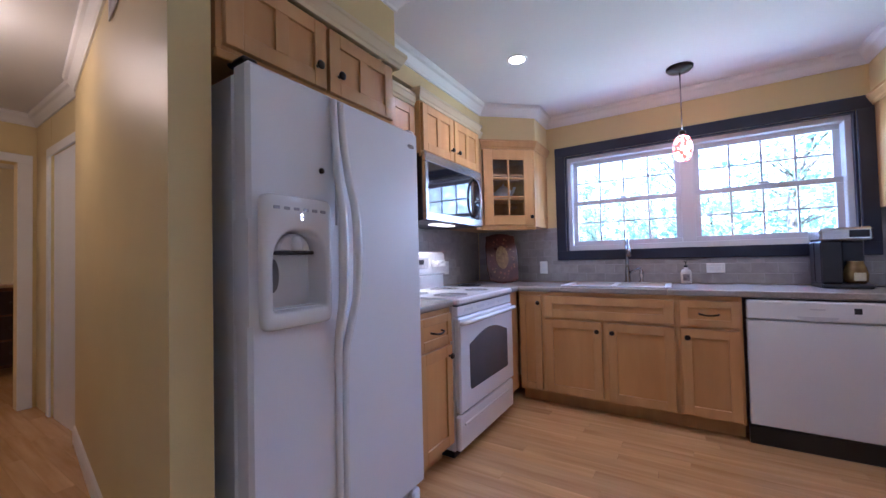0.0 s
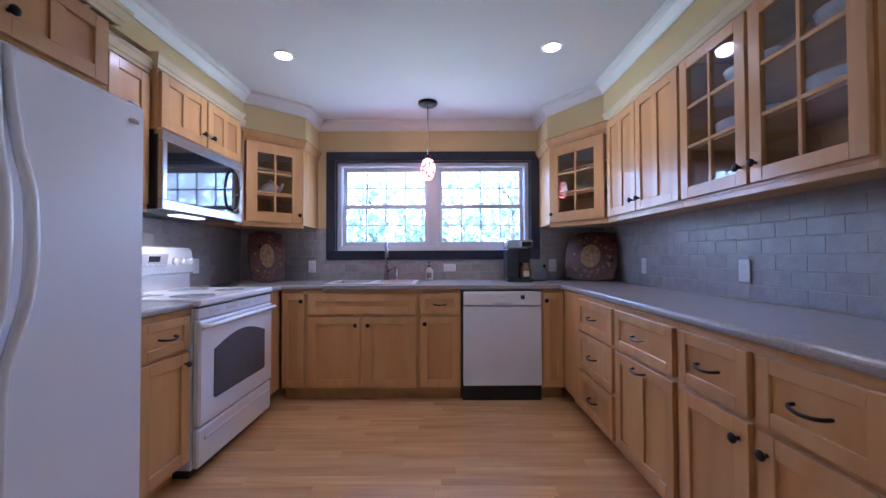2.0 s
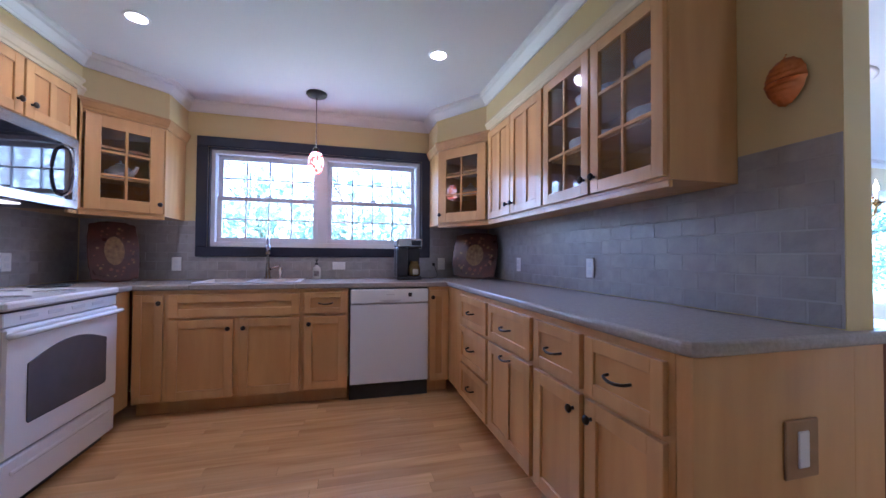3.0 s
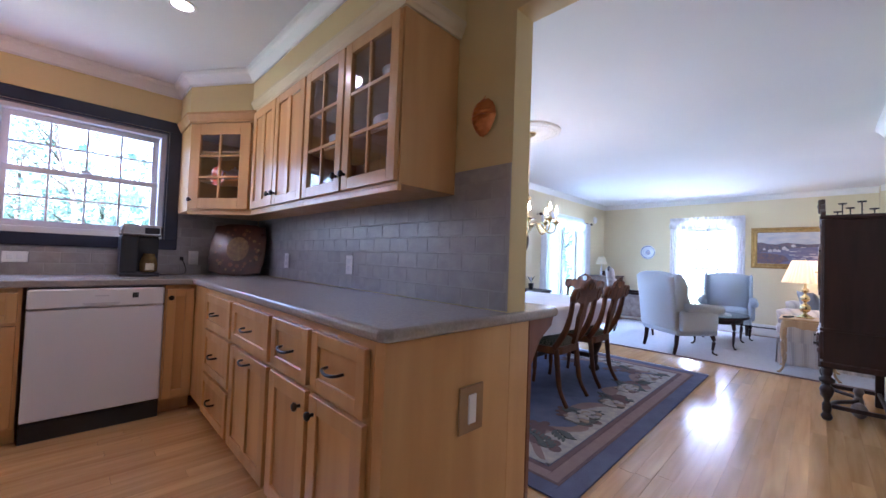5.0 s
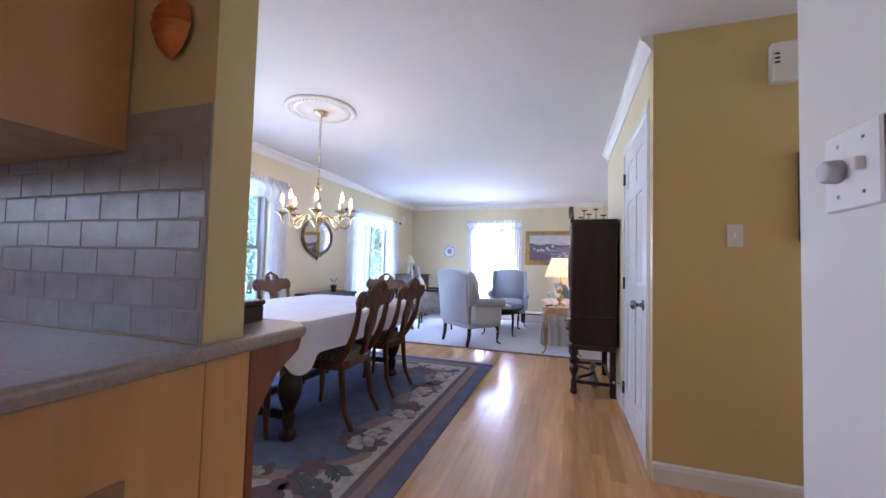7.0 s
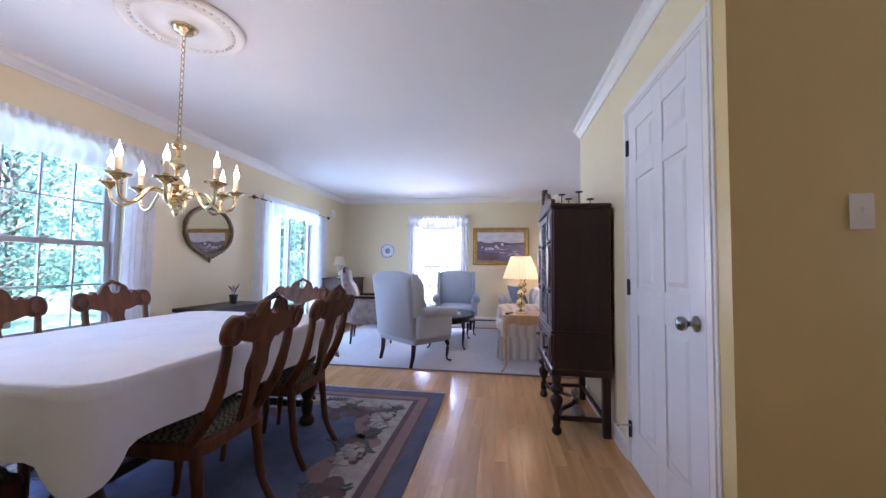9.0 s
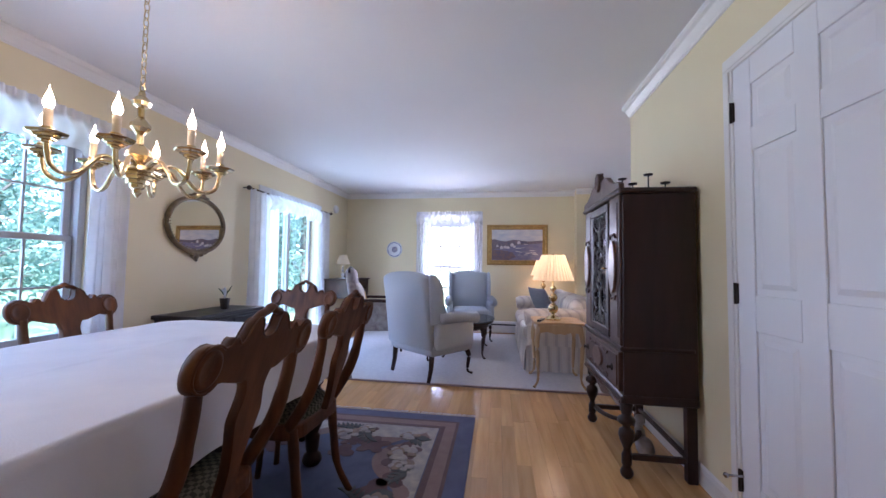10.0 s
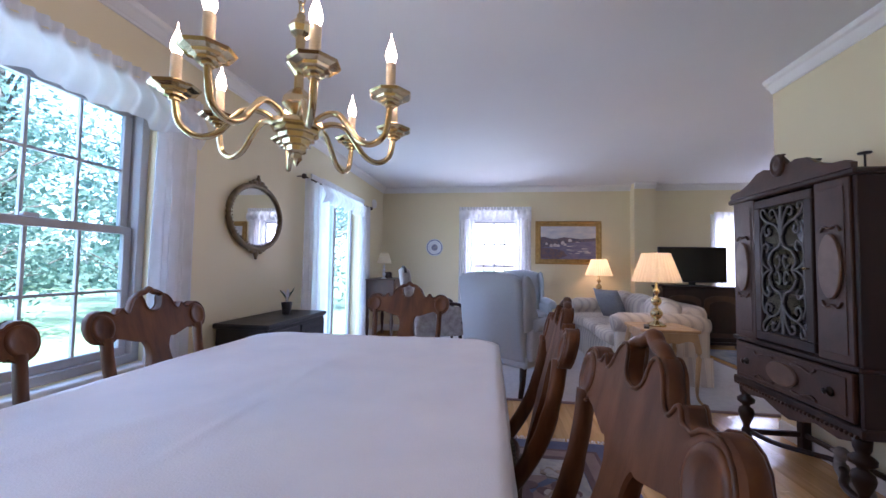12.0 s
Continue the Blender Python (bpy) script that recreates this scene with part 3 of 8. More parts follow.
def panel_door(name, m, w, h, label, knob_at_end=True, mirrored=False):
    """A moulded six-panel door; local x across, front to -y."""
    d = thing(name, m, label, "door", kind="structure")
    leaf = M().box((0, 0.008, 0), (w, 0.040, h), 0.001)
    st, mid = 0.115 * w / 0.81, 0.105
    cols = [(st, w / 2 - mid / 2), (w / 2 + mid / 2, w - st)]
    rows = [(0.22, 0.86), (1.01, 1.62), (1.72, h - 0.12)]
    # raised stiles and rails
    for lo, hi in (((0, 0), (st, h)), ((w - st, 0), (w, h)), ((cols[0][1], 0), (cols[1][0], h))):
        leaf.box((lo[0], 0, lo[1]), (hi[0], 0.009, hi[1]), 0.0025)
    for a, b_ in ((0, rows[0][0]), (rows[0][1], rows[1][0]), (rows[1][1], rows[2][0]), (rows[2][1], h)):
        for c0, c1 in cols:
            leaf.box((c0, 0.0002, a), (c1, 0.009, b_), 0.002)
    lf = part("leaf", leaf, DOORW, d)
    for c0, c1 in cols:
        for r0, r1 in rows:
            p = M()
            e = 0.028
            v = [(c0 + e, 0.0075, r0 + e), (c1 - e, 0.0075, r0 + e), (c1 - e, 0.0075, r1 - e), (c0 + e, 0.0075, r1 - e),
                 (c0 + e * 1.7, 0.001, r0 + e * 1.7), (c1 - e * 1.7, 0.001, r0 + e * 1.7), (c1 - e * 1.7, 0.001, r1 - e * 1.7), (c0 + e * 1.7, 0.001, r1 - e * 1.7)]
            p.add(v, [(0, 1, 5, 4), (1, 2, 6, 5), (2, 3, 7, 6), (3, 0, 4, 7), (4, 5, 6, 7), (3, 2, 1, 0)])
            part("door_panel", p, DOORW, lf)
    kx = w - 0.065 if not mirrored else 0.065
    kn = part("door_knob", M().lathe([(0.032, 0), (0.032, 0.006), (0.012, 0.012), (0.011, 0.035), (0.024, 0.042), (0.029, 0.055), (0.024, 0.068), (0.004, 0.073)], 18, rot("X", 90, (kx, 0, 0.905))), NICKEL, d, "round dark nickel knob")
    hx = 0.0 if not mirrored else w
    for z in (0.2, 1.01, 1.83):
        part("hinge", M().box((hx - 0.012, -0.008, z - 0.045), (hx + 0.012, 0.0, z + 0.045), 0.002).tube([(hx, -0.01, z - 0.047), (hx, -0.01, z + 0.047)], 0.006), BRONZE, d, "dark metal hinge")
    c = M()
    g = 0.004
    for lo, hi in (((-0.075, 0), (-g, h + g)), ((w + g, 0), (w + 0.075, h + g)), ((-0.075, h + g), (w + 0.075, h + 0.075))):
        c.box((lo[0], -0.002, lo[1]), (hi[0], 0.010, hi[1]), 0.003)
        c.box((lo[0] + 0.012, -0.008, lo[1] + (0.012 if lo[1] > 1 else 0)), (hi[0] - 0.018, -0.002, hi[1] - (0.012 if lo[1] > 1 else 0)), 0.003)
    part("door_casing", c, TRIM, d)
    return d


# closet door faces +y: turned half round, hinges at the far end
dr = panel_door("door_closet", pose(4.435, DY + 0.004, 0.005, 0, 0, 180), 0.81, 2.03, "closed white six-panel door with a satin knob")
st = part("door_stop", M().tube([(0.03, -0.01, 0.23), (0.03, -0.075, 0.23)], 0.005).ball((0.03, -0.08, 0.23), 0.011), STEEL, dr)
# openings off the hall
k = M()
for lo, hi in (((-4.09, 0), (-4.02, 2.03)), ((-3.37, 0), (-3.30, 2.03)), ((-4.09, 2.03), (-3.30, 2.10))):
    k.box((lo[0], 0.935, lo[1]), (hi[0], 0.95, hi[1]), 0.003)
structure("door_trim_hall", k, TRIM, "white casing of a hall doorway", "trim")
k = M()
for lo, hi in (((-0.04, 0), (0.04, 2.03)), ((0.84, 0), (0.925, 2.03)), ((-0.04, 2.03), (0.925, 2.10))):
    k.box((-4.45, lo[0], lo[1]), (-4.434, hi[0], hi[1]), 0.003)
structure("door_trim_end", k, TRIM, "white casing of the doorway at the hall's end", "trim")
# door leaf added in place of the white far jamb of an open doorway
hd = panel_door("door_hall", pose(-3.38, 0.99, 0.005, 0, 0, 180), 0.56, 2.02, "white panel door standing in for the hall doorway's far jamb", mirrored=True)


# ---- kitchen ----
def R_SINK(x):
    return pose(x, SF, 0)


def R_RIGHT(y):
    return pose(1.27, y, 0, 0, 0, -90)


def R_LEFT(y):
    return pose(-0.985, y, 0, 0, 0, 90)


def knob(parent, x, z, y=-0.02):
    part("knob", M().lathe([(0.007, 0), (0.006, 0.012), (0.015, 0.018), (0.017, 0.024), (0.012, 0.030), (0.002, 0.032)], 12, rot("X", 90, (x, y, z))), BRONZE, parent, "dark bronze knob")


def pull(parent, x, z, y=-0.02, w=0.10):
    pts = curve([(x - w / 2, y + 0.002, z), (x - w / 2 + 0.004, y - 0.020, z - 0.002), (x - w / 4, y - 0.028, z - 0.006), (x, y - 0.030, z - 0.008), (x + w / 4, y - 0.028, z - 0.006), (x + w / 2 - 0.004, y - 0.020, z - 0.002), (x + w / 2, y + 0.002, z)], 3)
    part("handle", M().tube(pts, 0.0055, 6), BRONZE, parent, "dark bronze bow handle")


def shaker(parent, x0, x1, z0, z1, panels=1, fr=0.058, name="door", glazed=None, across=False):
    """A front with raised frame and recessed panels; its face at y -0.02."""
    f = M()
    for lo, hi in (((x0, z0), (x0 + fr, z1)), ((x1 - fr, z0), (x1, z1))):
        f.box((lo[0], -0.021, lo[1]), (hi[0], 0, hi[1]), 0.002)
    for lo, hi in (((x0 + fr, z0), (x1 - fr, z0 + fr)), ((x0 + fr, z1 - fr), (x1 - fr, z1))):
        f.box((lo[0], -0.0205, lo[1]), (hi[0], 0, hi[1]), 0.0015)
    d = part(name, f, MAPLE, parent)
    if glazed:
        cols, rows = glazed
        for i in range(1, cols):
            u = x0 + fr + (x1 - x0 - 2 * fr) * i / cols
            part("glazing_bar", M().box((u - 0.008, -0.019, z0 + fr), (u + 0.008, -0.004, z1 - fr), 0.002), MAPLE, d)
        for i in range(1, rows):
            z = z0 + fr + (z1 - z0 - 2 * fr) * i / rows
            part("glazing_bar", M().box((x0 + fr, -0.0185, z - 0.008), (x1 - fr, -0.0045, z + 0.008), 0.002), MAPLE, d)
        g = part("pane", M().add([(x0 + fr, -0.008, z0 + fr), (x1 - fr, -0.008, z0 + fr), (x1 - fr, -0.008, z1 - fr), (x0 + fr, -0.008, z1 - fr)], [(0, 1, 2, 3)]), PANEC, d)
        g.visible_shadow = False
    else:
        p = M().box((x0 + fr, -0.011, z0 + fr), (x1 - fr, -0.002, z1 - fr), 0)
        part("panel", p, MAPLED, d)
        for i in range(1, panels):
            u = x0 + (x1 - x0) * i / panels
            part("mid_stile", M().box((u - fr * 0.45, -0.0203, z0 + fr), (u + fr * 0.45, -0.011, z1 - fr), 0.0015), MAPLE, d)
    return d


def carcass(t, w, d, z0, z1, open_front=False):
    """The panels of a cabinet; their front edges form the face frame at y 0."""
    s = 0.018
    for x in (0, w - s):
        part("side_panel", M().box((x, 0.0, z0), (x + s, d, z1), 0.001), MAPLE, t)
    part("bottom_panel", M().box((s, 0.0, z0), (w - s, d, z0 + s), 0.0), MAPLE, t)
    part("top_panel", M().box((s, 0.0, z1 - s), (w - s, d, z1), 0.0), MAPLE, t)
    part("back_panel", M().box((s, d - 0.008, z0 + s), (w - s, d, z1 - s), 0), MAPLE, t)
    if not open_front:
        part("face_frame", M().box((s, 0.001, z0 + s), (w - s, 0.02, z1 - s), 0), MAPLE, t)


def base_cabinet(m, w, label, layout):
    t = thing("base_cabinet", m, label, "cabinet", "kitchen base cabinets")
    carcass(t, w, 0.60, 0.10, 0.873)
    part("toe_kick", M().box((0.0, 0.075, 0), (w, 0.09, 0.10), 0.001), MAPLED, t, "recessed wooden toe kick")
    layout(t, w)
    return t


def L_sink(t, w):
    shaker(t, 0.02, w - 0.02, 0.685, 0.845, name="drawer_front")
    for a, b, k in ((0.02, w / 2 - 0.02, w / 2 - 0.05), (w / 2 + 0.02, w - 0.02, w / 2 + 0.05)):
        knob(shaker(t, a, b, 0.115, 0.665), k, 0.60)


def L_unit(kx):
    def go(t, w):
        pull(shaker(t, 0.015, w - 0.015, 0.685, 0.845, fr=0.042, name="drawer_front"), w / 2, 0.765)
        knob(shaker(t, 0.015, w - 0.015, 0.115, 0.665), kx if kx > 0 else w + kx, 0.61)
    return go


def L_stack(t, w):
    for a, b in ((0.115, 0.355), (0.375, 0.625), (0.645, 0.845)):
        pull(shaker(t, 0.03, w - 0.02, a, b, fr=0.045, name="drawer_front"), w / 2, (a + b) / 2)


def L_pullout(t, w):
    pull(shaker(t, 0.02, w - 0.02, 0.645, 0.845, fr=0.045, name="drawer_front"), w / 2, 0.745)
    pull(shaker(t, 0.02, w - 0.02, 0.115, 0.625, panels=2), w / 2, 0.59)


def L_pair(t, w):
    h = w / 2
    for a, b, k in ((0.02, h - 0.016, h - 0.052), (h + 0.016, w - 0.02, h + 0.052)):
        pull(shaker(t, a, b, 0.645, 0.845, fr=0.045, name="drawer_front"), (a + b) / 2, 0.745)
        knob(shaker(t, a, b, 0.115, 0.625), k, 0.565)


def L_narrow(kx):
    def go(t, w):
        knob(shaker(t, 0.008, w - 0.012, 0.115, 0.845, fr=0.05), kx if kx > 0 else w + kx, 0.79)
    return go


def L_blank(t, w):
    part("filler", M().box((0.0, -0.002, 0.105), (w, 0.0, 0.87), 0.0005), MAPLE, t)


base_cabinet(R_SINK(-0.965), 0.195, "narrow maple corner base cabinet with bronze knob", L_narrow(-0.03))
base_cabinet(R_SINK(-0.77), 0.89, "maple sink base cabinet with two shaker doors", L_sink)
base_cabinet(R_SINK(0.12), 0.335, "maple base cabinet with drawer and door", L_unit(0.05))
base_cabinet(R_SINK(1.095), 0.175, "narrow maple corner cabinet beside the dishwasher", L_narrow(0.03))
base_cabinet(R_RIGHT(2.999), 0.335, "plain maple corner filler cabinet", L_blank)
base_cabinet(R_RIGHT(2.664), 0.564, "maple three-drawer base cabinet with bow handles", L_stack)
base_cabinet(R_RIGHT(2.10), 0.55, "maple pull-out base cabinet with drawer above", L_pullout)
base_cabinet(R_RIGHT(1.55), 0.745, "maple base cabinet with two drawers and two doors", L_pair)
base_cabinet(R_LEFT(1.605), 0.345, "maple base cabinet between refrigerator and range", L_unit(-0.05))
base_cabinet(R_LEFT(2.762), 0.237, "plain maple corner filler beside the range", L_blank)

# maple end panel of the counter with a socket plate
ep = thing("counter_gable", pose(1.268, 0.752, 0), "plain maple gable closing the counter run", "gable")
part("panel", M().box((0.0, 0, 0.0), (0.598, 0.050, 0.873), 0.002), MAPLE, ep)
part("stile", M().box((0.602, 0.003, 0.0), (0.735, 0.0175, 0.873), 0.002), MAPLE, ep)
k = thing("power_outlet", pose(1.575, 0.751, 0.60), "white outlet on a square wooden plate", "outlet")
part("plate", M().box((0, -0.008, -0.075), (0.125, 0, 0.085), 0.003), mat("plate_wood", (0.36, 0.21, 0.09), (0.30, 0.17, 0.07), rough=0.5), k, "square wooden cover plate")
part("socket", M().box((0.042, -0.013, -0.045), (0.083, -0.007, 0.055), 0.004), TRIM, k, "white twin socket")

# bracket and post under the bar end
bk = thing("bar_bracket", pose(2.0, 0.752, 0), "reddish wooden post and bracket under the counter end", "bracket")
REDW = mat("reddish_stained_wood", (0.24, 0.085, 0.035), (0.16, 0.055, 0.022), scale=4, stretch=(4, 4, 0.5), rough=0.4, coat=0.2)
part("post", M().box((0.004, 0, 0), (0.03, 0.42, 0.873), 0.003), REDW, bk)
part("brace", M().prism([(0.03, 0.873), (0.24, 0.873), (0.225, 0.83), (0.13, 0.775), (0.06, 0.68), (0.03, 0.60)], 0.03, Matrix.Translation((0, 0.02, 0)), 0.003), REDW, bk)

# ---- counter tops ----
EDGE = [(0, 0.0), (0.010, -0.0), (0.020, 0.006), (0.025, 0.018), (0.025, 0.026), (0.020, 0.035), (0.010, 0.040), (0, 0.040)]


def slab(outline, z0, z1, r=0.014, seg=3):
    """A slab with a rounded rim, its outline given counter-clockwise."""
    n = len(outline)
    a = M()
    nor = []
    for i in range(n):
        p, q, s = Vector(outline[i - 1]), Vector(outline[i]), Vector(outline[(i + 1) % n])
        e1, e2 = (q - p).normalized(), (s - q).normalized()
        n1, n2 = Vector((e1.y, -e1.x)), Vector((e2.y, -e2.x))
        b = n1 + n2
        nor.append(b / max(0.3, 1 + n1.dot(n2)))
    rings = []
    for k in range(seg + 1):
        t = math.pi / 2 * k / seg
        rings.append((-r + r * math.sin(t), z0 + r - r * math.cos(t)))
    for k in range(seg + 1):
        t = math.pi / 2 * k / seg
        rings.append((-r + r * math.cos(t), z1 - r + r * math.sin(t)))
    v = [(outline[i][0] + nor[i].x * d, outline[i][1] + nor[i].y * d, z) for d, z in rings for i in range(n)]
    f = [(j * n + i, j * n + (i + 1) % n, (j + 1) * n + (i + 1) % n, (j + 1) * n + i) for j in range(len(rings) - 1) for i in range(n)]
    f += [tuple(range(n - 1, -1, -1)), tuple((len(rings) - 1) * n + i for i in range(n))]
    return a.add(v, f)


def rounded(x0, y0, x1, y1, r, n=6):
    out = []
    for cx, cy, a in ((x1 - r, y0 + r, -90), (x1 - r, y1 - r, 0), (x0 + r, y1 - r, 90), (x0 + r, y0 + r, 180)):
        out += [(cx + r * math.cos(radians(a + 90 * i / n)), cy + r * math.sin(radians(a + 90 * i / n))) for i in range(n + 1)]
    return out


SX0, SX1, SY0, SY1 = -0.63, 0.07, 3.10, 3.50
ct = thing("countertop", pose(0, 0, 0), "greige stone countertop with a rounded edge", "countertop")
tip = [(2.14, 0.724), (2.21, 0.735), (2.25, 0.78), (2.265, 0.84), (2.26, 1.0), (2.25, 1.35)]
part("slab", slab([(1.245, SF - 0.025), (1.245, 0.765), (1.255, 0.742), (1.28, 0.732), (1.9, 0.726)] + tip + [(1.992, 1.35), (1.992, 0.768), (1.868, 0.768), (1.868, KY - 0.002), (1.245, KY - 0.002)], 0.875, 0.915), COUNTER, ct)
part("slab", slab([(-1.628, KY - 0.002), (-1.628, 2.762), (-0.96, 2.762), (-0.96, SF - 0.025), (SX0, SF - 0.025), (SX0, KY - 0.002)], 0.875, 0.915), COUNTER, ct)
part("slab", M().box((SX1, SF - 0.025, 0.875), (1.2449, KY - 0.002, 0.915), 0.006), COUNTER, ct)
part("slab", M().box((SX0, SF - 0.025, 0.875), (SX1, SY0, 0.915), 0.006), COUNTER, ct)
part("slab", M().box((SX0, SY1, 0.875), (SX1, KY - 0.002, 0.915), 0.0), COUNTER, ct)
part("slab", slab([(-0.96, 1.615), (-0.96, 1.948), (-1.628, 1.948), (-1.628, 1.615)], 0.875, 0.915), COUNTER, ct)
sk = thing("sink", pose((SX0 + SX1) / 2, (SY0 + SY1) / 2, 0), "white drop-in double sink with a raised rim", "sink")
hw, hd_ = (SX1 - SX0) / 2, (SY1 - SY0) / 2
k = M()
for lo, hi in (((-hw - 0.02, -hd_ - 0.02), (hw + 0.02, -hd_ + 0.02)), ((-hw - 0.02, hd_ - 0.02), (hw + 0.02, hd_ + 0.02)), ((-hw - 0.02, -hd_ + 0.02), (-hw + 0.02, hd_ - 0.02)), ((hw - 0.02, -hd_ + 0.02), (hw + 0.02, hd_ - 0.02)), ((-0.02, -hd_ + 0.02), (0.02, hd_ - 0.02))):
    k.box((lo[0], lo[1], 0.916), (hi[0], hi[1], 0.921), 0.002)
part("rim", k, APPLG, sk)
for x0, x1 in ((-hw + 0.004, -0.005), (0.005, hw - 0.004)):
    k = M()
    k.box((x0, -hd_ + 0.004, 0.72), (x1, hd_ - 0.004, 0.73), 0.0)
    for lo, hi in (((x0, -hd_ + 0.004), (x1, -hd_ + 0.012)), ((x0, hd_ - 0.012), (x1, hd_ - 0.004)), ((x0, -hd_ + 0.012), (x0 + 0.008, hd_ - 0.012)), ((x1 - 0.008, -hd_ + 0.012), (x1, hd_ - 0.012))):
        k.box((lo[0], lo[1], 0.73), (hi[0], hi[1], 0.916), 0.0)
    part("basin", k, APPLS, sk)

fc = thing("faucet", pose(-0.22, 3.535, 0.915), "chrome gooseneck kitchen faucet with a pull-down head", "faucet")
part("base", M().lathe([(0.03, 0), (0.03, 0.008), (0.022, 0.02), (0.019, 0.10), (0.014, 0.13), (0.011, 0.15)], 16), NICKEL, fc)
part("spout", M().tube(curve([(0, 0, 0.14), (0, 0, 0.27), (0.0, -0.02, 0.335), (0.01, -0.075, 0.365), (0.02, -0.13, 0.335), (0.025, -0.15, 0.29)], 6), 0.0125, 12), NICKEL, fc)
part("spray_head", M().tube([(0.0245, -0.148, 0.30), (0.028, -0.158, 0.26), (0.03, -0.166, 0.22)], [0.014, 0.017, 0.019], 12), NICKEL, fc)
part("lever", M().tube([(0.016, 0, 0.085), (0.045, -0.005, 0.10), (0.10, -0.02, 0.125)], [0.010, 0.008, 0.006], 8), NICKEL, fc)
sp = thing("side_sprayer", pose(-0.12, 3.545, 0.915), "small chrome side sprayer beside the faucet", "sprayer")
part("body", M().lathe([(0.022, 0), (0.02, 0.01), (0.012, 0.02), (0.012, 0.05), (0.017, 0.07), (0.016, 0.10), (0.006, 0.11)], 12), CHROME, sp)
sb = thing("soap_bottle", pose(0.185, 3.52, 0.915), "clear soap bottle with a dark pump and label", "bottle")
part("bottle", M().lathe([(0.034, 0), (0.037, 0.008), (0.037, 0.085), (0.030, 0.105), (0.013, 0.115), (0.013, 0.125)], 16), mat("clear_soap", (0.62, 0.60, 0.55), (0.55, 0.53, 0.48), rough=0.1, bump=0), sb)
part("label", M().box((-0.022, -0.0385, 0.025), (0.022, -0.034, 0.075), 0.001), mat("label_dark", (0.10, 0.08, 0.08), (0.3, 0.28, 0.27), scale=60, rough=0.6), sb)
part("pump", M().lathe([(0.015, 0.125), (0.015, 0.14), (0.005, 0.142), (0.005, 0.165), (0.012, 0.167), (0.012, 0.175)], 12).tube([(0, 0, 0.171), (0, -0.045, 0.168)], 0.005), BLACK, sb)


def outlet(x, y, z, rz, label="white twin outlet on the tiled wall"):
    o = thing("power_outlet", pose(x, y, z, 0, 0, rz), label, "outlet", "kitchen outlets")
    part("plate", M().box((-0.036, -0.007, -0.058), (0.036, 0, 0.058), 0.003), TRIM, o)
    for s in (-0.022, 0.022):
        part("socket", M().box((-0.016, -0.010, s - 0.014), (0.016, -0.006, s + 0.014), 0.003), APPLS, o)
    return o


outlet(-0.94, KY - 0.010, 1.045, 0)
o = thing("power_outlet", pose(0.375, KY - 0.010, 1.03), "horizontal white outlet below the kitchen window", "outlet", "kitchen outlets")
part("plate", M().box((-0.058, -0.007, -0.036), (0.058, 0, 0.036), 0.003), TRIM, o)
part("socket", M().box((-0.036, -0.010, -0.014), (-0.008, -0.006, 0.014), 0.003), APPLS, o)
part("socket", M().box((0.008, -0.010, -0.014), (0.036, -0.006, 0.014), 0.003), APPLS, o)
outlet(1.36, KY - 0.010, 1.05, 0)
outlet(1.860, 2.90, 1.06, -90)
outlet(1.860, 1.95, 1.06, -90, "white outlet on the grey tiled side wall")
outlet(-1.620, 2.95, 1.07, 90)

# ---- upper cabinets ----
UZ0, UZ1 = 1.41, 2.13
CC1 = 2.07


def upper(m, w, label, doors, z0=UZ0, z1=UZ1, depth=0.32, group="kitchen wall cabinets"):
    """doors: (x0, x1, panels or None for glazed, knob x)."""
    t = thing("wall_cabinet", m, label, "cabinet", group)
    glazed = any(d[2] is None for d in doors)
    carcass(t, w, depth, z0, z1, glazed)
    for x0, x1, p, kx in doors:
        d = shaker(t, x0, x1, z0 + 0.012, z1 - 0.012, panels=p or 1, glazed=None if p else (2, 3), fr=0.055)
        if kx is not None:
            knob(d, kx, z0 + 0.085)
    if glazed:
        for z in (z0 + (z1 - z0) * 0.36, z0 + (z1 - z0) * 0.67):
            part("shelf", M().box((0.018, 0.03, z), (w - 0.018, depth - 0.01, z + 0.016), 0.001), MAPLED, t)
    part("light_rail", M().box((0.0, -0.004, z0 - 0.028), (w, 0.014, z0 - 0.001), 0.003), MAPLE, t)
    return t


def U_RIGHT(y):
    return pose(1.545, y, 0, 0, 0, -90)


def U_LEFT(y, x=-1.305):
    return pose(x, y, 0, 0, 0, 90)


upper(U_RIGHT(2.81), 0.87, "maple wall cabinet with two shaker doors", [(0.03, 0.43, 2, 0.395), (0.44, 0.86, 2, 0.475)])
gl = upper(U_RIGHT(1.938), 0.858, "glass-fronted maple wall cabinet holding white china", [(0.01, 0.42, None, 0.39), (0.436, 0.848, None, 0.466)])
fr_ = upper(U_LEFT(0.685, -1.005), 0.815, "maple cabinet above the refrigerator with two doors", [(0.02, 0.40, 2, 0.355), (0.415, 0.795, 2, 0.46)], 1.80, 2.075, 0.615)
upper(U_LEFT(1.503, -1.27), 0.527, "maple wall cabinet beside the microwave", [(0.012, 0.255, 1, None), (0.27, 0.515, 1, None)], depth=0.355)
upper(U_LEFT(2.033, -1.225), 0.805, "short maple wall cabinet above the microwave", [(0.01, 0.395, 2, 0.357), (0.41, 0.795, 2, 0.448)], 1.835, 2.165, 0.40)
upper(U_LEFT(2.84, -1.25), 0.088, "slim maple filler cabinet in the corner", [(0.006, 0.084, 1, None)])


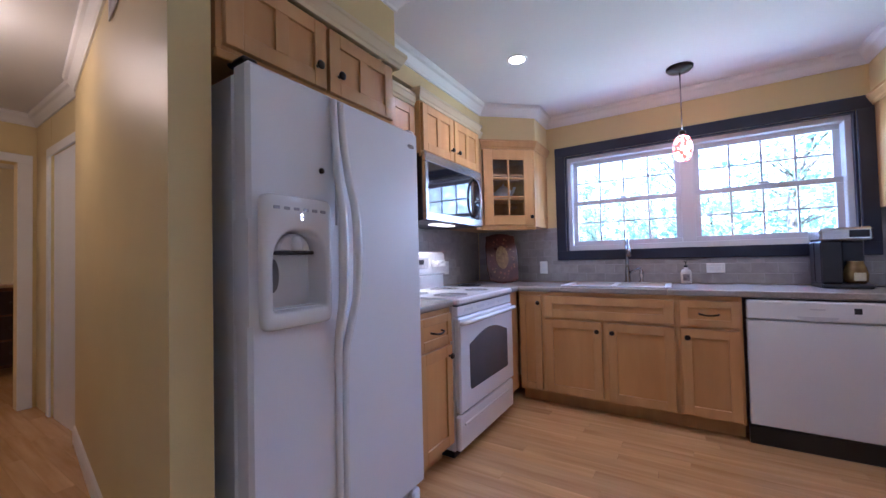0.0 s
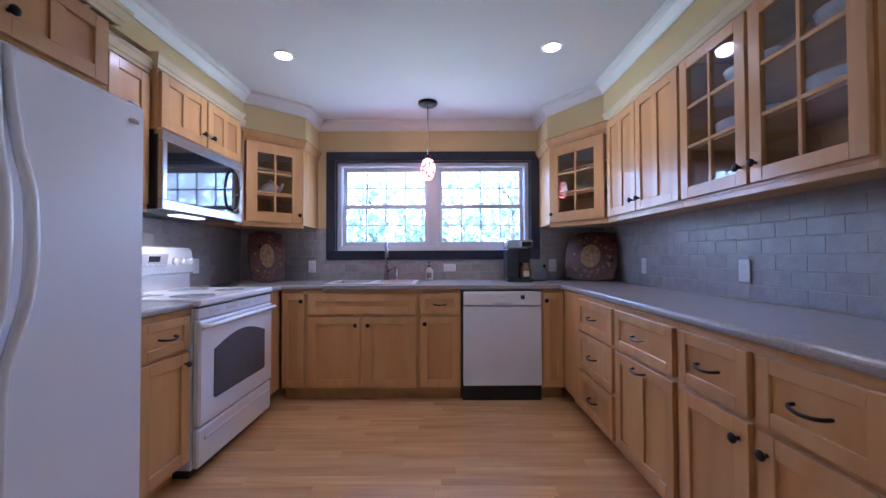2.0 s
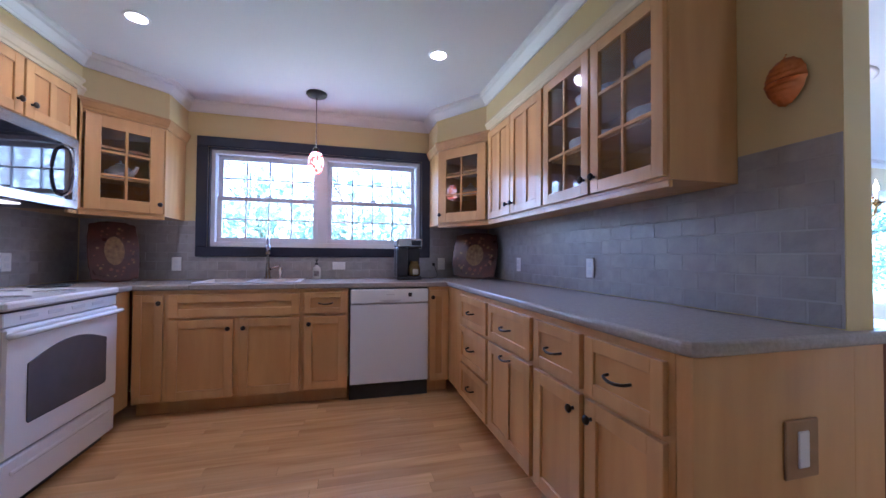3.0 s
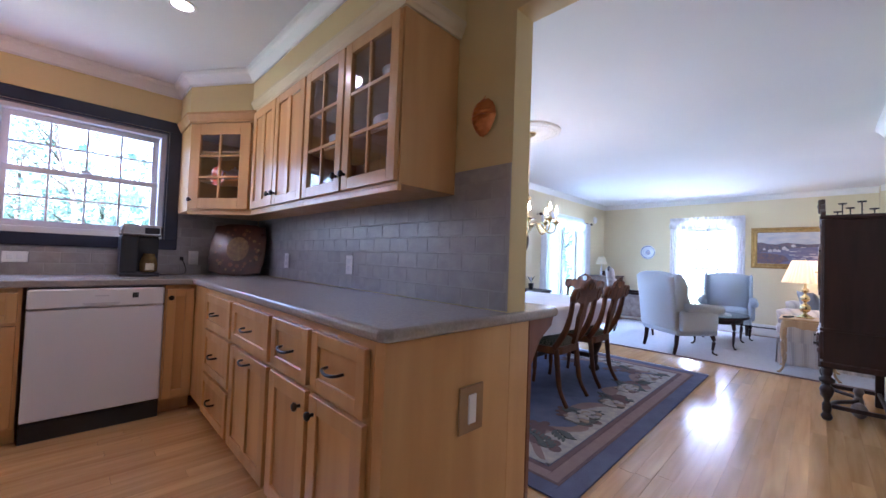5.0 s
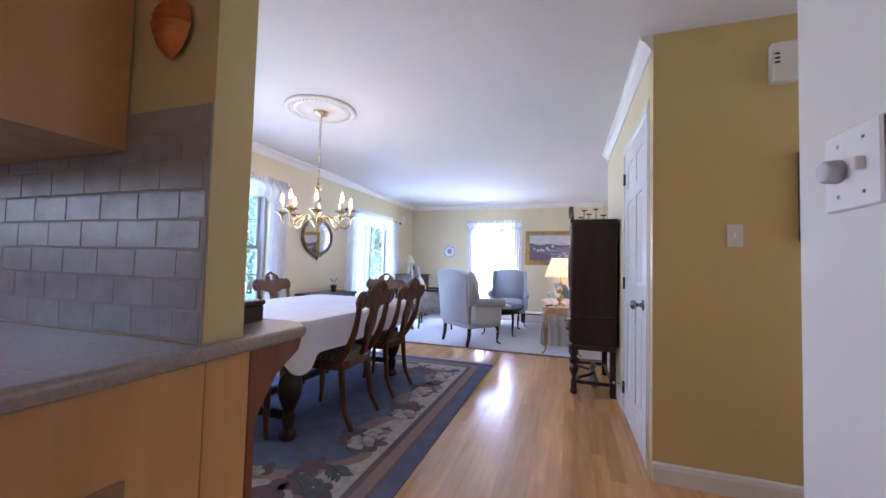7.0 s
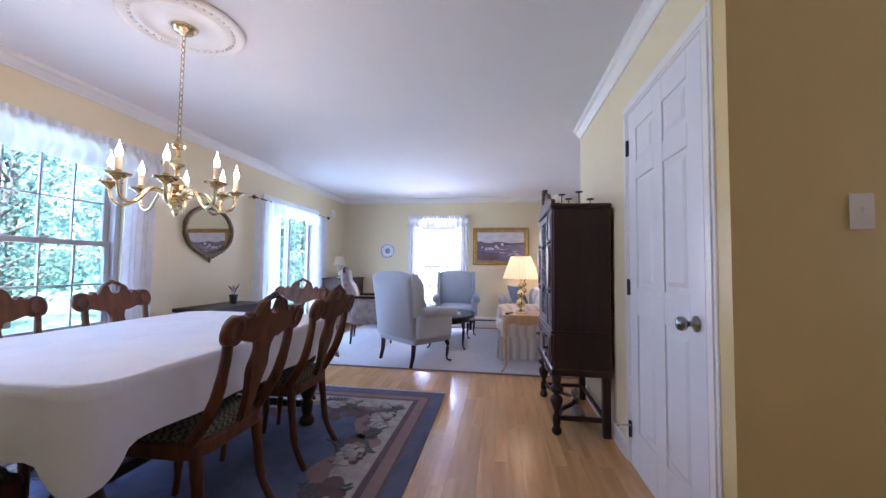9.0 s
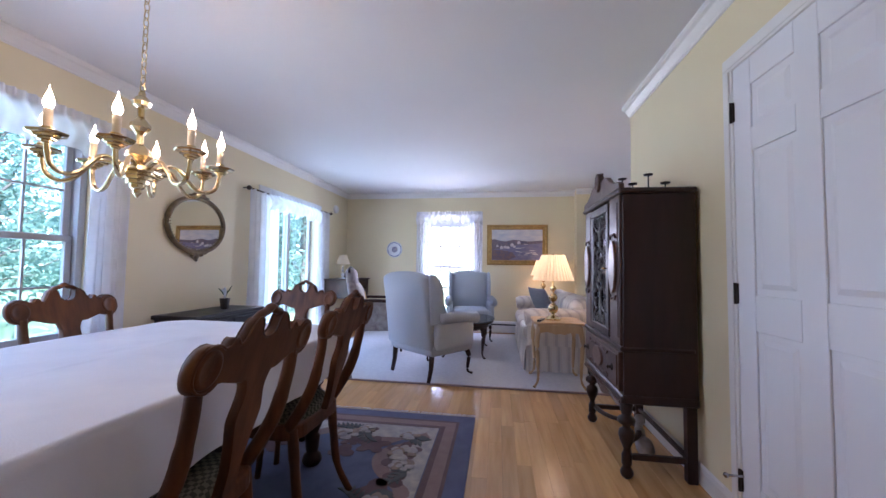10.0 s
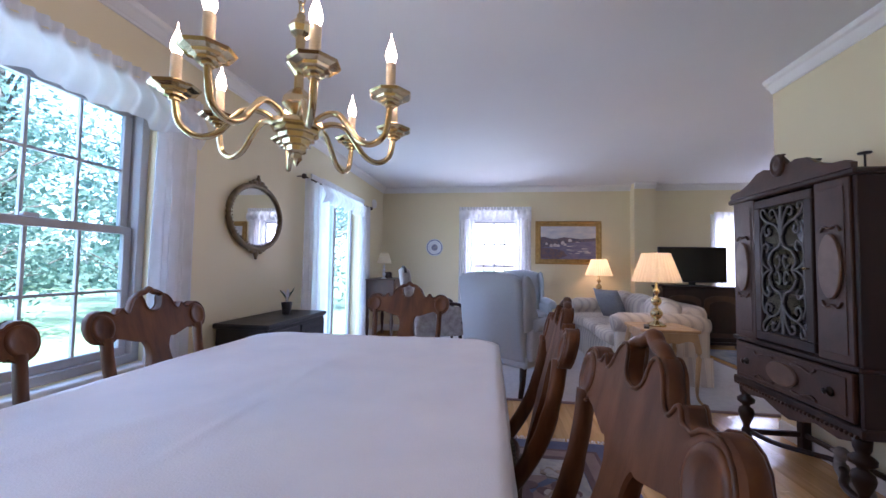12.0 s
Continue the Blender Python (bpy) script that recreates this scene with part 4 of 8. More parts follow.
def corner_cabinet(p, q, back, label, knob_x):
    """A diagonal glazed cabinet from plan point p to q (seen left to right), filling the corner at back."""
    p, q = Vector(p), Vector(q)
    d = q - p
    w = d.length
    ang = math.degrees(math.atan2(d.y, d.x))
    t = thing("corner_cabinet", pose(p.x, p.y, 0, 0, 0, ang), label, "cabinet", "glazed corner cabinets")
    inv = pose(p.x, p.y, 0, 0, 0, ang).inverted()
    c = [inv @ Vector((x, y, 0)) for x, y in back]
    plan = [(0, 0)] + [(v.x, v.y) for v in c] + [(w, 0)]
    k = M()
    n = len(plan)
    for z0, z1 in ((UZ0, UZ0 + 0.018), (CC1 - 0.018, CC1)):
        k.add([(x, y, z) for z in (z0, z1) for x, y in plan], [tuple(range(n)), tuple(range(2 * n - 1, n - 1, -1))] + [(i, (i + 1) % n, n + (i + 1) % n, n + i) for i in range(n)])
    for i in range(n - 1):
        a, b = Vector(plan[i]), Vector(plan[i + 1])
        e = (b - a).normalized()
        o = Vector((e.y, -e.x)) * 0.012
        if o.dot(Vector((w / 2, 0.2)) - a) < 0:
            o = -o
        pts = [a, b, b + o, a + o]
        k.add([(v.x, v.y, z) for z in (UZ0 + 0.018, CC1 - 0.018) for v in pts], [(0, 1, 2, 3), (7, 6, 5, 4), (0, 1, 5, 4), (1, 2, 6, 5), (2, 3, 7, 6), (3, 0, 4, 7)])
    part("body", k, MAPLE, t)
    for z in (1.64, 1.85):
        part("shelf", M().box((0.05, 0.03, z), (w - 0.05, 0.24, z + 0.016), 0.001), MAPLED, t)
    dd = shaker(t, 0.02, w - 0.02, UZ0 + 0.012, CC1 - 0.012, glazed=(2, 3), fr=0.082)
    knob(dd, knob_x if knob_x > 0 else w + knob_x, UZ0 + 0.08)
    part("light_rail", M().box((0.0, -0.004, UZ0 - 0.028), (w, 0.014, UZ0 - 0.001), 0.003), MAPLE, t)
    return t


LP, LQ = (-1.245, 2.93), (-0.89, 3.25)
RP, RQ = (1.235, 3.25), (1.545, 2.812)
ccl = corner_cabinet(LP, LQ, [(-1.625, 2.93), (-1.625, 3.615), (-0.89, 3.615)], "glazed maple corner cabinet with china inside", -0.045)
ccr = corner_cabinet(RP, RQ, [(1.235, 3.615), (1.865, 3.615), (1.865, 2.812)], "glazed maple corner cabinet with china inside", 0.045)

# soffit above the cabinets and its crown
sof = M()


def soffit(outline, zb=2.20):
    n = len(outline)
    sof.add([(x, y, z) for z in (zb, CH - 0.001) for x, y in outline], [tuple(range(n)), tuple(range(2 * n - 1, n - 1, -1))] + [(i, (i + 1) % n, n + (i + 1) % n, n + i) for i in range(n)])


soffit([(-1.629, 1.502), (-1.245, 1.502), (-1.245, 2.94), (-1.629, 2.94)], 2.2376)
soffit([(-1.629, 2.9405), (-1.245, 2.9405), (-0.88, 3.27), (-0.88, KY - 0.001), (-1.629, KY - 0.001)], 2.142)
soffit([(-1.629, 0.681), (-0.985, 0.681), (-0.985, 1.501), (-1.629, 1.501)], 2.148)
soffit([(1.869, 1.05), (1.869, 2.82), (1.525, 2.82), (1.525, 1.05)])
soffit([(1.869, 2.8205), (1.869, KY - 0.001), (1.225, KY - 0.001), (1.225, 3.265), (1.525, 2.8205)], 2.142)
structure("soffit", sof, YELLOW, "yellow painted soffit above the wall cabinets", "soffit")
path_l = [(-0.985, 0.68), (-0.985, 1.502), (-1.245, 1.502), (-1.245, 2.94), (-0.88, 3.27), (-0.88, KY), (1.225, KY), (1.225, 3.265), (1.525, 2.82), (1.525, 1.05), (1.87, 1.05)]


def mould(name, path, profile, z, material, label, side=-1):
    """A mitred moulding along a plan line."""
    k, n = len(profile), len(path)
    v = []
    for i in range(n):
        q = Vector(path[i])
        e1 = (q - Vector(path[i - 1])).normalized() if i else None
        e2 = (Vector(path[i + 1]) - q).normalized() if i < n - 1 else None
        n1 = Vector((-e1.y, e1.x)) if e1 else Vector((-e2.y, e2.x))
        n2 = Vector((-e2.y, e2.x)) if e2 else n1
        b = (n1 + n2) / (1 + n1.dot(n2)) * side
        v += [(q.x + b.x * a, q.y + b.y * a, z + h) for a, h in profile]
    f = [(j * k + i, j * k + (i + 1) % k, (j + 1) * k + (i + 1) % k, (j + 1) * k + i) for j in range(n - 1) for i in range(k)]
    f += [tuple(range(k)), tuple((n - 1) * k + i for i in range(k - 1, -1, -1))]
    return structure(name, M().add(v, f), material, label, "trim")


mould("trim", path_l, CROWN, CZ, TRIM, "white crown moulding round the kitchen ceiling")
CTOP = [(0, 0), (0.010, 0), (0.013, 0.015), (0.020, 0.022), (0.032, 0.052), (0.036, 0.056), (0.036, 0.072), (0, 0.072)]
mould("trim", [(-1.005, 0.685), (-1.005, 1.502), (-1.245, 1.502)], [(a + 0.018, h) for a, h in CTOP], 2.0755, CORNICE, "cream cornice of the refrigerator cabinet")
mould("trim", [(-1.27, 1.525), (-1.27, 2.03)], CTOP, 2.1305, CORNICE, "cream cornice above the wall cabinets")
mould("trim", [(-1.625, 2.034), (-1.225, 2.034), (-1.225, 2.837), (-1.625, 2.837)], CTOP, 2.1655, CORNICE, "cream cornice above the microwave cabinet")
mould("trim", [(-1.25, 2.839), (-1.25, 2.928)], CTOP, 2.1305, CORNICE, "cream cornice above the wall cabinets")
mould("trim", [(-1.27, 2.907), (-1.245, 2.93), (-0.89, 3.25), (-0.89, 3.61)], CTOP, 2.0705, MAPLE, "maple cornice of the corner cabinet")
mould("trim", [(1.235, 3.61), (1.235, 3.25), (1.545, 2.81), (1.56, 2.79)], CTOP, 2.0705, MAPLE, "maple cornice of the corner cabinet")
mould("trim", [(1.545, 2.81), (1.545, 1.08), (1.868, 1.08)], CTOP, 2.1305, CORNICE, "cream cornice above the wall cabinets")
mould("trim", [(-0.88, KY - 0.02), (-0.88, KY)], CROWN, CZ, TRIM, "white crown return")


# ---- china in the glazed cabinets ----
def plates(x, y, z, n, r, label):
    t = thing("plate_stack", pose(x, y, z), label, "plates", "china in the cabinets")
    for i in range(n):
        part("plate", M().lathe([(r * 0.55, i * 0.012), (r * 0.6, i * 0.012 + 0.004), (r, i * 0.012 + 0.016), (r * 0.98, i * 0.012 + 0.019), (r * 0.55, i * 0.012 + 0.008)], 20), PORC, t)


def bowl(x, y, z, r, h, label="white china bowl in a cabinet"):
    t = thing("bowl", pose(x, y, z), label, "bowl", "china in the cabinets")
    part("bowl", M().lathe([(r * 0.4, 0), (r * 0.45, 0.006), (r * 0.9, h * 0.6), (r, h), (r * 0.95, h), (r * 0.8, h * 0.55), (r * 0.3, 0.012)], 20), PORC, t)


def teapot(x, y, z, s=1.0, rz=0):
    t = thing("teapot", pose(x, y, z, 0, 0, rz), "round white china teapot with a lid", "teapot", "china in the cabinets")
    b = part("body", M().lathe([(0.04 * s, 0), (0.05 * s, 0.004), (0.075 * s, 0.04 * s), (0.08 * s, 0.07 * s), (0.06 * s, 0.105 * s), (0.035 * s, 0.12 * s)], 18), PORC, t)
    part("lid", M().lathe([(0.037 * s, 0.121 * s), (0.025 * s, 0.135 * s), (0.006, 0.14 * s), (0.010, 0.152 * s), (0.002, 0.158 * s)], 14), PORC, t)
    part("spout", M().tube(curve([(0.07 * s, 0, 0.05 * s), (0.11 * s, 0, 0.075 * s), (0.13 * s, 0, 0.11 * s)], 4), [0.016 * s] * 5 + [0.012 * s] * 4, 8), PORC, t)
    part("handle", M().tube(curve([(-0.07 * s, 0, 0.095 * s), (-0.12 * s, 0, 0.09 * s), (-0.115 * s, 0, 0.045 * s), (-0.075 * s, 0, 0.03 * s)], 5), 0.006 * s, 6), PORC, t)


S1, S2 = UZ0 + 0.72 * 0.36 + 0.016, UZ0 + 0.72 * 0.67 + 0.016
for y, lv in ((1.72, 0), (1.30, 0), (1.72, 1), (1.30, 1), (1.28, 2), (1.7, 2)):
    z = (UZ0 + 0.0185, S1 + 0.0005, S2 + 0.0005)[lv]
    if lv == 2:
        bowl(1.70, y, z, 0.10, 0.07)
    elif lv == 1:
        plates(1.70, y, z, 5, 0.12, "stack of white dinner plates behind glass")
    else:
        plates(1.70, y, z, 4, 0.10, "stack of small white plates behind glass")
    bowl(1.68, y - 0.14, z, 0.042, 0.07, "white china cup behind glass")
teapot(1.56, 3.30, 1.6565, 1.0, 30)
plates(1.55, 3.28, UZ0 + 0.0185, 5, 0.09, "stack of white saucers behind glass")
teapot(-1.20, 3.30, 1.6565, 1.05, -20)
bowl(-1.19, 3.27, UZ0 + 0.0185, 0.07, 0.05)

# ---- refrigerator ----
fg = thing("refrigerator", pose(-0.93, 0.735, 0, 0, 0, 90), "white side-by-side refrigerator with ice dispenser", "refrigerator")
FW, FH = 0.862, 1.765
part("cabinet", M().box((0.004, 0.085, 0.03), (FW - 0.004, 0.68, FH - 0.02), 0.008), APPL, fg)
part("grille", M().box((0.03, 0.05, 0.015), (FW - 0.03, 0.084, 0.085), 0.003), APPLG, fg, "pale kick grille")
SPL = 0.345


def fdoor(x0, x1, hole=None):
    k = M()
    if not hole:
        return k.box((x0, 0.0, 0.09), (x1, 0.08, FH), 0.012)
    a, b, c, d = hole
    k.box((x0, 0, 0.09), (x1, 0.08, c), 0.012).box((x0, 0.0005, d), (x1, 0.08, FH), 0.012).box((x0, 0.0003, c - 0.02), (a, 0.08, d + 0.02), 0.0).box((b, 0.0003, c - 0.02), (x1, 0.08, d + 0.02), 0.0)
    return k


d1 = part("door", fdoor(0, SPL - 0.004, (0.062, 0.262, 0.985, 1.265)), APPL, fg)
d2 = part("door", fdoor(SPL + 0.004, FW), APPL, fg)


def fhandle(d, x, s):
    k = M()
    pts = curve([(x - s * 0.008, -0.002, 1.75), (x - s * 0.006, -0.010, 1.62), (x, -0.030, 1.46), (x + s * 0.006, -0.058, 1.33), (x + s * 0.008, -0.064, 1.17), (x + s * 0.006, -0.054, 1.02), (x, -0.024, 0.90), (x - s * 0.008, -0.008, 0.80), (x - s * 0.010, -0.002, 0.6), (x - s * 0.010, -0.002, 0.12)], 5)
    n = 12
    ring = lambda p: [(p[0] + (0.014 + 0.005 * math.exp(-((p[2] - 1.17) / 0.25) ** 2)) * math.cos(2 * math.pi * i / n), p[1] + 0.015 * math.sin(2 * math.pi * i / n), p[2]) for i in range(n)]
    k.add([v for p in pts for v in ring(p)], [(a * n + i, a * n + (i + 1) % n, (a + 1) * n + (i + 1) % n, (a + 1) * n + i) for a in range(len(pts) - 1) for i in range(n)] + [tuple(range(n)), tuple((len(pts) - 1) * n + i for i in range(n))], True)
    part("handle", k, APPLS, d, "long curved white door handle")


fhandle(d1, SPL - 0.026, -1)
fhandle(d2, SPL + 0.026, 1)
def blend_loop(n, x0, x1, z0, z1, e, arch=0.0):
    """A closed soft-cornered loop; arch rounds its upper half."""
    out = []
    for i in range(n):
        a = 2 * math.pi * (i + 0.5) / n
        c, s = math.cos(a), math.sin(a)
        ee = e if s < 0 else e + arch
        out.append(((x0 + x1) / 2 + (x1 - x0) / 2 * math.copysign(abs(c) ** ee, c), (z0 + z1) / 2 + (z1 - z0) / 2 * math.copysign(abs(s) ** ee, s)))
    return out


DN_ = 48
fr2 = M()
loops = []
for x0, x1, z0, z1, e, arch, y in ((0.030, 0.292, 0.945, 1.365, 0.14, 0.0, 0.004), (0.030, 0.292, 0.945, 1.365, 0.14, 0.0, -0.016), (0.035, 0.287, 0.950, 1.360, 0.15, 0.0, -0.024), (0.056, 0.268, 0.992, 1.268, 0.12, 0.62, -0.026), (0.062, 0.262, 0.998, 1.258, 0.12, 0.66, -0.016), (0.066, 0.258, 1.002, 1.252, 0.12, 0.66, 0.066)):
    loops.append([(x, y + (0.010 * (1 - ((x - 0.161) / 0.131) ** 2) * -1 if y < -0.01 else 0), z) for x, z in blend_loop(DN_, x0, x1, z0, z1, e, arch)])
fr2.add([p for l in loops for p in l], [(j * DN_ + i, j * DN_ + (i + 1) % DN_, (j + 1) * DN_ + (i + 1) % DN_, (j + 1) * DN_ + i) for j in range(len(loops) - 1) for i in range(DN_)], True)
dsp = part("dispenser", fr2, APPLS, d1, "white moulded ice and water dispenser")
part("recess", M().box((0.062, 0.066, 0.986), (0.262, 0.079, 1.264), 0.0).box((0.062, 0.004, 0.986), (0.262, 0.066, 1.004), 0.002), APPLS, d1, "white dispenser recess")
part("paddle", M().prism(arc(0.112, 1.11, 0.022, 0, 360, 20, 0.055), 0.010, Matrix.Translation((0, 0.050, 0)), 0.003), mat("grey_paddle_plastic", (0.20, 0.19, 0.20), (0.16, 0.15, 0.16), rough=0.4), d1, "grey oval dispenser paddle")
part("hood", M().prism([(0.098, 1.190), (0.226, 1.190)] + arc(0.162, 1.192, 0.060, 0, 180, 12, 0.055), 0.058, Matrix.Translation((0, 0.006, 0)), 0.006), APPLS, d1, "white dispenser hood")
part("spout", M().box((0.090, 0.000, 1.178), (0.234, 0.06, 1.190), 0.003), BLACK, d1, "black underside of the dispenser hood")
part("ice_chute", M().lathe([(0.020, 0), (0.022, 0.02), (0.016, 0.045), (0.004, 0.05)], 14, Matrix.Translation((0.168, 0.008, 1.191))), APPLS, d1)
for i in range(6):
    part("button", M().box((0.062 + i * 0.035, -0.0345, 1.318), (0.082 + i * 0.035, -0.0255, 1.328), 0.001), mat("button_grey", (0.36, 0.36, 0.40), rough=0.5), d1)
for i in range(2):
    part("indicator", M().box((0.158, -0.0355, 1.288 + i * 0.014), (0.164, -0.026, 1.294 + i * 0.014), 0.001), glow("indicator_white", (1, 1, 1), 6.0), d1, "small lit indicator")
for z in (1.352, 1.475):
    part("bolt_cap", M().lathe([(0.011, 0), (0.010, 0.006), (0.002, 0.008)], 12, rot("X", 90, (SPL - 0.075, 0.001, z))), BRONZE, d1, "round dark magnet")
part("badge", M().prism(arc(0.80, 1.69, 0.026, 0, 360, 16, 0.010), 0.003, Matrix.Translation((0, -0.003, 0))), CHROME, d2, "small oval metal badge")
for x in (0.0, FW - 0.05):
    part("hinge_cover", M().box((x, 0.02, FH), (x + 0.05, 0.11, FH + 0.018), 0.006), APPLG if x else BLACK, fg)
part("foot", M().box((FW - 0.07, 0.02, 0.0), (FW - 0.01, 0.09, 0.06), 0.01), APPLS, fg, "white roller foot")
part("foot", M().box((0.01, 0.02, 0.0), (0.07, 0.09, 0.06), 0.01), APPLS, fg, "white roller foot")

# ---- range ----
st = thing("stove", pose(-0.94, 1.953, 0, 0, 0, 90), "white electric range with oven window and backguard", "stove")
SW = 0.805
part("body", M().box((0, 0.03, 0.05), (SW, 0.672, 0.895), 0.004), APPLS, st)
part("drawer", M().box((0.004, -0.004, 0.055), (SW - 0.004, 0.03, 0.25), 0.008).box((0.05, -0.014, 0.185), (SW - 0.05, -0.003, 0.205), 0.005), APPLS, st)
part("kick", M().box((0.02, 0.05, 0.0), (SW - 0.02, 0.6, 0.05), 0.003), BLACK, st)
od = part("oven_door", M().box((0.004, -0.012, 0.262), (SW - 0.004, 0.03, 0.81), 0.01), APPLS, st)
wo = [(0.132, 0.375), (0.673, 0.375), (0.685, 0.387), (0.685, 0.64)] + [(0.685 - 0.565 * i / 12, 0.64 + 0.062 * math.sin(math.pi * i / 12)) for i in range(1, 12)] + [(0.12, 0.64), (0.12, 0.387)]
part("oven_window", M().prism(wo, 0.006, Matrix.Translation((0, -0.0165, 0)), 0.002), OVENGL, od, "grey oven glass with an arched top")
part("handle", M().tube(curve([(0.02, -0.012, 0.775), (0.06, -0.05, 0.785), (0.40, -0.056, 0.787), (0.745, -0.05, 0.785), (0.785, -0.012, 0.775)], 5), 0.014, 10), APPLS, od, "white bar handle")
part("vent_strip", M().box((0.006, -0.002, 0.815), (SW - 0.006, 0.03, 0.875), 0.004), APPLS, st)
for i in range(4):
    part("vent_slot", M().box((0.09 + i * 0.16, -0.004, 0.838), (0.19 + i * 0.16, -0.001, 0.856), 0.001), APPLG, st)
part("vent_line", M().box((0.004, -0.004, 0.874), (SW - 0.004, 0.03, 0.882), 0.001), BLACK, st)
part("cooktop", M().box((-0.002, -0.014, 0.884), (SW + 0.002, 0.60, 0.922), 0.010), APPLS, st)
for x, y, r in ((0.2, 0.16, 0.11), (0.56, 0.16, 0.085), (0.2, 0.43, 0.085), (0.56, 0.43, 0.11)):
    part("burner", M().lathe([(r, 0), (r, 0.0015), (r * 0.1, 0.0015)], 28, Matrix.Translation((x, y, 0.922))), mat("burner_ring", (0.45, 0.45, 0.46), (0.25, 0.25, 0.26), scale=30, rough=0.2), st, "pale grey burner ring")
bg = part("backguard", M().prism([(0.0, 0.92), (0.085, 0.92), (0.080, 1.02), (0.112, 1.035), (0.118, 1.05), (0.095, 1.185), (0.075, 1.205), (0.0, 1.21)], SW, Matrix(((0, 1, 0, 0), (-1, 0, 0, 0.675), (0, 0, 1, 0), (0, 0, 0, 1))), 0.004), APPLS, st)
BGP = rot("X", 9.7, (0, 0.557, 1.05))
part("control_panel", M().box((0.285, -0.004, 0.03), (0.52, 0.004, 0.115), 0.002, BGP), APPLG, bg, "pale grey clock panel")
part("clock", M().box((0.36, -0.007, 0.062), (0.45, -0.003, 0.098), 0.001, BGP), BLACK, bg, "dark clock display")
for i in range(5):
    part("button", M().box((0.30 + i * 0.043, -0.006, 0.037), (0.328 + i * 0.043, -0.003, 0.050), 0.001, BGP), APPLS, bg)
for x in (0.075, 0.165, 0.585, 0.655, 0.725):
    part("dial", M().lathe([(0.024, 0), (0.023, 0.012), (0.018, 0.022), (0.002, 0.024)], 16, BGP @ rot("X", 90, (x, 0, 0.065))).box((x - 0.004, -0.030, 0.045), (x + 0.004, -0.018, 0.085), 0.002, BGP), APPLS, bg, "white control dial")

# ---- microwave ----
mw = thing("microwave", pose(-1.19, 2.036, 1.40, 0, 0, 90), "stainless over-range microwave with a dark glass door", "microwave")
part("body", M().box((0, 0.03, 0), (0.796, 0.43, 0.433), 0.004), BLACK, mw, "black casing")
k = M()
for lo, hi in (((0.0, 0.0), (0.796, 0.055)), ((0, 0.375), (0.796, 0.435)), ((0, 0.055), (0.035, 0.375)), ((0.75, 0.055), (0.796, 0.375))):
    k.box((lo[0], 0, lo[1]), (hi[0], 0.03, hi[1]), 0.004)
md = part("door", k, STEEL, mw, "brushed steel door frame")
part("door_glass", M().box((0.035, 0.003, 0.055), (0.75, 0.028, 0.375), 0.001), MWGL, md, "dark mirror glass")
part("handle", M().tube(curve([(0.665, 0.0, 0.07), (0.665, -0.035, 0.10), (0.665, -0.052, 0.215), (0.665, -0.035, 0.33), (0.665, 0.0, 0.36)], 5), 0.010, 8), STEEL, md, "bowed steel handle")
part("light_lens", M().box((0.28, 0.10, -0.006), (0.52, 0.18, 0.0), 0.002), glow("hood_lens", (1, 0.85, 0.65), 2.5), mw, "lit frosted hood lamp")

# ---- dishwasher ----
dw = thing("dishwasher", pose(0.468, SF - 0.012, 0), "white built-in dishwasher with a recessed handle", "dishwasher")
part("tub", M().box((0.002, 0.03, 0.10), (0.622, 0.58, 0.868), 0.002), BLACK, dw)
part("door", M().box((0.004, -0.012, 0.125), (0.620, 0.03, 0.745), 0.006), APPL, dw)
cp = part("control_panel", M().box((0.004, -0.016, 0.75), (0.620, 0.03, 0.862), 0.008), APPLS, dw)
part("handle_recess", M().prism(arc(0.312, 0.775, 0.085, 180, 360, 12, 0.022) + [(0.397, 0.777), (0.227, 0.777)], 0.004, Matrix.Translation((0, -0.019, 0))), APPLG, cp, "grey recessed grip")
part("badge", M().box((0.28, -0.018, 0.815), (0.344, -0.015, 0.823), 0.001), APPLG, cp)
part("latch_window", M().box((0.455, -0.018, 0.80), (0.485, -0.0155, 0.832), 0.001), BLACK, cp)
part("kick_plate", M().box((0.0, 0.02, 0.0), (0.622, 0.05, 0.105), 0.003), BLACK, dw, "black kick plate")

# ---- things on the counter ----
cm = thing("coffee_maker", pose(0.872, 3.36, 0.915) @ Matrix.Diagonal((0.83, 1, 0.95, 1)), "black and steel coffee maker with a glass carafe", "coffee maker")
part("base", M().box((0, -0.10, 0), (0.27, 0.13, 0.03), 0.008), BLACK, cm)
part("tower", M().box((0, 0.03, 0.03), (0.27, 0.13, 0.30), 0.008), BLACK, cm)
part("reservoir", M().box((0.0, -0.095, 0.03), (0.115, 0.028, 0.30), 0.008), BLACK, cm)
part("lid", M().box((-0.003, -0.105, 0.30), (0.273, 0.133, 0.385), 0.014), STEEL, cm, "brushed steel top")
part("display", M().box((0.15, -0.110, 0.32), (0.25, -0.104, 0.365), 0.002), BLACK, cm)
ca = part("carafe", M().lathe([(0.05, 0), (0.062, 0.01), (0.066, 0.06), (0.055, 0.10), (0.042, 0.13), (0.045, 0.14)], 18, Matrix.Translation((0.195, -0.035, 0.032))), mat("coffee_glass", (0.25, 0.17, 0.06), (0.14, 0.08, 0.03), scale=20, rough=0.08, bump=0), cm, "amber glass carafe")
part("carafe_label", M().box((0.165, -0.105, 0.05), (0.225, -0.098, 0.10), 0.002), mat("cream_label", (0.62, 0.55, 0.38), rough=0.6), cm)
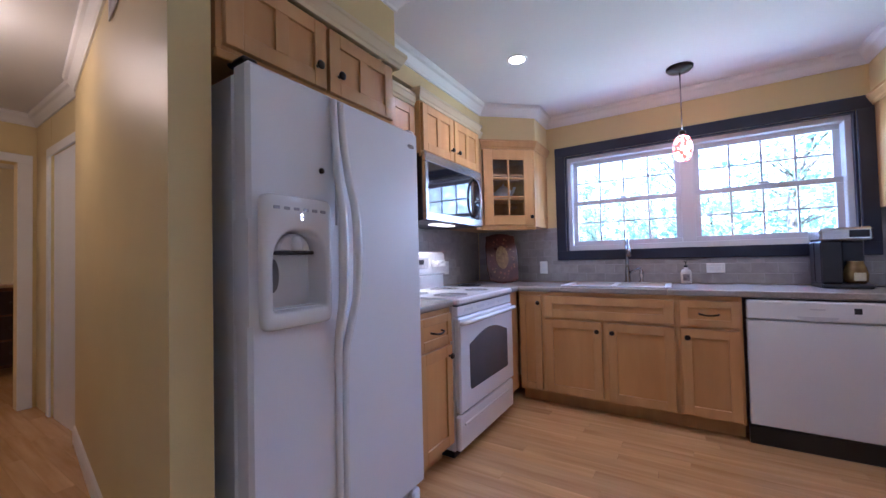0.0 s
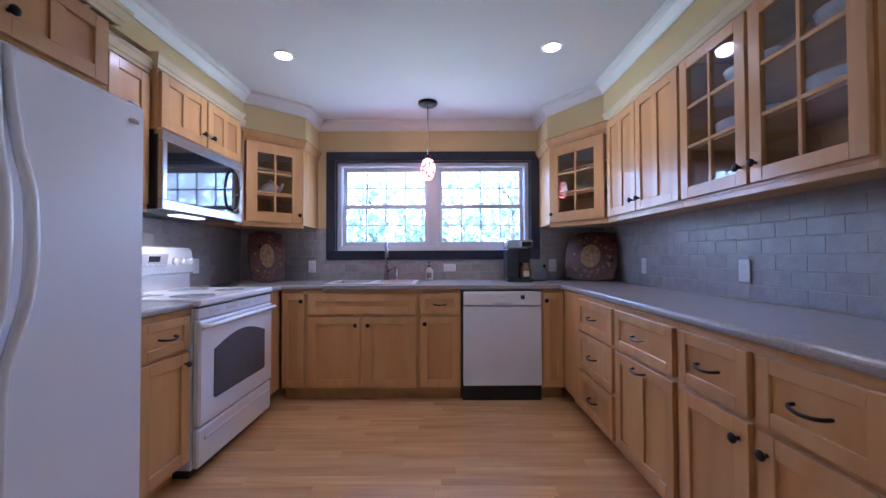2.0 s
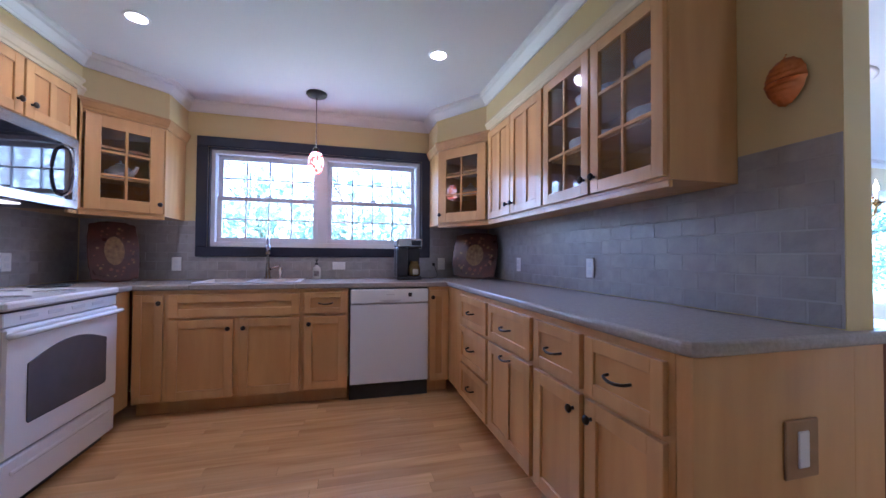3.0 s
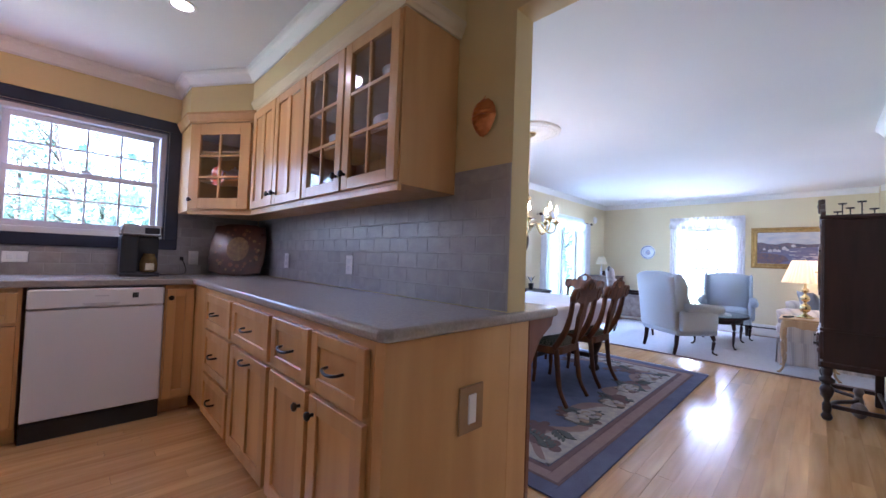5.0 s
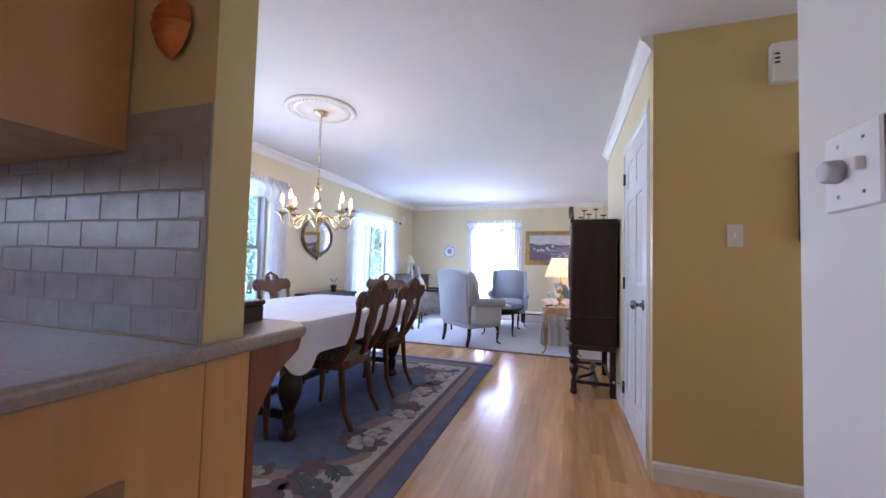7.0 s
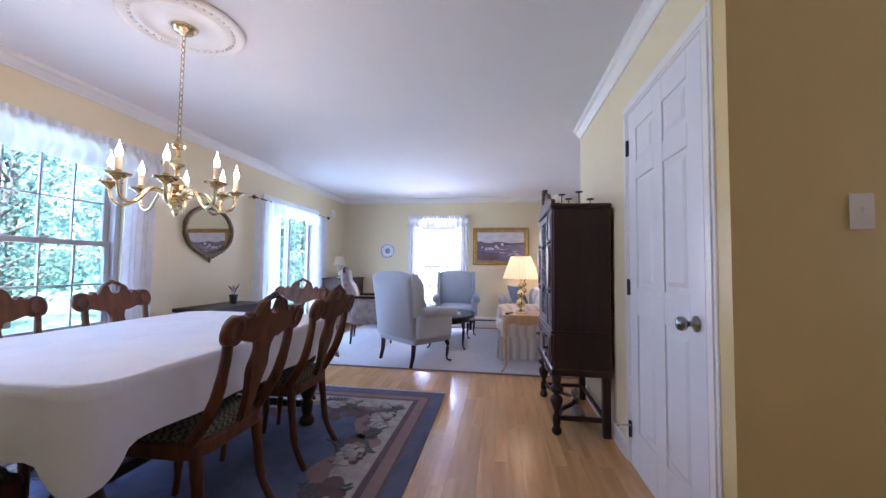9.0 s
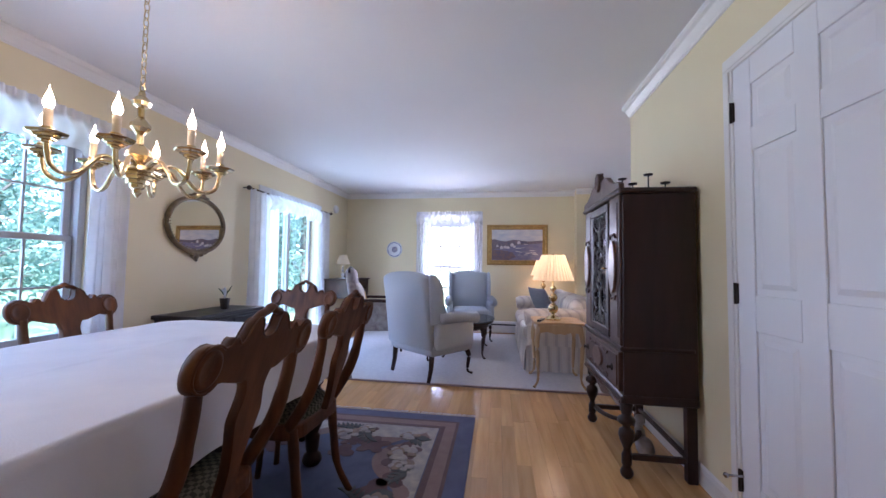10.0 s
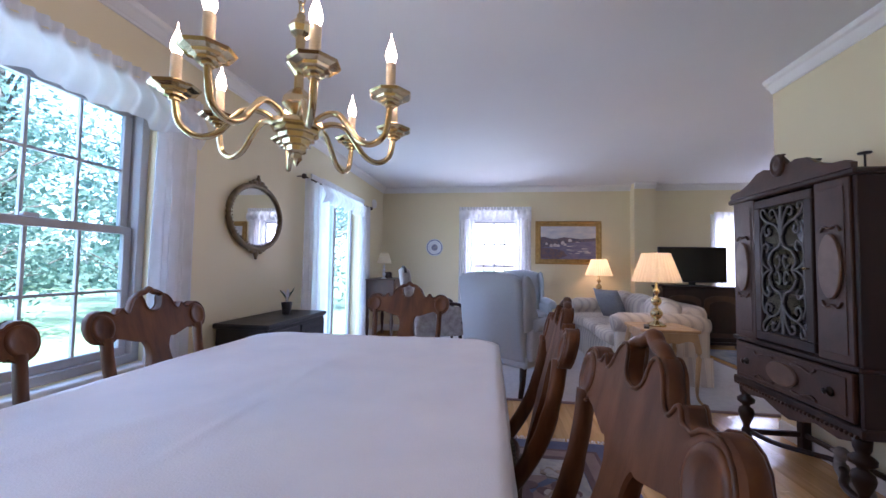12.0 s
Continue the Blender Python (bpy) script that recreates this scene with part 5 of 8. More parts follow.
part("cord", M().tube(curve([(0.28, 0.09, 0.006), (0.40, 0.04, 0.006), (0.50, 0.12, 0.02), (0.515, 0.22, 0.08), (0.49, 0.235, 0.135)], 6), 0.004, 6), BLACK, cm, "black power cord")
part("plug", M().box((0.475, 0.227, 0.12), (0.505, 0.245, 0.15), 0.004), BLACK, cm)

TRAYW = mat("painted_tray_ground", (0.035, 0.010, 0.008), (0.10, 0.022, 0.014), scale=9, rough=0.3, coat=0.3, bump=0.05)
TRAYG = mat("painted_tray_gold", (0.42, 0.27, 0.10), (0.16, 0.07, 0.03), scale=32, rough=0.4, bump=0.1)
TRAYR = mat("painted_tray_flowers", (0.22, 0.04, 0.025), (0.26, 0.13, 0.06), scale=60, rough=0.4, bump=0.1)


def petals(r, a0):
    """A ragged five-petalled outline."""
    return [(r * (0.6 + 0.4 * abs(math.cos(2.5 * a + a0))) * math.cos(a), r * (0.6 + 0.4 * abs(math.cos(2.5 * a + a0))) * math.sin(a)) for a in [2 * math.pi * i / 20 for i in range(20)]]


def tray(m, w, h, label):
    """A dark lacquered tray leaning upright, with a gold oval and scattered flowers."""
    t = thing("decorative_tray", m, label, "tray", "painted trays")
    n = 40
    pts = []
    for i in range(n):
        a = 2 * math.pi * i / n
        s, c = math.sin(a), math.cos(a)
        e = 0.35
        wob = 1 + 0.03 * math.cos(8 * a)
        pts.append((w / 2 * math.copysign(abs(c) ** e, c) * wob, h / 2 + h / 2 * math.copysign(abs(s) ** e, s) * wob))
    zmin = min(p[1] for p in pts)
    pts = [(x, z - zmin) for x, z in pts]
    part("panel", M().prism(pts, 0.018, None, 0.006), TRAYW, t, "dark red lacquered ground")
    part("oval", M().prism(arc(0, h * 0.52, w * 0.20, 0, 360, 24, h * 0.24), 0.003, Matrix.Translation((0, -0.003, 0)), 0.001), TRAYG, t, "gold painted medallion")
    rs = random.Random(5)
    for i in range(30):
        a = rs.uniform(0, 2 * math.pi)
        q = rs.uniform(0.30, 0.42)
        part("flower", M().prism([(w * q * math.cos(a) + px, h * 0.5 + h * q * math.sin(a) + pz) for px, pz in petals(w * rs.uniform(0.018, 0.045), rs.uniform(0, 6))], 0.002, Matrix.Translation((0, -0.002 - 0.00005 * i, 0))), TRAYR if i % 3 else TRAYG, t)
    return t


tray(pose(1.60, 3.34, 0.917, -14, 0, -38), 0.44, 0.44, "dark red lacquered tray with a gold medallion")
tray(pose(-1.22, 3.32, 0.917, -14, 0, 40), 0.30, 0.46, "dark red floral tray leaning in the corner")
k = thing("trivet", pose(-1.38, 2.93, 0.916), "flat dark trivet on the counter", "trivet")
part("grid", M().lathe([(0.10, 0), (0.10, 0.012), (0.07, 0.012), (0.07, 0.004)], 20), BLACK, k)

# pendant over the sink
pn = thing("pendant_light", pose(0.19, 3.17, 0), "red mosaic glass pendant lamp with a dark canopy", "pendant lamp")
part("canopy", M().lathe([(0.082, CH), (0.082, CH - 0.012), (0.07, CH - 0.026), (0.02, CH - 0.032), (0.006, CH - 0.04)], 24), BRONZE, pn, "dark bronze canopy")
part("stem", M().tube([(0, 0, CH - 0.035), (0, 0, 1.98)], 0.004, 6), STEEL, pn)
part("socket", M().lathe([(0.008, 2.0), (0.022, 1.99), (0.024, 1.955), (0.02, 1.95)], 14), BRONZE, pn)
RED = bpy.data.materials.new("red_mosaic_glass")
RED.use_nodes = True
nt = RED.node_tree
b_ = nt.nodes["Principled BSDF"]
vo, rp, tc = nt.nodes.new("ShaderNodeTexVoronoi"), nt.nodes.new("ShaderNodeValToRGB"), nt.nodes.new("ShaderNodeTexCoord")
vo.inputs["Scale"].default_value = 38
rp.color_ramp.interpolation = "CONSTANT"
rp.color_ramp.elements[0].color, rp.color_ramp.elements[1].color = (0.75, 0.05, 0.02, 1), (1.0, 0.80, 0.70, 1)
rp.color_ramp.elements[1].position = 0.5
nt.links.new(tc.outputs["Object"], vo.inputs["Vector"]), nt.links.new(vo.outputs["Color"], rp.inputs[0])
nt.links.new(rp.outputs[0], b_.inputs["Base Color"]), nt.links.new(rp.outputs[0], b_.inputs["Emission Color"])
b_.inputs["Emission Strength"].default_value = 0.28
sh = part("shade", M().lathe([(0.022, 1.962), (0.045, 1.945), (0.058, 1.90), (0.060, 1.86), (0.050, 1.815), (0.035, 1.79), (0.032, 1.79), (0.047, 1.815), (0.056, 1.86)], 24), RED, pn, "glowing red and white mosaic shade")
sh.visible_shadow = False
for i, (x, y) in enumerate(((-0.71, 2.42), (1.0, 2.34))):
    dl = thing("recessed_light", pose(x, y, CH), "lit round recessed ceiling light", "ceiling light", "recessed lights")
    part("trim_ring", M().lathe([(0.066, 0), (0.066, -0.003), (0.058, -0.006), (0.050, -0.005), (0.050, 0.0)], 28), TRIM, dl)
    q = part("lens", M().lathe([(0.050, -0.003), (0.042, -0.006), (0.002, -0.007)], 24), glow("downlight_lens", (1, 0.93, 0.85), 14.0), dl, "bright frosted lens")
    q.visible_shadow = False

# copper mould on the partition wall
sm = thing("copper_mould", pose(1.866, 0.915, 1.715, 0, 0, -90), "scalloped copper jelly mould hanging on the wall", "wall decoration")


def shell(u, v):
    a, r = 2 * math.pi * u, v
    s = 1 + 0.022 * math.cos(16 * a) * v
    x = 0.064 * r * s * math.cos(a) * (1.0 if math.sin(a) > 0 else 1 - 0.25 * abs(math.sin(a)))
    z = 0.082 * r * s * math.sin(a)
    return (x, -0.045 * math.sqrt(max(0, 1 - (r * 0.98) ** 2)) * (1 + 0.12 * math.cos(330 * z)), z + 0.01)


part("shell", M().grid(shell, 48, 10), COPPER, sm)
part("hook", M().tube([(0, 0, 0.085), (0, -0.012, 0.095), (0, -0.004, 0.105)], 0.003), COPPER, sm)


# ---- dining room ----
SHEAR = Matrix(((1, 0, 0, 0), (0, 1, -0.24, 0.24 * 0.45), (0, 0, 1, 0), (0, 0, 0, 1)))


def dining_chair(m, label):
    """Front to +y; the back rail stands over y 0."""
    t = thing("dining_chair", m, label, "chair", "chairs round the table")
    half = [(0.030, 0.46), (0.027, 0.53), (0.040, 0.60), (0.056, 0.655), (0.060, 0.685), (0.050, 0.725), (0.048, 0.76), (0.066, 0.795), (0.085, 0.795), (0.125, 0.806), (0.165, 0.818)]
    disc = arc(0.232, 0.865, 0.056, 230, 495, 14)
    topl = [(0.168, 0.908), (0.152, 0.925), (0.132, 0.905), (0.112, 0.915), (0.092, 0.948), (0.066, 0.965), (0.048, 0.955), (0.040, 0.925), (0.022, 0.908), (0.0, 0.904)]
    fair = lambda pts: [(p[0], p[2]) for p in curve([(x, 0, z) for x, z in pts], 3)]
    top_edge = disc + fair(topl)
    right = fair(half) + top_edge
    left = [(-x, z) for x, z in reversed(right[:-1])]
    back = part("backrest", M().prism(right + left, 0.030, SHEAR @ Matrix.Translation((0, -0.015, 0)), 0.005, False, True), WALNUT, t, "carved walnut splat and crest rail")
    part("crest_loop", M().tube([SHEAR @ Vector(p) for p in curve([(-0.066, 0, 0.955), (-0.045, 0, 0.968), (-0.02, 0, 0.974), (0, 0, 0.985), (0.02, 0, 0.974), (0.045, 0, 0.968), (0.066, 0, 0.955)], 4)], 0.014, 8, flat=0.8), WALNUT, back)
    for y in (-0.0155, 0.0155):
        rim = [(x * 0.97, y, z * 0.97 + 0.025) for x, z in top_edge]
        part("edge_moulding", M().tube([SHEAR @ Vector(p) for p in rim + [(-a, b_, c) for a, b_, c in reversed(rim[:-1])]], 0.0035, 5), WALNUT, back, "carved edge moulding")
    for s in (-1, 1):
        part("scroll", M().lathe([(0.046, 0), (0.044, 0.006), (0.034, 0.008), (0.030, 0.004), (0.004, 0.006)], 18, SHEAR @ rot("X", -90, (s * 0.232, 0.013, 0.865))), WALNUT, back, "carved scroll end")
        part("scroll", M().lathe([(0.046, 0), (0.044, 0.006), (0.034, 0.008), (0.030, 0.004), (0.004, 0.006)], 18, SHEAR @ rot("X", 90, (s * 0.232, -0.013, 0.865))), WALNUT, back, "carved scroll end")
        part("upright", M().tube(curve([(s * 0.225, -0.078, 0.83), (s * 0.222, -0.066, 0.74), (s * 0.216, -0.035, 0.62), (s * 0.211, 0.015, 0.52), (s * 0.208, 0.075, 0.43)], 5), [0.017] * 8 + [0.019] * 13, 8, flat=1.3), WALNUT, t)
        part("rear_leg", M().tube(curve([(s * 0.195, 0.06, 0.43), (s * 0.195, 0.045, 0.28), (s * 0.198, 0.02, 0.12), (s * 0.205, -0.045, 0.0)], 5), [0.024] * 5 + [0.021] * 5 + [0.017] * 6, 8), WALNUT, t)
        part("front_leg", M().tube(curve([(s * 0.205, 0.445, 0.42), (s * 0.208, 0.455, 0.25), (s * 0.206, 0.455, 0.10), (s * 0.206, 0.465, 0.0)], 4), [0.025] * 4 + [0.021] * 4 + [0.016] * 5, 8), WALNUT, t)
    ring = rounded(-0.235, 0.02, 0.235, 0.485, 0.09)
    part("seat_frame", slab(ring, 0.385, 0.445, 0.01), WALNUT, t)

    def pad(u, v):
        a = 2 * math.pi * u
        c, s = math.cos(a), math.sin(a)
        e = 0.55
        r = math.sin(min(1, v * 1.0) * math.pi / 2)
        return (0.222 * r * math.copysign(abs(c) ** e, c), 0.255 + 0.222 * r * math.copysign(abs(s) ** e, s), 0.446 + 0.058 * math.cos(v * math.pi / 2) ** 0.7)
    part("seat", M().grid(pad, 32, 7), SEATF, t, "dark checked fabric seat")
    return t


SLIM = Matrix.Diagonal((0.93, 1, 1, 1))
ch = dining_chair(pose(3.56, 1.30, 0.012, 0, 0, 1.5) @ SLIM, "carved walnut dining chair with a checked seat")
for x, y, rz, lab in ((4.22, 1.31, -2, ""), (4.22, 2.64, 180, ""), (3.60, 2.64, 180, ""), (5.02, 1.93, 90, "carved walnut dining chair at the table's far end"), (2.62, 1.86, -90, "carved walnut dining chair at the table's near end")):
    o = copy_thing(ch, pose(x, y, 0.012, 0, 0, rz) @ SLIM)
    if lab:
        tagged(o, lab)

# table with turned legs
TX0, TX1, TY0, TY1 = 3.02, 4.72, 1.405, 2.56
tb = thing("dining_table", pose((TX0 + TX1) / 2, (TY0 + TY1) / 2, 0.012), "dark wooden dining table with bulbous turned legs", "table")
tw, td = (TX1 - TX0) / 2, (TY1 - TY0) / 2
part("tabletop", slab(rounded(-tw, -td, tw, td, 0.10), 0.70, 0.735, 0.008), DARKW, tb)
part("apron", M().box((-tw + 0.12, -td + 0.12, 0.61), (tw - 0.12, td - 0.12, 0.70), 0.004), DARKW, tb)
LEG = [(0.045, 0), (0.055, 0.02), (0.045, 0.05), (0.030, 0.065), (0.035, 0.08), (0.04, 0.14), (0.04, 0.15), (0.028, 0.165), (0.045, 0.20), (0.070, 0.27), (0.075, 0.33), (0.062, 0.385), (0.036, 0.41), (0.036, 0.425), (0.05, 0.44), (0.05, 0.46), (0.038, 0.48), (0.045, 0.53), (0.055, 0.61)]
for sx in (-1, 1):
    for sy in (-1, 1):
        part("leg", M().lathe(LEG, 18, Matrix.Translation((sx * (tw - 0.12), sy * (td - 0.16), 0))), DARKW, tb)
part("stretcher", M().box((-tw + 0.12, -0.03, 0.12), (tw - 0.12, 0.03, 0.17), 0.01), DARKW, tb)
for sx in (-1, 1):
    part("stretcher", M().box((sx * (tw - 0.12) - 0.025, -td + 0.2, 0.115), (sx * (tw - 0.12) + 0.025, td - 0.2, 0.165), 0.01), DARKW, tb)

# tablecloth
tc_ = thing("tablecloth", pose((TX0 + TX1) / 2, (TY0 + TY1) / 2, 0.747), "white damask tablecloth draped over the table", "tablecloth")
k = M()
out0 = rounded(-tw - 0.008, -td - 0.008, tw + 0.008, td + 0.008, 0.13, 10)
dens = []
for i in range(len(out0)):
    p, q = Vector(out0[i]), Vector(out0[(i + 1) % len(out0)])
    n = max(1, int((q - p).length / 0.035))
    dens += [tuple(p.lerp(q, j / n)) for j in range(n)]
n = len(dens)
rings = [(0.0, 0.0)] + [(0.06 + 0.94 * i / 22, 0.0) for i in range(23)]
verts, faces = [], []
for s, _ in rings:
    for x, y in dens:
        z = 0.008 + 0.0035 * noise.noise(Vector((x * s * 3, y * s * 3, 1.0))) + 0.0022 * noise.noise(Vector((x * s * 9, y * s * 9, 4.0)))
        z += 0.0035 * max(0.0, 1 - abs(x * s * 0.35 + y * s * 0.9 - 0.12 + 0.05 * noise.noise(Vector((x * s * 4, y * s * 4, 7.0)))) / 0.035)
        for fold, tall in ((0.03, 0.0045), (-0.30, 0.0022), (0.33, 0.0020)):
            z += tall * max(0.0, 1 - abs(y * s - fold + 0.012 * noise.noise(Vector((x * s * 2.5, fold * 9, 2.0)))) / 0.022) * (0.55 + 0.45 * noise.noise(Vector((x * s * 3.1, fold, 5.0))))
        verts.append((x * s, y * s, z))
for j in range(1, 8):
    f_ = j / 7
    for i, (x, y) in enumerate(dens):
        cx, cy = abs(x) - (tw - 0.13), abs(y) - (td - 0.13)
        corner = max(0.0, min(1.0, cx / 0.14)) * max(0.0, min(1.0, cy / 0.14))
        nx, ny = x / math.hypot(x, y), y / math.hypot(x, y)
        if cx > 0 and cy > 0:
            l = math.hypot(cx, cy)
            nx, ny = math.copysign(cx / l, x), math.copysign(cy / l, y)
        elif cx > cy:
            nx, ny = math.copysign(1, x), 0
        else:
            nx, ny = 0, math.copysign(1, y)
        w = 0.012 * f_ * math.sin(i * 0.55 + 2 * noise.noise(Vector((x, y, 0)))) + 0.03 * corner * f_ + 0.012 * f_
        drop = (0.20 + 0.20 * corner) * f_
        bulge = 0.008 * math.sin(f_ * math.pi / 2)
        verts.append((x + nx * (w + bulge), y + ny * (w + bulge), 0.006 - drop))
nr = len(rings) + 7
for j in range(nr - 1):
    for i in range(n):
        if j == 0:
            continue
        faces.append((j * n + i, j * n + (i + 1) % n, (j + 1) * n + (i + 1) % n, (j + 1) * n + i))
c0 = len(verts)
faces.append(tuple(n + i for i in range(n)))
k.add(verts, faces, True)
part("cloth", k, CLOTH, tc_)

# wooden box on the counter end
bx_ = thing("wooden_box", pose(2.03, 0.90, 0.915), "small dark carved wooden box on the bar end", "box")
part("body", M().box((0, 0, 0), (0.17, 0.26, 0.055), 0.005), DARKP, bx_)
part("lid", M().box((-0.004, -0.004, 0.056), (0.174, 0.264, 0.072), 0.005), DARKP, bx_, "pale-topped lid")

# ---- rug ----
RUGB = mat("blue_wool_pile", (0.165, 0.185, 0.285), (0.12, 0.14, 0.225), scale=7, rough=0.95, bump=0.6, fine=380, spec=0.1)
RUGD = mat("deep_blue_wool_pile", (0.15, 0.16, 0.25), (0.115, 0.125, 0.205), scale=7, rough=0.95, bump=0.6, fine=380, spec=0.1)
RUGM = mat("mauve_wool_pile", (0.27, 0.19, 0.19), (0.31, 0.23, 0.22), scale=14, rough=0.95, bump=0.6, fine=380, spec=0.1)
RUGM2 = mat("dark_mauve_wool_pile", (0.15, 0.10, 0.115), (0.19, 0.13, 0.13), scale=14, rough=0.95, bump=0.6, fine=380, spec=0.1)
RUGC = mat("cream_wool_pile", (0.52, 0.475, 0.43), (0.34, 0.32, 0.34), scale=18, rough=0.95, bump=0.6, fine=380, spec=0.1)
RUGP = mat("peach_wool_pile", (0.40, 0.31, 0.24), (0.26, 0.21, 0.20), scale=30, rough=0.95, bump=0.6, fine=380, spec=0.1)
RUGG = mat("sage_wool_pile", (0.10, 0.12, 0.13), (0.15, 0.16, 0.16), scale=20, rough=0.95, bump=0.6, fine=380, spec=0.1)
RX0, RX1, RY0, RY1 = 2.30, 5.40, 0.70, 3.10
rg = thing("area_rug", pose(0, 0, 0), "blue wool rug with cream floral border and fringe", "rug")


def ring_of(d, e, z, material, label):
    k = M()
    for lo, hi in (((RX0 + d, RY0 + d), (RX1 - d, RY0 + e)), ((RX0 + d, RY1 - e), (RX1 - d, RY1 - d)), ((RX0 + d, RY0 + e), (RX0 + e, RY1 - e)), ((RX1 - e, RY0 + e), (RX1 - d, RY1 - e))):
        k.box((lo[0], lo[1], 0.001), (hi[0], hi[1], z), 0.001)
    part("border", k, material, rg, label)


ring_of(0.0, 0.105, 0.010, RUGD, "deep blue outer band")
ring_of(0.105, 0.125, 0.0102, RUGM2, "dark mauve line")
ring_of(0.125, 0.195, 0.010, RUGM, "mauve band")
ring_of(0.195, 0.23, 0.0103, RUGM2, "dark mauve line")
part("field", M().box((RX0 + 0.23, RY0 + 0.23, 0.001), (RX1 - 0.23, RY1 - 0.23, 0.010), 0.001), RUGB, rg, "mottled blue field")
rs = random.Random(3)


def blossom(x, y, r, petals, material, z, wob=0.35, a0=0.0):
    pts = []
    for i in range(petals * 6):
        a = a0 + 2 * math.pi * i / (petals * 6)
        rr = r * (1 - wob + wob * abs(math.cos(petals * a / 2)))
        pts.append((x + rr * math.cos(a), y + rr * math.sin(a)))
    k = len(pts)
    v = [(px, py, zz) for zz in (0.009, z) for px, py in pts]
    return v, [tuple(range(k - 1, -1, -1)), tuple(k + i for i in range(k))] + [(i, (i + 1) % k, k + (i + 1) % k, k + i) for i in range(k)]


def leaf_shape(x, y, l, w, a, z):
    pts = [(0, 0), (l * 0.3, w), (l * 0.7, w * 0.8), (l, 0), (l * 0.7, -w * 0.8), (l * 0.3, -w)]
    pts = [(x + px * math.cos(a) - py * math.sin(a), y + px * math.sin(a) + py * math.cos(a)) for px, py in pts]
    v = [(px, py, zz) for zz in (0.009, z) for px, py in pts]
    return v, [tuple(range(5, -1, -1)), tuple(6 + i for i in range(6))] + [(i, (i + 1) % 6, 6 + (i + 1) % 6, 6 + i) for i in range(6)]


def spray(cx, cy, size, seed):
    """A bouquet: a mauve scroll behind, sage branches and cream peonies with peach hearts."""
    q = random.Random(seed)
    shade, cream, sage, peach = M(), M(), M(), M()
    inside = lambda x, y, r: RX0 + 0.24 + r < x < RX1 - 0.24 - r and RY0 + 0.24 + r < y < RY1 - 0.24 - r
    for i in range(4):
        x, y, r = cx + q.gauss(0, size * 0.6), cy + q.gauss(0, size * 0.5), q.uniform(0.06, 0.12)
        if inside(x, y, r):
            shade.add(*blossom(x, y, r, q.choice((3, 5)), None, 0.0114 + 0.0001 * i, 0.55, q.uniform(0, 6)))
    for b in range(2):
        a, bx, by = q.uniform(0, 6.28), cx + q.gauss(0, size * 0.35), cy + q.gauss(0, size * 0.3)
        for i in range(9):
            t = i / 8
            x, y = bx + size * 1.1 * (t - 0.3) * math.cos(a + 0.5 * t), by + size * 1.1 * (t - 0.3) * math.sin(a + 0.5 * t)
            l = 0.095 * (1 - 0.5 * t)
            for s in (-1, 1):
                if inside(x, y, l):
                    sage.add(*leaf_shape(x, y, l, l * 0.17, a + 0.5 * t + s * 0.75, 0.0132 + 0.00006 * (2 * i + b * 20 + s)))
    for p_ in range(2):
        px, py, pr = cx + q.gauss(0, size * 0.38), cy + q.gauss(0, size * 0.32), q.uniform(0.038, 0.055)
        if not inside(px, py, pr * 2):
            continue
        for i in range(11):
            a = 2 * math.pi * i / 7 + q.uniform(-0.2, 0.2)
            rr = pr * (1.15 if i < 7 else 0.5)
            k = cream if (i + p_) % 3 else peach
            k.add(*blossom(px + rr * math.cos(a), py + rr * math.sin(a), pr * q.uniform(0.5, 0.72), 3, None, 0.0148 + 0.00018 * i + 0.0022 * p_, 0.22, a))
    for nm, k, mt, lb in (("shaded_scroll", shade, RUGM2, "soft mauve scroll"), ("blossom_spray", cream, RUGC, "cream peony petals"), ("leaf_spray", sage, RUGG, "sage green leaves"), ("blossom_heart", peach, RUGP, "peach petals")):
        if k.v:
            tagged(part(nm, k, mt, rg, lb), kind="stuff")


sd = 0
for x in (2.75, 3.25, 3.75, 4.25, 4.7, 5.0):
    for y in (1.05, 2.8):
        sd += 1
        spray(x, y, 0.24, sd)
for y in (1.45, 1.95, 2.4):
    for x in (2.7, 5.0):
        sd += 1
        spray(x, y, 0.22, sd + 40)
# cream border with a wavy inner edge, over a mauve shade


def wavy(base, amp, z, material, name, label, seed):
    for side in range(4):
        ln = (RX1 - RX0 - 0.47) if side % 2 == 0 else (RY1 - RY0 - 0.47)
        n = int(ln / 0.035)
        v, f = [], []
        for i in range(n + 1):
            u = i / n
            d = base + amp * abs(math.sin(math.pi * u * ln / 0.62)) ** 1.5 + 0.05 * noise.noise(Vector((u * ln * 5, side * 7.0, seed)))
            d = max(0.015, min(d, min(u, 1 - u) * ln * 0.98 + 0.004))
            for dd, zz in ((0.0, 0.0095), (0.0, z), (d, z), (d, 0.0095)):
                t = u * ln + 0.235
                x, y = ((RX0 + t, RY0 + 0.235 + dd), (RX1 - 0.235 - dd, RY0 + t), (RX1 - t, RY1 - 0.235 - dd), (RX0 + 0.235 + dd, RY1 - t))[side]
                v.append((x, y, zz))
        for i in range(n):
            for q in range(3):
                f.append((i * 4 + q, i * 4 + q + 1, i * 4 + q + 5, i * 4 + q + 4))
        part(name, M().add(v, f), material, rg, label)


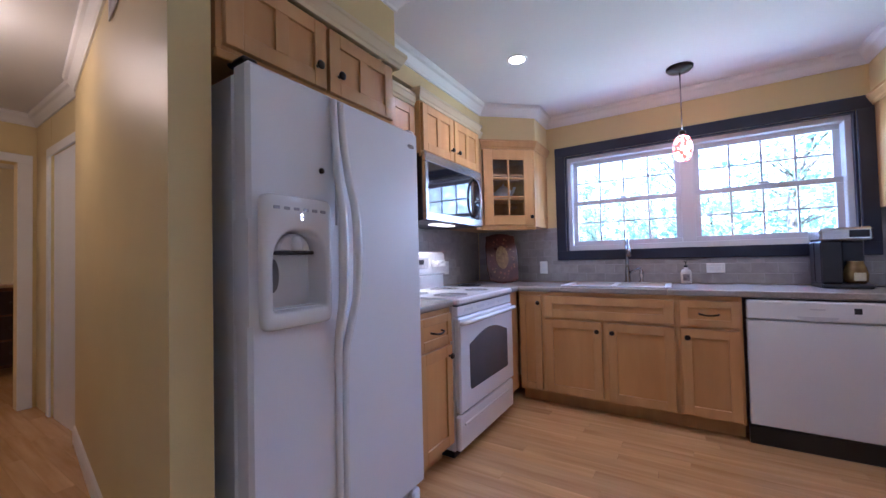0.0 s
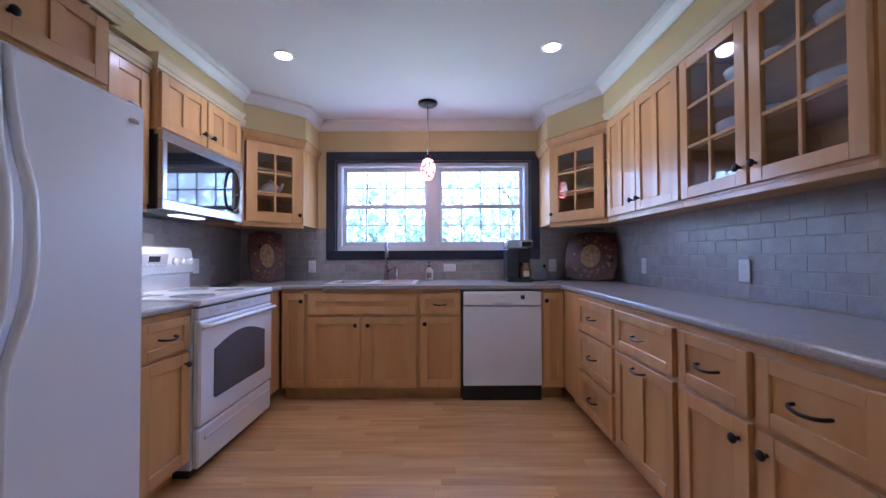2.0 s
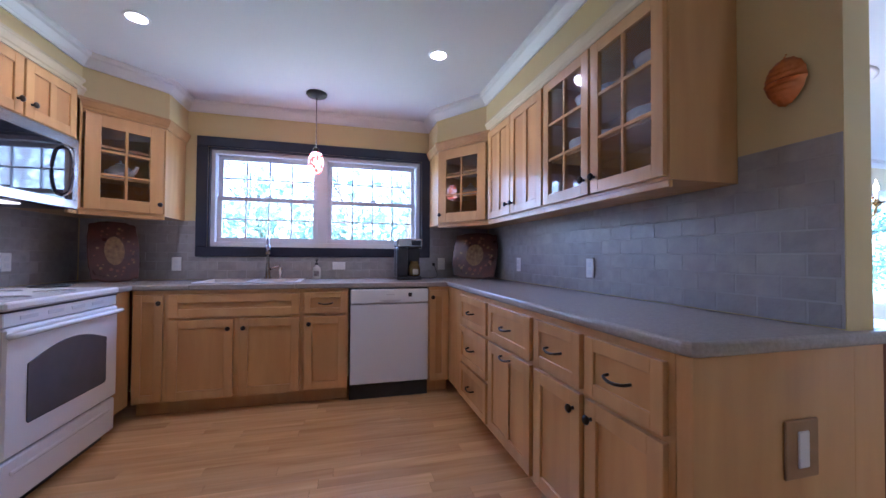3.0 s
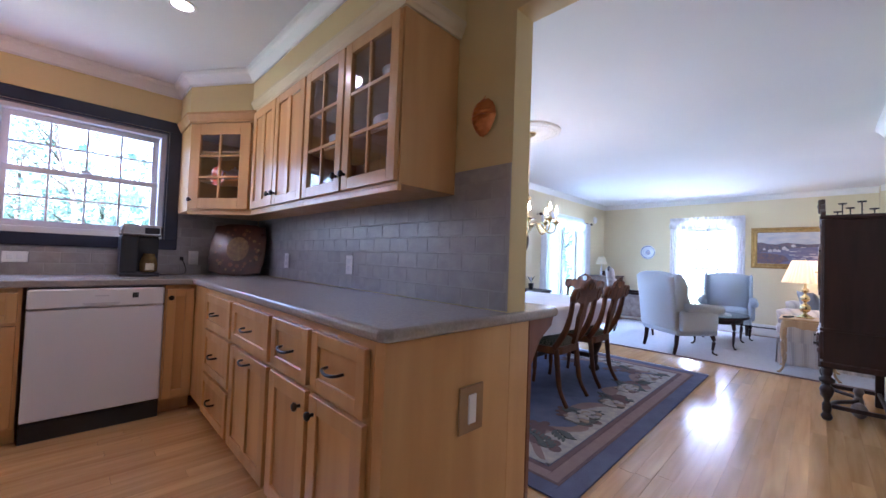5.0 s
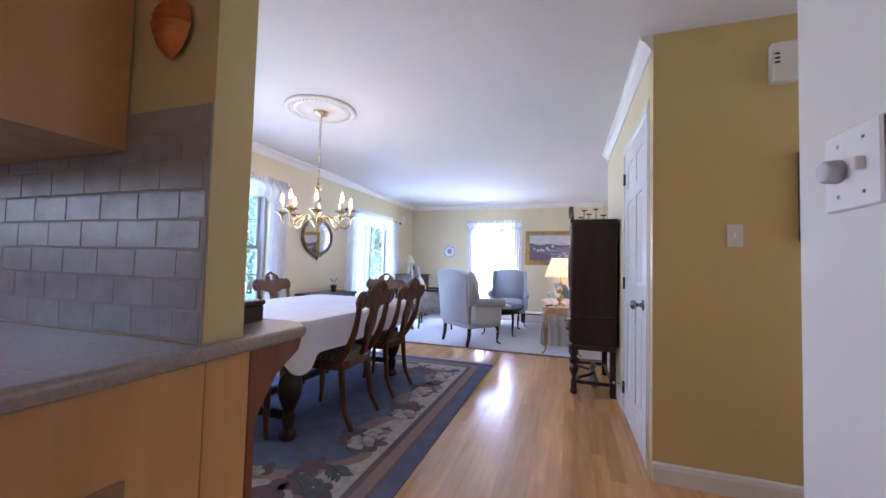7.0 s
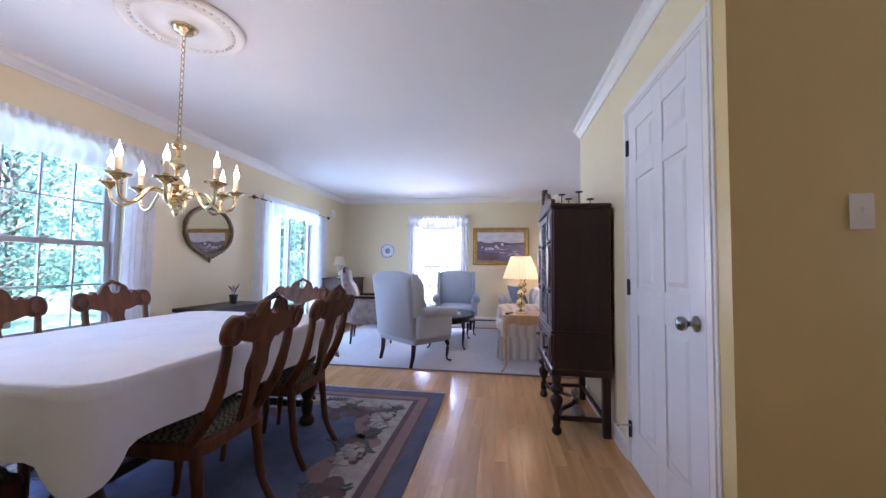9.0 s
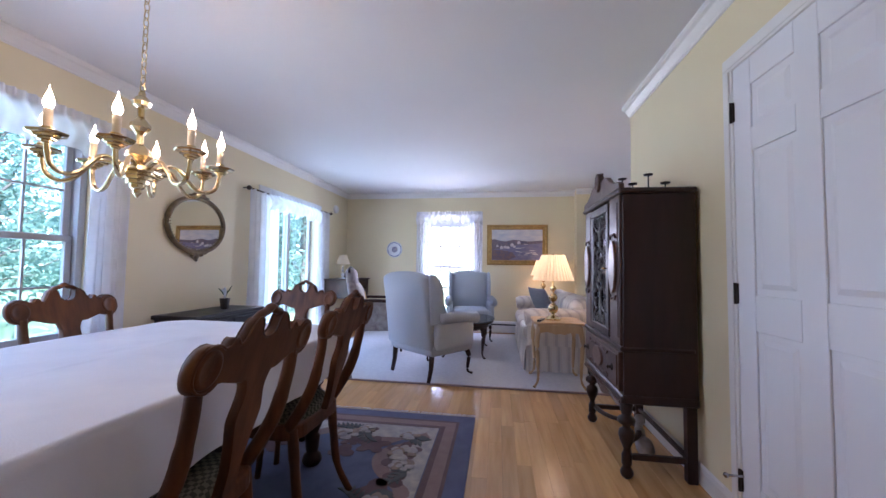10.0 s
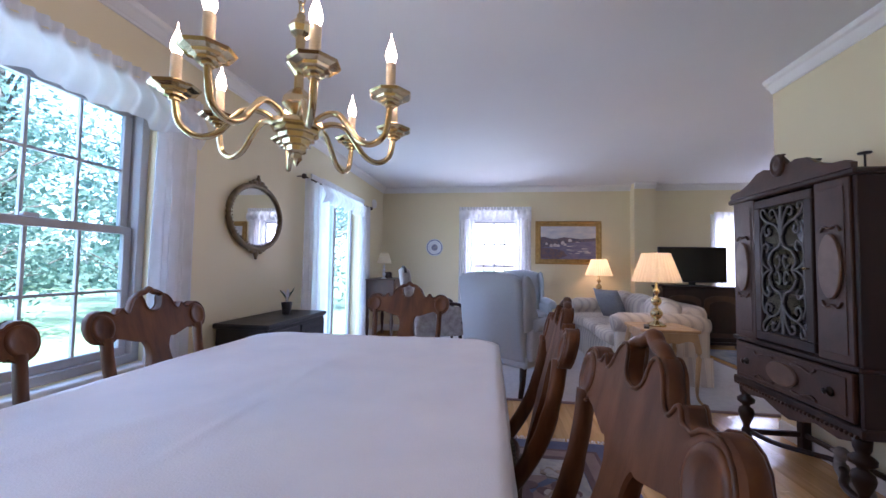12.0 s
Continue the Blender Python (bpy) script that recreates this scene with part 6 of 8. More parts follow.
wavy(0.12, 0.20, 0.0106, RUGM, "shaded_border", "soft mauve shading", 1.0)
wavy(0.04, 0.17, 0.0112, RUGC, "floral_border", "cream wavy border", 2.0)
k = M()
for i in range(190):
    y = RY0 + 0.01 + (RY1 - RY0 - 0.02) * i / 190
    k.tube([(RX1 - 0.002, y, 0.006), (RX1 + 0.03, y + rs.uniform(-0.006, 0.006), 0.005), (RX1 + 0.055, y + rs.uniform(-0.012, 0.012), 0.004)], 0.0028, 4)
tagged(part("fringe", k, CLOTH, rg, "short white knotted fringe"), kind="stuff")

# ---- chandelier ----
CX, CY = 3.87, 1.97
md_ = thing("ceiling_medallion", pose(CX, CY, CH), "round white plaster ceiling medallion", "medallion")
part("plaster", M().lathe([(0.30, 0), (0.30, -0.012), (0.285, -0.022), (0.265, -0.022), (0.255, -0.012), (0.225, -0.012), (0.215, -0.020), (0.195, -0.020), (0.185, -0.010), (0.09, -0.010), (0.08, -0.018), (0.065, -0.018), (0.06, -0.01)], 48), MEDAL, md_)
k = M()
for i in range(40):
    a = 2 * math.pi * i / 40
    k.ball((0.24 * math.cos(a), 0.24 * math.sin(a), -0.013), 0.010, 6, 4)
tagged(part("beading", k, MEDAL, md_), kind="stuff")
cl = thing("chandelier", pose(CX, CY, 0), "polished brass eight-arm candle chandelier, lit", "chandelier")
part("canopy", M().lathe([(0.062, CH - 0.019), (0.060, CH - 0.03), (0.045, CH - 0.045), (0.02, CH - 0.05), (0.012, CH - 0.065)], 24), BRASS, cl)
k = M()
zt, zb = CH - 0.06, 1.80
nl = 17
for i in range(nl):
    z = zt - (zt - zb) * (i + 0.5) / nl
    h = (zt - zb) / nl * 0.68
    pts = [(0.010 * math.cos(2 * math.pi * j / 10), 0, h * math.sin(2 * math.pi * j / 10)) for j in range(11)]
    k.tube(pts, 0.0025, 5, rot("Z", 90 * (i % 2), (0, 0, z)))
part("chain", k, BRASS, cl)
part("column", M().lathe([(0.004, 1.81), (0.012, 1.80), (0.012, 1.785), (0.022, 1.78), (0.034, 1.76), (0.028, 1.745), (0.014, 1.735), (0.012, 1.70), (0.02, 1.69), (0.034, 1.672), (0.036, 1.655), (0.022, 1.64), (0.013, 1.625), (0.013, 1.59), (0.024, 1.58), (0.040, 1.56), (0.045, 1.54), (0.026, 1.52), (0.018, 1.505), (0.03, 1.50),
                             (0.070, 1.492), (0.074, 1.478), (0.072, 1.472), (0.060, 1.470), (0.060, 1.459), (0.050, 1.456), (0.049, 1.444), (0.039, 1.441), (0.037, 1.428), (0.027, 1.425), (0.026, 1.412), (0.014, 1.405), (0.016, 1.392), (0.010, 1.385), (0.002, 1.372)], 8, None, False), BRASS, cl)
FLAME = glow("lit_bulb", (1.0, 0.80, 0.54), 30.0)
WAXM = mat("ivory_candle_sleeve", (0.74, 0.66, 0.52), (0.70, 0.62, 0.47), rough=0.5, bump=0.02)
AR = 0.28
for i in range(8):
    r_ = rot("Z", 45 * i + 35.4)
    up = 0.012 if i % 2 else 0.0
    arm = part("arm", M().tube(curve([(0.05, 0, 1.485), (0.085, 0, 1.505), (0.125, 0, 1.505), (0.155, 0, 1.475), (0.19, 0, 1.43), (0.23, 0, 1.415), (0.268, 0, 1.44), (AR, 0, 1.50 + up)], 5), 0.0085, 8, r_), BRASS, cl)
    tr = r_ @ Matrix.Translation((AR, 0, up))
    part("drip_pan", M().lathe([(0.008, 1.492), (0.014, 1.494), (0.014, 1.500), (0.024, 1.502), (0.024, 1.508), (0.034, 1.511), (0.036, 1.517), (0.052, 1.521), (0.056, 1.527), (0.050, 1.530), (0.040, 1.526), (0.020, 1.526), (0.017, 1.532), (0.017, 1.545), (0.014, 1.546)], 8, tr, False), BRASS, arm)
    part("candle_sleeve", M().lathe([(0.0125, 1.535), (0.0125, 1.605), (0.010, 1.608)], 12, tr), WAXM, arm, "ivory candle sleeve")
    b = part("bulb", M().lathe([(0.007, 1.607), (0.011, 1.613), (0.0150, 1.627), (0.012, 1.643), (0.006, 1.662), (0.002, 1.675), (0.0008, 1.688)], 12, tr), FLAME, arm, "glowing flame-shaped bulb")
    b.visible_shadow = False
for i in range(4):
    lamp("chandelier_lamp", "POINT", rot("Z", 90 * i + 30, (CX, CY, 0)) @ Matrix.Translation((AR, 0, 1.66)), 2.6, WARM, 0.03)

# ---- china cabinet ----
HW = 0.83
hu = thing("china_cabinet", pose(5.56, -0.115, 0, 0, 0, 180), "dark carved mahogany china cabinet on turned legs", "china cabinet")
D = 0.38
part("side", M().box((0.0, 0.012, 0.43), (0.022, D, 1.53), 0.003), DARKW, hu)
part("side", M().box((HW - 0.022, 0.012, 0.43), (HW, D, 1.53), 0.003), DARKW, hu)
part("back", M().box((0.022, D - 0.012, 0.43), (HW - 0.022, D, 1.53), 0.001), DARKW, hu)
part("base_rail", M().box((-0.01, -0.004, 0.40), (HW + 0.01, D, 0.445), 0.008), DARKW, hu)
part("waist_rail", M().box((-0.006, -0.006, 0.675), (HW + 0.006, D - 0.014, 0.70), 0.006), DARKW, hu)
part("top", M().box((-0.018, -0.012, 1.53), (HW + 0.018, D + 0.005, 1.56), 0.008), DARKW, hu)
crest = [(0, 1.56), (0.0, 1.585), (0.03, 1.60), (0.10, 1.605), (0.17, 1.63), (0.24, 1.675), (0.30, 1.685), (0.35, 1.672), (0.375, 1.70), (0.41, 1.735), (0.435, 1.74)]
crest = crest + [(HW - x, z) for x, z in reversed(crest[:-1])]
cr = part("crest", M().prism(crest, 0.028, Matrix.Translation((0, -0.006, 0)), 0.004), DARKP, hu, "scrolled crest board")
part("medallion", M().lathe([(0.052, 0), (0.050, 0.012), (0.040, 0.016), (0.036, 0.010), (0.02, 0.014), (0.002, 0.02)], 18, Matrix.Translation((0, -0.006, 1.68)) @ Matrix.Translation((HW / 2, 0, 0)) @ rot("X", 90) @ Matrix.Diagonal((0.9, 1.2, 1, 1))), DARKP, cr, "carved oval medallion")
for x0, x1 in ((0.022, 0.205), (HW - 0.205, HW - 0.022)):
    p = part("side_panel", M().box((x0, 0.0, 0.70), (x1, 0.02, 1.53), 0.004).box((x0 + 0.025, -0.004, 0.74), (x1 - 0.025, 0.0, 1.49), 0.003), DARKP, hu)
    cxp = (x0 + x1) / 2
    part("oval_boss", M().prism(arc(cxp, 1.13, 0.058, 0, 360, 24, 0.15), 0.016, Matrix.Translation((0, -0.019, 0)), 0.005), VENEER, p, "raised veneered oval")
    for s in (1, -1):
        part("scroll_carving", M().tube(curve([(cxp - 0.05, -0.008, 1.13 + s * 0.16), (cxp - 0.03, -0.010, 1.13 + s * 0.185), (cxp, -0.010, 1.13 + s * 0.175), (cxp + 0.03, -0.010, 1.13 + s * 0.185), (cxp + 0.05, -0.008, 1.13 + s * 0.16)], 4), 0.006, 6), DARKP, p)
DX0, DX1, DZ0, DZ1 = 0.215, HW - 0.215, 0.712, 1.515
k = M()
e = 0.048
for lo, hi in (((DX0, DZ0), (DX1, DZ0 + e)), ((DX0, DZ1 - e), (DX1, DZ1)), ((DX0, DZ0 + e), (DX0 + e, DZ1 - e)), ((DX1 - e, DZ0 + e), (DX1, DZ1 - e))):
    k.box((lo[0], -0.006, lo[1]), (hi[0], 0.018, hi[1]), 0.004)
hd2 = part("door", k, DARKW, hu, "glazed door with scrolled metal fretwork")
g = part("pane", M().box((DX0 + e, 0.006, DZ0 + e), (DX1 - e, 0.009, DZ1 - e), 0), PANEC, hd2)
g.visible_shadow = False
gx, gz = (DX0 + DX1) / 2, (DZ0 + DZ1) / 2
IRON = mat("dark_fretwork_metal", (0.15, 0.14, 0.14), (0.10, 0.095, 0.095), rough=0.42, metal=0.4)
hw_, hh_ = (DX1 - DX0) / 2 - e, (DZ1 - DZ0) / 2 - e


def scroll(pts, r=0.0055):
    for sx in (-1, 1):
        for sz in (-1, 1):
            part("scroll", M().tube(curve([(gx + sx * x * hw_, -0.001, gz + sz * z * hh_) for x, z in pts], 5), r, 6), IRON, hd2)


scroll([(0.0, 0.50), (0.12, 0.36), (0.45, 0.28), (0.62, 0.12), (0.45, 0.0), (0.72, 0.03), (0.95, 0.14), (0.93, 0.34), (0.70, 0.42), (0.62, 0.34), (0.72, 0.28)])
scroll([(0.0, 0.50), (0.20, 0.66), (0.60, 0.74), (0.80, 0.64), (0.72, 0.54), (0.56, 0.58), (0.62, 0.66)])
scroll([(0.03, 0.52), (0.10, 0.75), (0.30, 0.93), (0.50, 0.92), (0.48, 0.82), (0.36, 0.84)])
scroll([(0.60, 0.74), (0.90, 0.84), (0.96, 0.95), (0.80, 0.97), (0.74, 0.90)])
scroll([(0.95, 0.14), (0.96, 0.0)], 0.005)
scroll([(0.93, 0.34), (0.97, 0.55), (0.86, 0.70)])
scroll([(0.02, 0.52), (0.03, 0.75), (0.02, 0.97)], 0.0045)
scroll([(0.30, 0.08), (0.20, 0.02), (0.08, 0.12), (0.12, 0.22), (0.24, 0.18)], 0.0045)
part("key", M().tube([(DX1 - 0.02, -0.006, 1.12), (DX1 - 0.02, -0.035, 1.12)], 0.005), BRASS, hd2, "brass key")
for z in (0.97, 1.24):
    part("shelf", M().box((0.024, 0.03, z), (HW - 0.024, D - 0.014, z + 0.016), 0.001), DARKW, hu)
dr_ = part("drawer", M().box((0.03, -0.006, 0.455), (HW - 0.03, 0.02, 0.665), 0.004).box((0.055, -0.012, 0.475), (HW - 0.055, -0.005, 0.645), 0.003), DARKP, hu)
part("oval_boss", M().prism(arc(HW / 2, 0.56, 0.105, 0, 360, 24, 0.062), 0.016, Matrix.Translation((0, -0.026, 0)), 0.005), VENEER, dr_, "raised veneered oval")
for s in (-1, 1):
    part("drawer_pull", M().lathe([(0.022, 0), (0.020, 0.006), (0.008, 0.010), (0.008, 0.02), (0.014, 0.026), (0.002, 0.03)], 14, rot("X", 90, (HW / 2 + s * 0.28, -0.012, 0.56))), BRONZE, dr_, "dark metal pull")
    for q in (-1, 1):
        part("scroll_carving", M().tube(curve([(HW / 2 + s * 0.06, -0.014, 0.56 + q * 0.068), (HW / 2 + s * 0.12, -0.016, 0.56 + q * 0.072), (HW / 2 + s * 0.18, -0.016, 0.56 + q * 0.055), (HW / 2 + s * 0.21, -0.014, 0.56 + q * 0.075)], 4), 0.006, 6), DARKP, dr_)
part("apron", M().prism([(0.04, 0.40), (0.04, 0.375), (0.12, 0.355), (0.24, 0.375), (0.33, 0.345), (HW / 2, 0.325), (HW - 0.33, 0.345), (HW - 0.24, 0.375), (HW - 0.12, 0.355), (HW - 0.04, 0.375), (HW - 0.04, 0.40)], 0.022, Matrix.Translation((0, 0.006, 0)), 0.003), DARKP, hu, "shaped carved apron")
k = M()
for i in range(34):
    k.ball((0.02 + (HW - 0.04) * i / 33, -0.006, 0.405), 0.010, 6, 4)
tagged(part("beading", k, DARKP, hu), kind="stuff")
HLEG = [(0.022, 0), (0.032, 0.015), (0.034, 0.03), (0.024, 0.05), (0.020, 0.062), (0.026, 0.07), (0.026, 0.12), (0.018, 0.135), (0.016, 0.15), (0.022, 0.165), (0.036, 0.20), (0.042, 0.225), (0.036, 0.25), (0.020, 0.262), (0.020, 0.272), (0.044, 0.29), (0.046, 0.31), (0.022, 0.33), (0.03, 0.35), (0.034, 0.40)]
for x in (0.045, HW - 0.045):
    part("front_leg", M().lathe(HLEG, 16, Matrix.Translation((x, 0.035, 0))), DARKW, hu)
    part("rear_leg", M().box((x - 0.025, D - 0.05, 0), (x + 0.025, D, 0.40), 0.004), DARKW, hu)
    part("side_stretcher", M().box((x - 0.014, 0.06, 0.095), (x + 0.014, D - 0.05, 0.125), 0.004), DARKW, hu)
part("stretcher", M().tube(curve([(0.045, 0.05, 0.11), (0.2, 0.09, 0.11), (0.32, 0.19, 0.115), (HW / 2, 0.22, 0.13), (HW - 0.32, 0.19, 0.115), (HW - 0.2, 0.09, 0.11), (HW - 0.045, 0.05, 0.11)], 5), 0.018, 8, flat=0.8), DARKW, hu, "curved stretcher")
part("stretcher_back", M().box((0.045, D - 0.04, 0.10), (HW - 0.045, D - 0.015, 0.125), 0.004), DARKW, hu)
for x, z, r, h in ((0.33, 0.7005, 0.045, 0.16), (0.55, 0.7005, 0.05, 0.12), (0.40, 0.9865, 0.055, 0.13), (0.56, 0.9865, 0.04, 0.16), (0.42, 1.2565, 0.05, 0.10), (0.30, 1.2565, 0.04, 0.14)):
    v_ = thing("vase", pose(5.55 - x, -0.115 - 0.2, z + 0.0005), "white china piece behind the cabinet door", "vase", "china in the dining cabinet")
    part("vase", M().lathe([(r * 0.5, 0), (r * 0.6, 0.005), (r, h * 0.45), (r * 0.9, h * 0.65), (r * 0.4, h * 0.85), (r * 0.5, h), (r * 0.4, h)], 16), PORC, v_)
ca_ = thing("candle_holder", pose(4.98, -0.30, 1.561, 0, 0, 50), "dark metal multi-arm candle holder on the cabinet", "candle holder")
part("base", M().tube(curve([(-0.16, 0.05, 0.004), (0, 0, 0.004), (0.16, -0.05, 0.004)], 4), 0.004, 6), BLACK, ca_)
for x, y, h in ((-0.16, 0.05, 0.04), (-0.06, 0.02, 0.11), (0.04, -0.01, 0.075), (0.11, -0.03, 0.12), (0.16, -0.05, 0.06)):
    part("cup", M().tube([(x, y, 0.003), (x, y, h)], 0.004, 6).lathe([(0.004, h), (0.024, h + 0.002), (0.026, h + 0.010), (0.022, h + 0.010), (0.020, h + 0.005)], 14, Matrix.Translation((x, y, 0))), BLACK, ca_, "black candle cup")
dg = thing("figurine", pose(5.02, -0.33, 0.0), "small grey carved duck figure under the cabinet", "figurine")
part("body", M().ball((0, 0, 0.06), 0.06, 14, 8, None, (1.4, 0.8, 0.95)).tube(curve([(0.05, 0, 0.08), (0.085, 0, 0.13), (0.08, 0, 0.18), (0.055, 0, 0.195)], 4), [0.03] * 5 + [0.024] * 8, 10).ball((0.075, 0, 0.19), 0.032, 12, 6).tube([(0.1, 0, 0.188), (0.135, 0, 0.182)], [0.014, 0.006], 8), mat("grey_carved_wood", (0.30, 0.27, 0.25), (0.20, 0.17, 0.15), scale=20, rough=0.6), dg)

# ---- mirror, sideboard ----
mi = thing("wall_mirror", pose(5.66, DN, 1.475), "oval wall mirror in an aged gilt frame", "mirror")
MWd, MHt = 0.325, 0.245
k = M()
n = 48
ring = [(MWd * math.cos(2 * math.pi * i / n), -0.02, MHt * math.sin(2 * math.pi * i / n) * (1 if math.sin(2 * math.pi * i / n) > 0 else 1.05)) for i in range(n + 1)]
k.tube(ring, 0.022, 8)
fr3 = part("frame", k, AGILT, mi)
k = M()
for i in range(60):
    a = 2 * math.pi * i / 60
    k.ball((MWd * 0.945 * math.cos(a), -0.036, MHt * 0.93 * math.sin(a)), 0.006, 6, 4)
tagged(part("beading", k, AGILT, mi), kind="stuff")
part("mirror_glass", M().prism(arc(0, 0, MWd - 0.012, 0, 360, 48, MHt - 0.012), 0.004, Matrix.Translation((0, -0.022, 0))), MIRROR, mi)
part("back_board", M().prism(arc(0, 0, MWd, 0, 360, 48, MHt), 0.012, Matrix.Translation((0, -0.0125, 0))), AGILT, mi)
for s, z in ((1, MHt + 0.03), (-1, -MHt - 0.035)):
    k = M().ball((0, -0.022, z + s * 0.015), 0.026, 10, 6, None, (0.9, 0.6, 1.3)).ball((0, -0.022, z + s * 0.05), 0.012, 8, 5)
    for q in (-1, 1):
        k.ball((q * 0.045, -0.024, z - s * 0.002), 0.024, 10, 6, None, (1.5, 0.6, 0.8)).ball((q * 0.095, -0.024, z - s * 0.016), 0.016, 8, 5, None, (1.8, 0.6, 0.8))
    part("carving", k, AGILT, mi, "carved gilt leaf ornament")
sbd = thing("sideboard", pose(5.24, DN - 0.42, 0), "low black wooden side cabinet against the wall", "sideboard")
part("body", M().box((0.02, 0.02, 0.06), (0.86, 0.40, 0.655), 0.004), EBONY, sbd)
part("top", M().box((0, 0, 0.655), (0.88, 0.415, 0.69), 0.008), EBONY, sbd)
for i in range(2):
    q = part("door", M().box((0.04 + i * 0.41, 0.004, 0.09), (0.43 + i * 0.41, 0.02, 0.63), 0.004).box((0.09 + i * 0.41, -0.002, 0.14), (0.38 + i * 0.41, 0.006, 0.58), 0.003), EBONY, sbd)
    knob(q, 0.41 + i * 0.06, 0.40, 0.004)
for x in (0.04, 0.80):
    for y in (0.03, 0.36):
        part("foot", M().box((x, y, 0), (x + 0.04, y + 0.04, 0.06), 0.004), EBONY, sbd)
fl_ = thing("flower_pot", pose(5.80, DN - 0.22, 0.69), "black glass pot with white lilies and leaves", "flower pot")
part("pot", M().lathe([(0.03, 0), (0.032, 0.004), (0.045, 0.10), (0.042, 0.10), (0.03, 0.09)], 4, rot("Z", 45)), BLACK, fl_)
for i in range(5):
    a = 1.3 * i
    part("petal", M().tube(curve([(0, 0, 0.09), (0.02 * math.cos(a), 0.02 * math.sin(a), 0.15), (0.07 * math.cos(a), 0.05 * math.sin(a), 0.18 + 0.01 * i)], 4), [0.004] * 4 + [0.012] * 3 + [0.009, 0.002], 6, flat=0.3), PORC if i % 2 else mat("leaf_green", (0.03, 0.08, 0.03), rough=0.5), fl_)


# ---- curtains ----
def curtain(name, m, w, z0, z1, label, folds=7, depth=0.03, seed=0, flare=0.0):
    t = thing(name, m, label, "curtain", "sheer curtains")

    def fn(u, v):
        x = w * u
        z = z0 + (z1 - z0) * v
        amp = depth * (0.45 + 0.55 * (1 - v)) if z1 - z0 > 0.6 else depth * (0.6 + 0.4 * (1 - v))
        y = amp * math.sin(2 * math.pi * folds * u + 0.9 * math.sin(3 * v + seed)) + 0.010 * math.sin(17 * u + seed)
        x += flare * (1 - v) * (u - 0.5)
        return (x, y, z)
    part("cloth", M().grid(fn, folds * 10, 14), SHEER, t)
    return t


def valance(name, m, w, z0, z1, label, folds=24, seed=0, scallop=0.04):
    t = thing(name, m, label, "valance", "sheer curtains")

    def fn(u, v):
        low = z0 + scallop * abs(math.sin(math.pi * u * max(2, round(w / 0.33)))) + 0.012 * math.sin(61 * u)
        z = low + (z1 - low) * v
        puff = 0.045 * math.sin(math.pi * min(1, v * 1.15)) + 0.014 * math.sin(2 * math.pi * folds * u + seed)
        return (w * u, -puff, z)
    part("cloth", M().grid(fn, folds * 8, 12), SHEER, t)
    part("ruffle", M().grid(lambda u, v: (w * u, -0.012 - 0.012 * math.sin(2 * math.pi * folds * 2 * u), z1 - 0.01 + 0.05 * v), folds * 10, 3), SHEER, t)
    return t


RODM = mat("dark_bronze_rod", (0.10, 0.06, 0.04), (0.06, 0.04, 0.03), rough=0.4, metal=0.5)


def rod(a, b, z, along="x"):
    t = thing("curtain_rod", pose(0, 0, 0), "dark bronze curtain rod with ball finials", "curtain rod", "curtain rods")
    p, q = ((a, DN - 0.075, z), (b, DN - 0.075, z)) if along == "x" else ((FX - 0.075, a, z), (FX - 0.075, b, z))
    part("pole", M().tube([p, q], 0.009, 8), RODM, t)
    for e_ in (p, q):
        part("finial", M().ball(e_, 0.026, 12, 8), RODM, t)
        w = (e_[0], DN, z) if along == "x" else (FX, e_[1], z)
        part("bracket", M().tube([e_, w], 0.006, 6), RODM, t)


rod(2.40, 4.97, 2.02)
curtain("curtain", pose(4.70, DN - 0.075, 0), 0.25, 0.05, 2.02, "long white sheer curtain beside the dining window", 5, 0.028, 1)
curtain("curtain", pose(2.42, DN - 0.075, 0), 0.30, 0.05, 2.02, "long white sheer curtain beside the dining window", 5, 0.028, 2)
valance("valance", pose(2.42, DN - 0.10, 0), 2.54, 1.80, 2.04, "gathered white sheer valance with a ruffle", 26, 0.4)
rod(6.28, 8.30, 1.955)
curtain("curtain", pose(6.30, DN - 0.075, 0), 0.56, 0.04, 1.955, "long white sheer curtain beside the patio door", 6, 0.03, 3)
curtain("curtain", pose(7.80, DN - 0.075, 0), 0.48, 0.04, 1.955, "long white sheer curtain beside the patio door", 6, 0.03, 4)
valance("valance", pose(6.60, DN - 0.10, 0), 1.30, 1.74, 1.97, "gathered white sheer valance above the door", 14, 0.2, 0.05)
T_E = Matrix.Rotation(radians(-90), 4, "Z")
curtain("curtain", pose(FX - 0.07, 1.98, 0, 0, 0, -90), 0.26, 0.25, 2.05, "sheer white curtain at the far window", 5, 0.025, 5)
curtain("curtain", pose(FX - 0.07, 1.07, 0, 0, 0, -90), 0.26, 0.25, 2.05, "sheer white curtain at the far window", 5, 0.025, 6)
valance("valance", pose(FX - 0.10, 1.98, 0, 0, 0, -90), 1.17, 1.86, 2.05, "short gathered white valance at the far window", 12, 0.3, 0.03)
curtain("curtain", pose(FX - 0.07, -1.93, 0, 0, 0, -90), 0.9, 0.25, 2.0, "sheer white curtain beside the television", 9, 0.025, 8)

# ---- hall wall things ----
hp = thing("framed_painting", pose(3.47, -1.11, 1.495, 0, 0, -90), "small landscape painting in a grey-brown frame", "painting")
GF = mat("grey_brown_frame", (0.13, 0.105, 0.085), (0.08, 0.06, 0.05), scale=20, rough=0.5, bump=0.3)


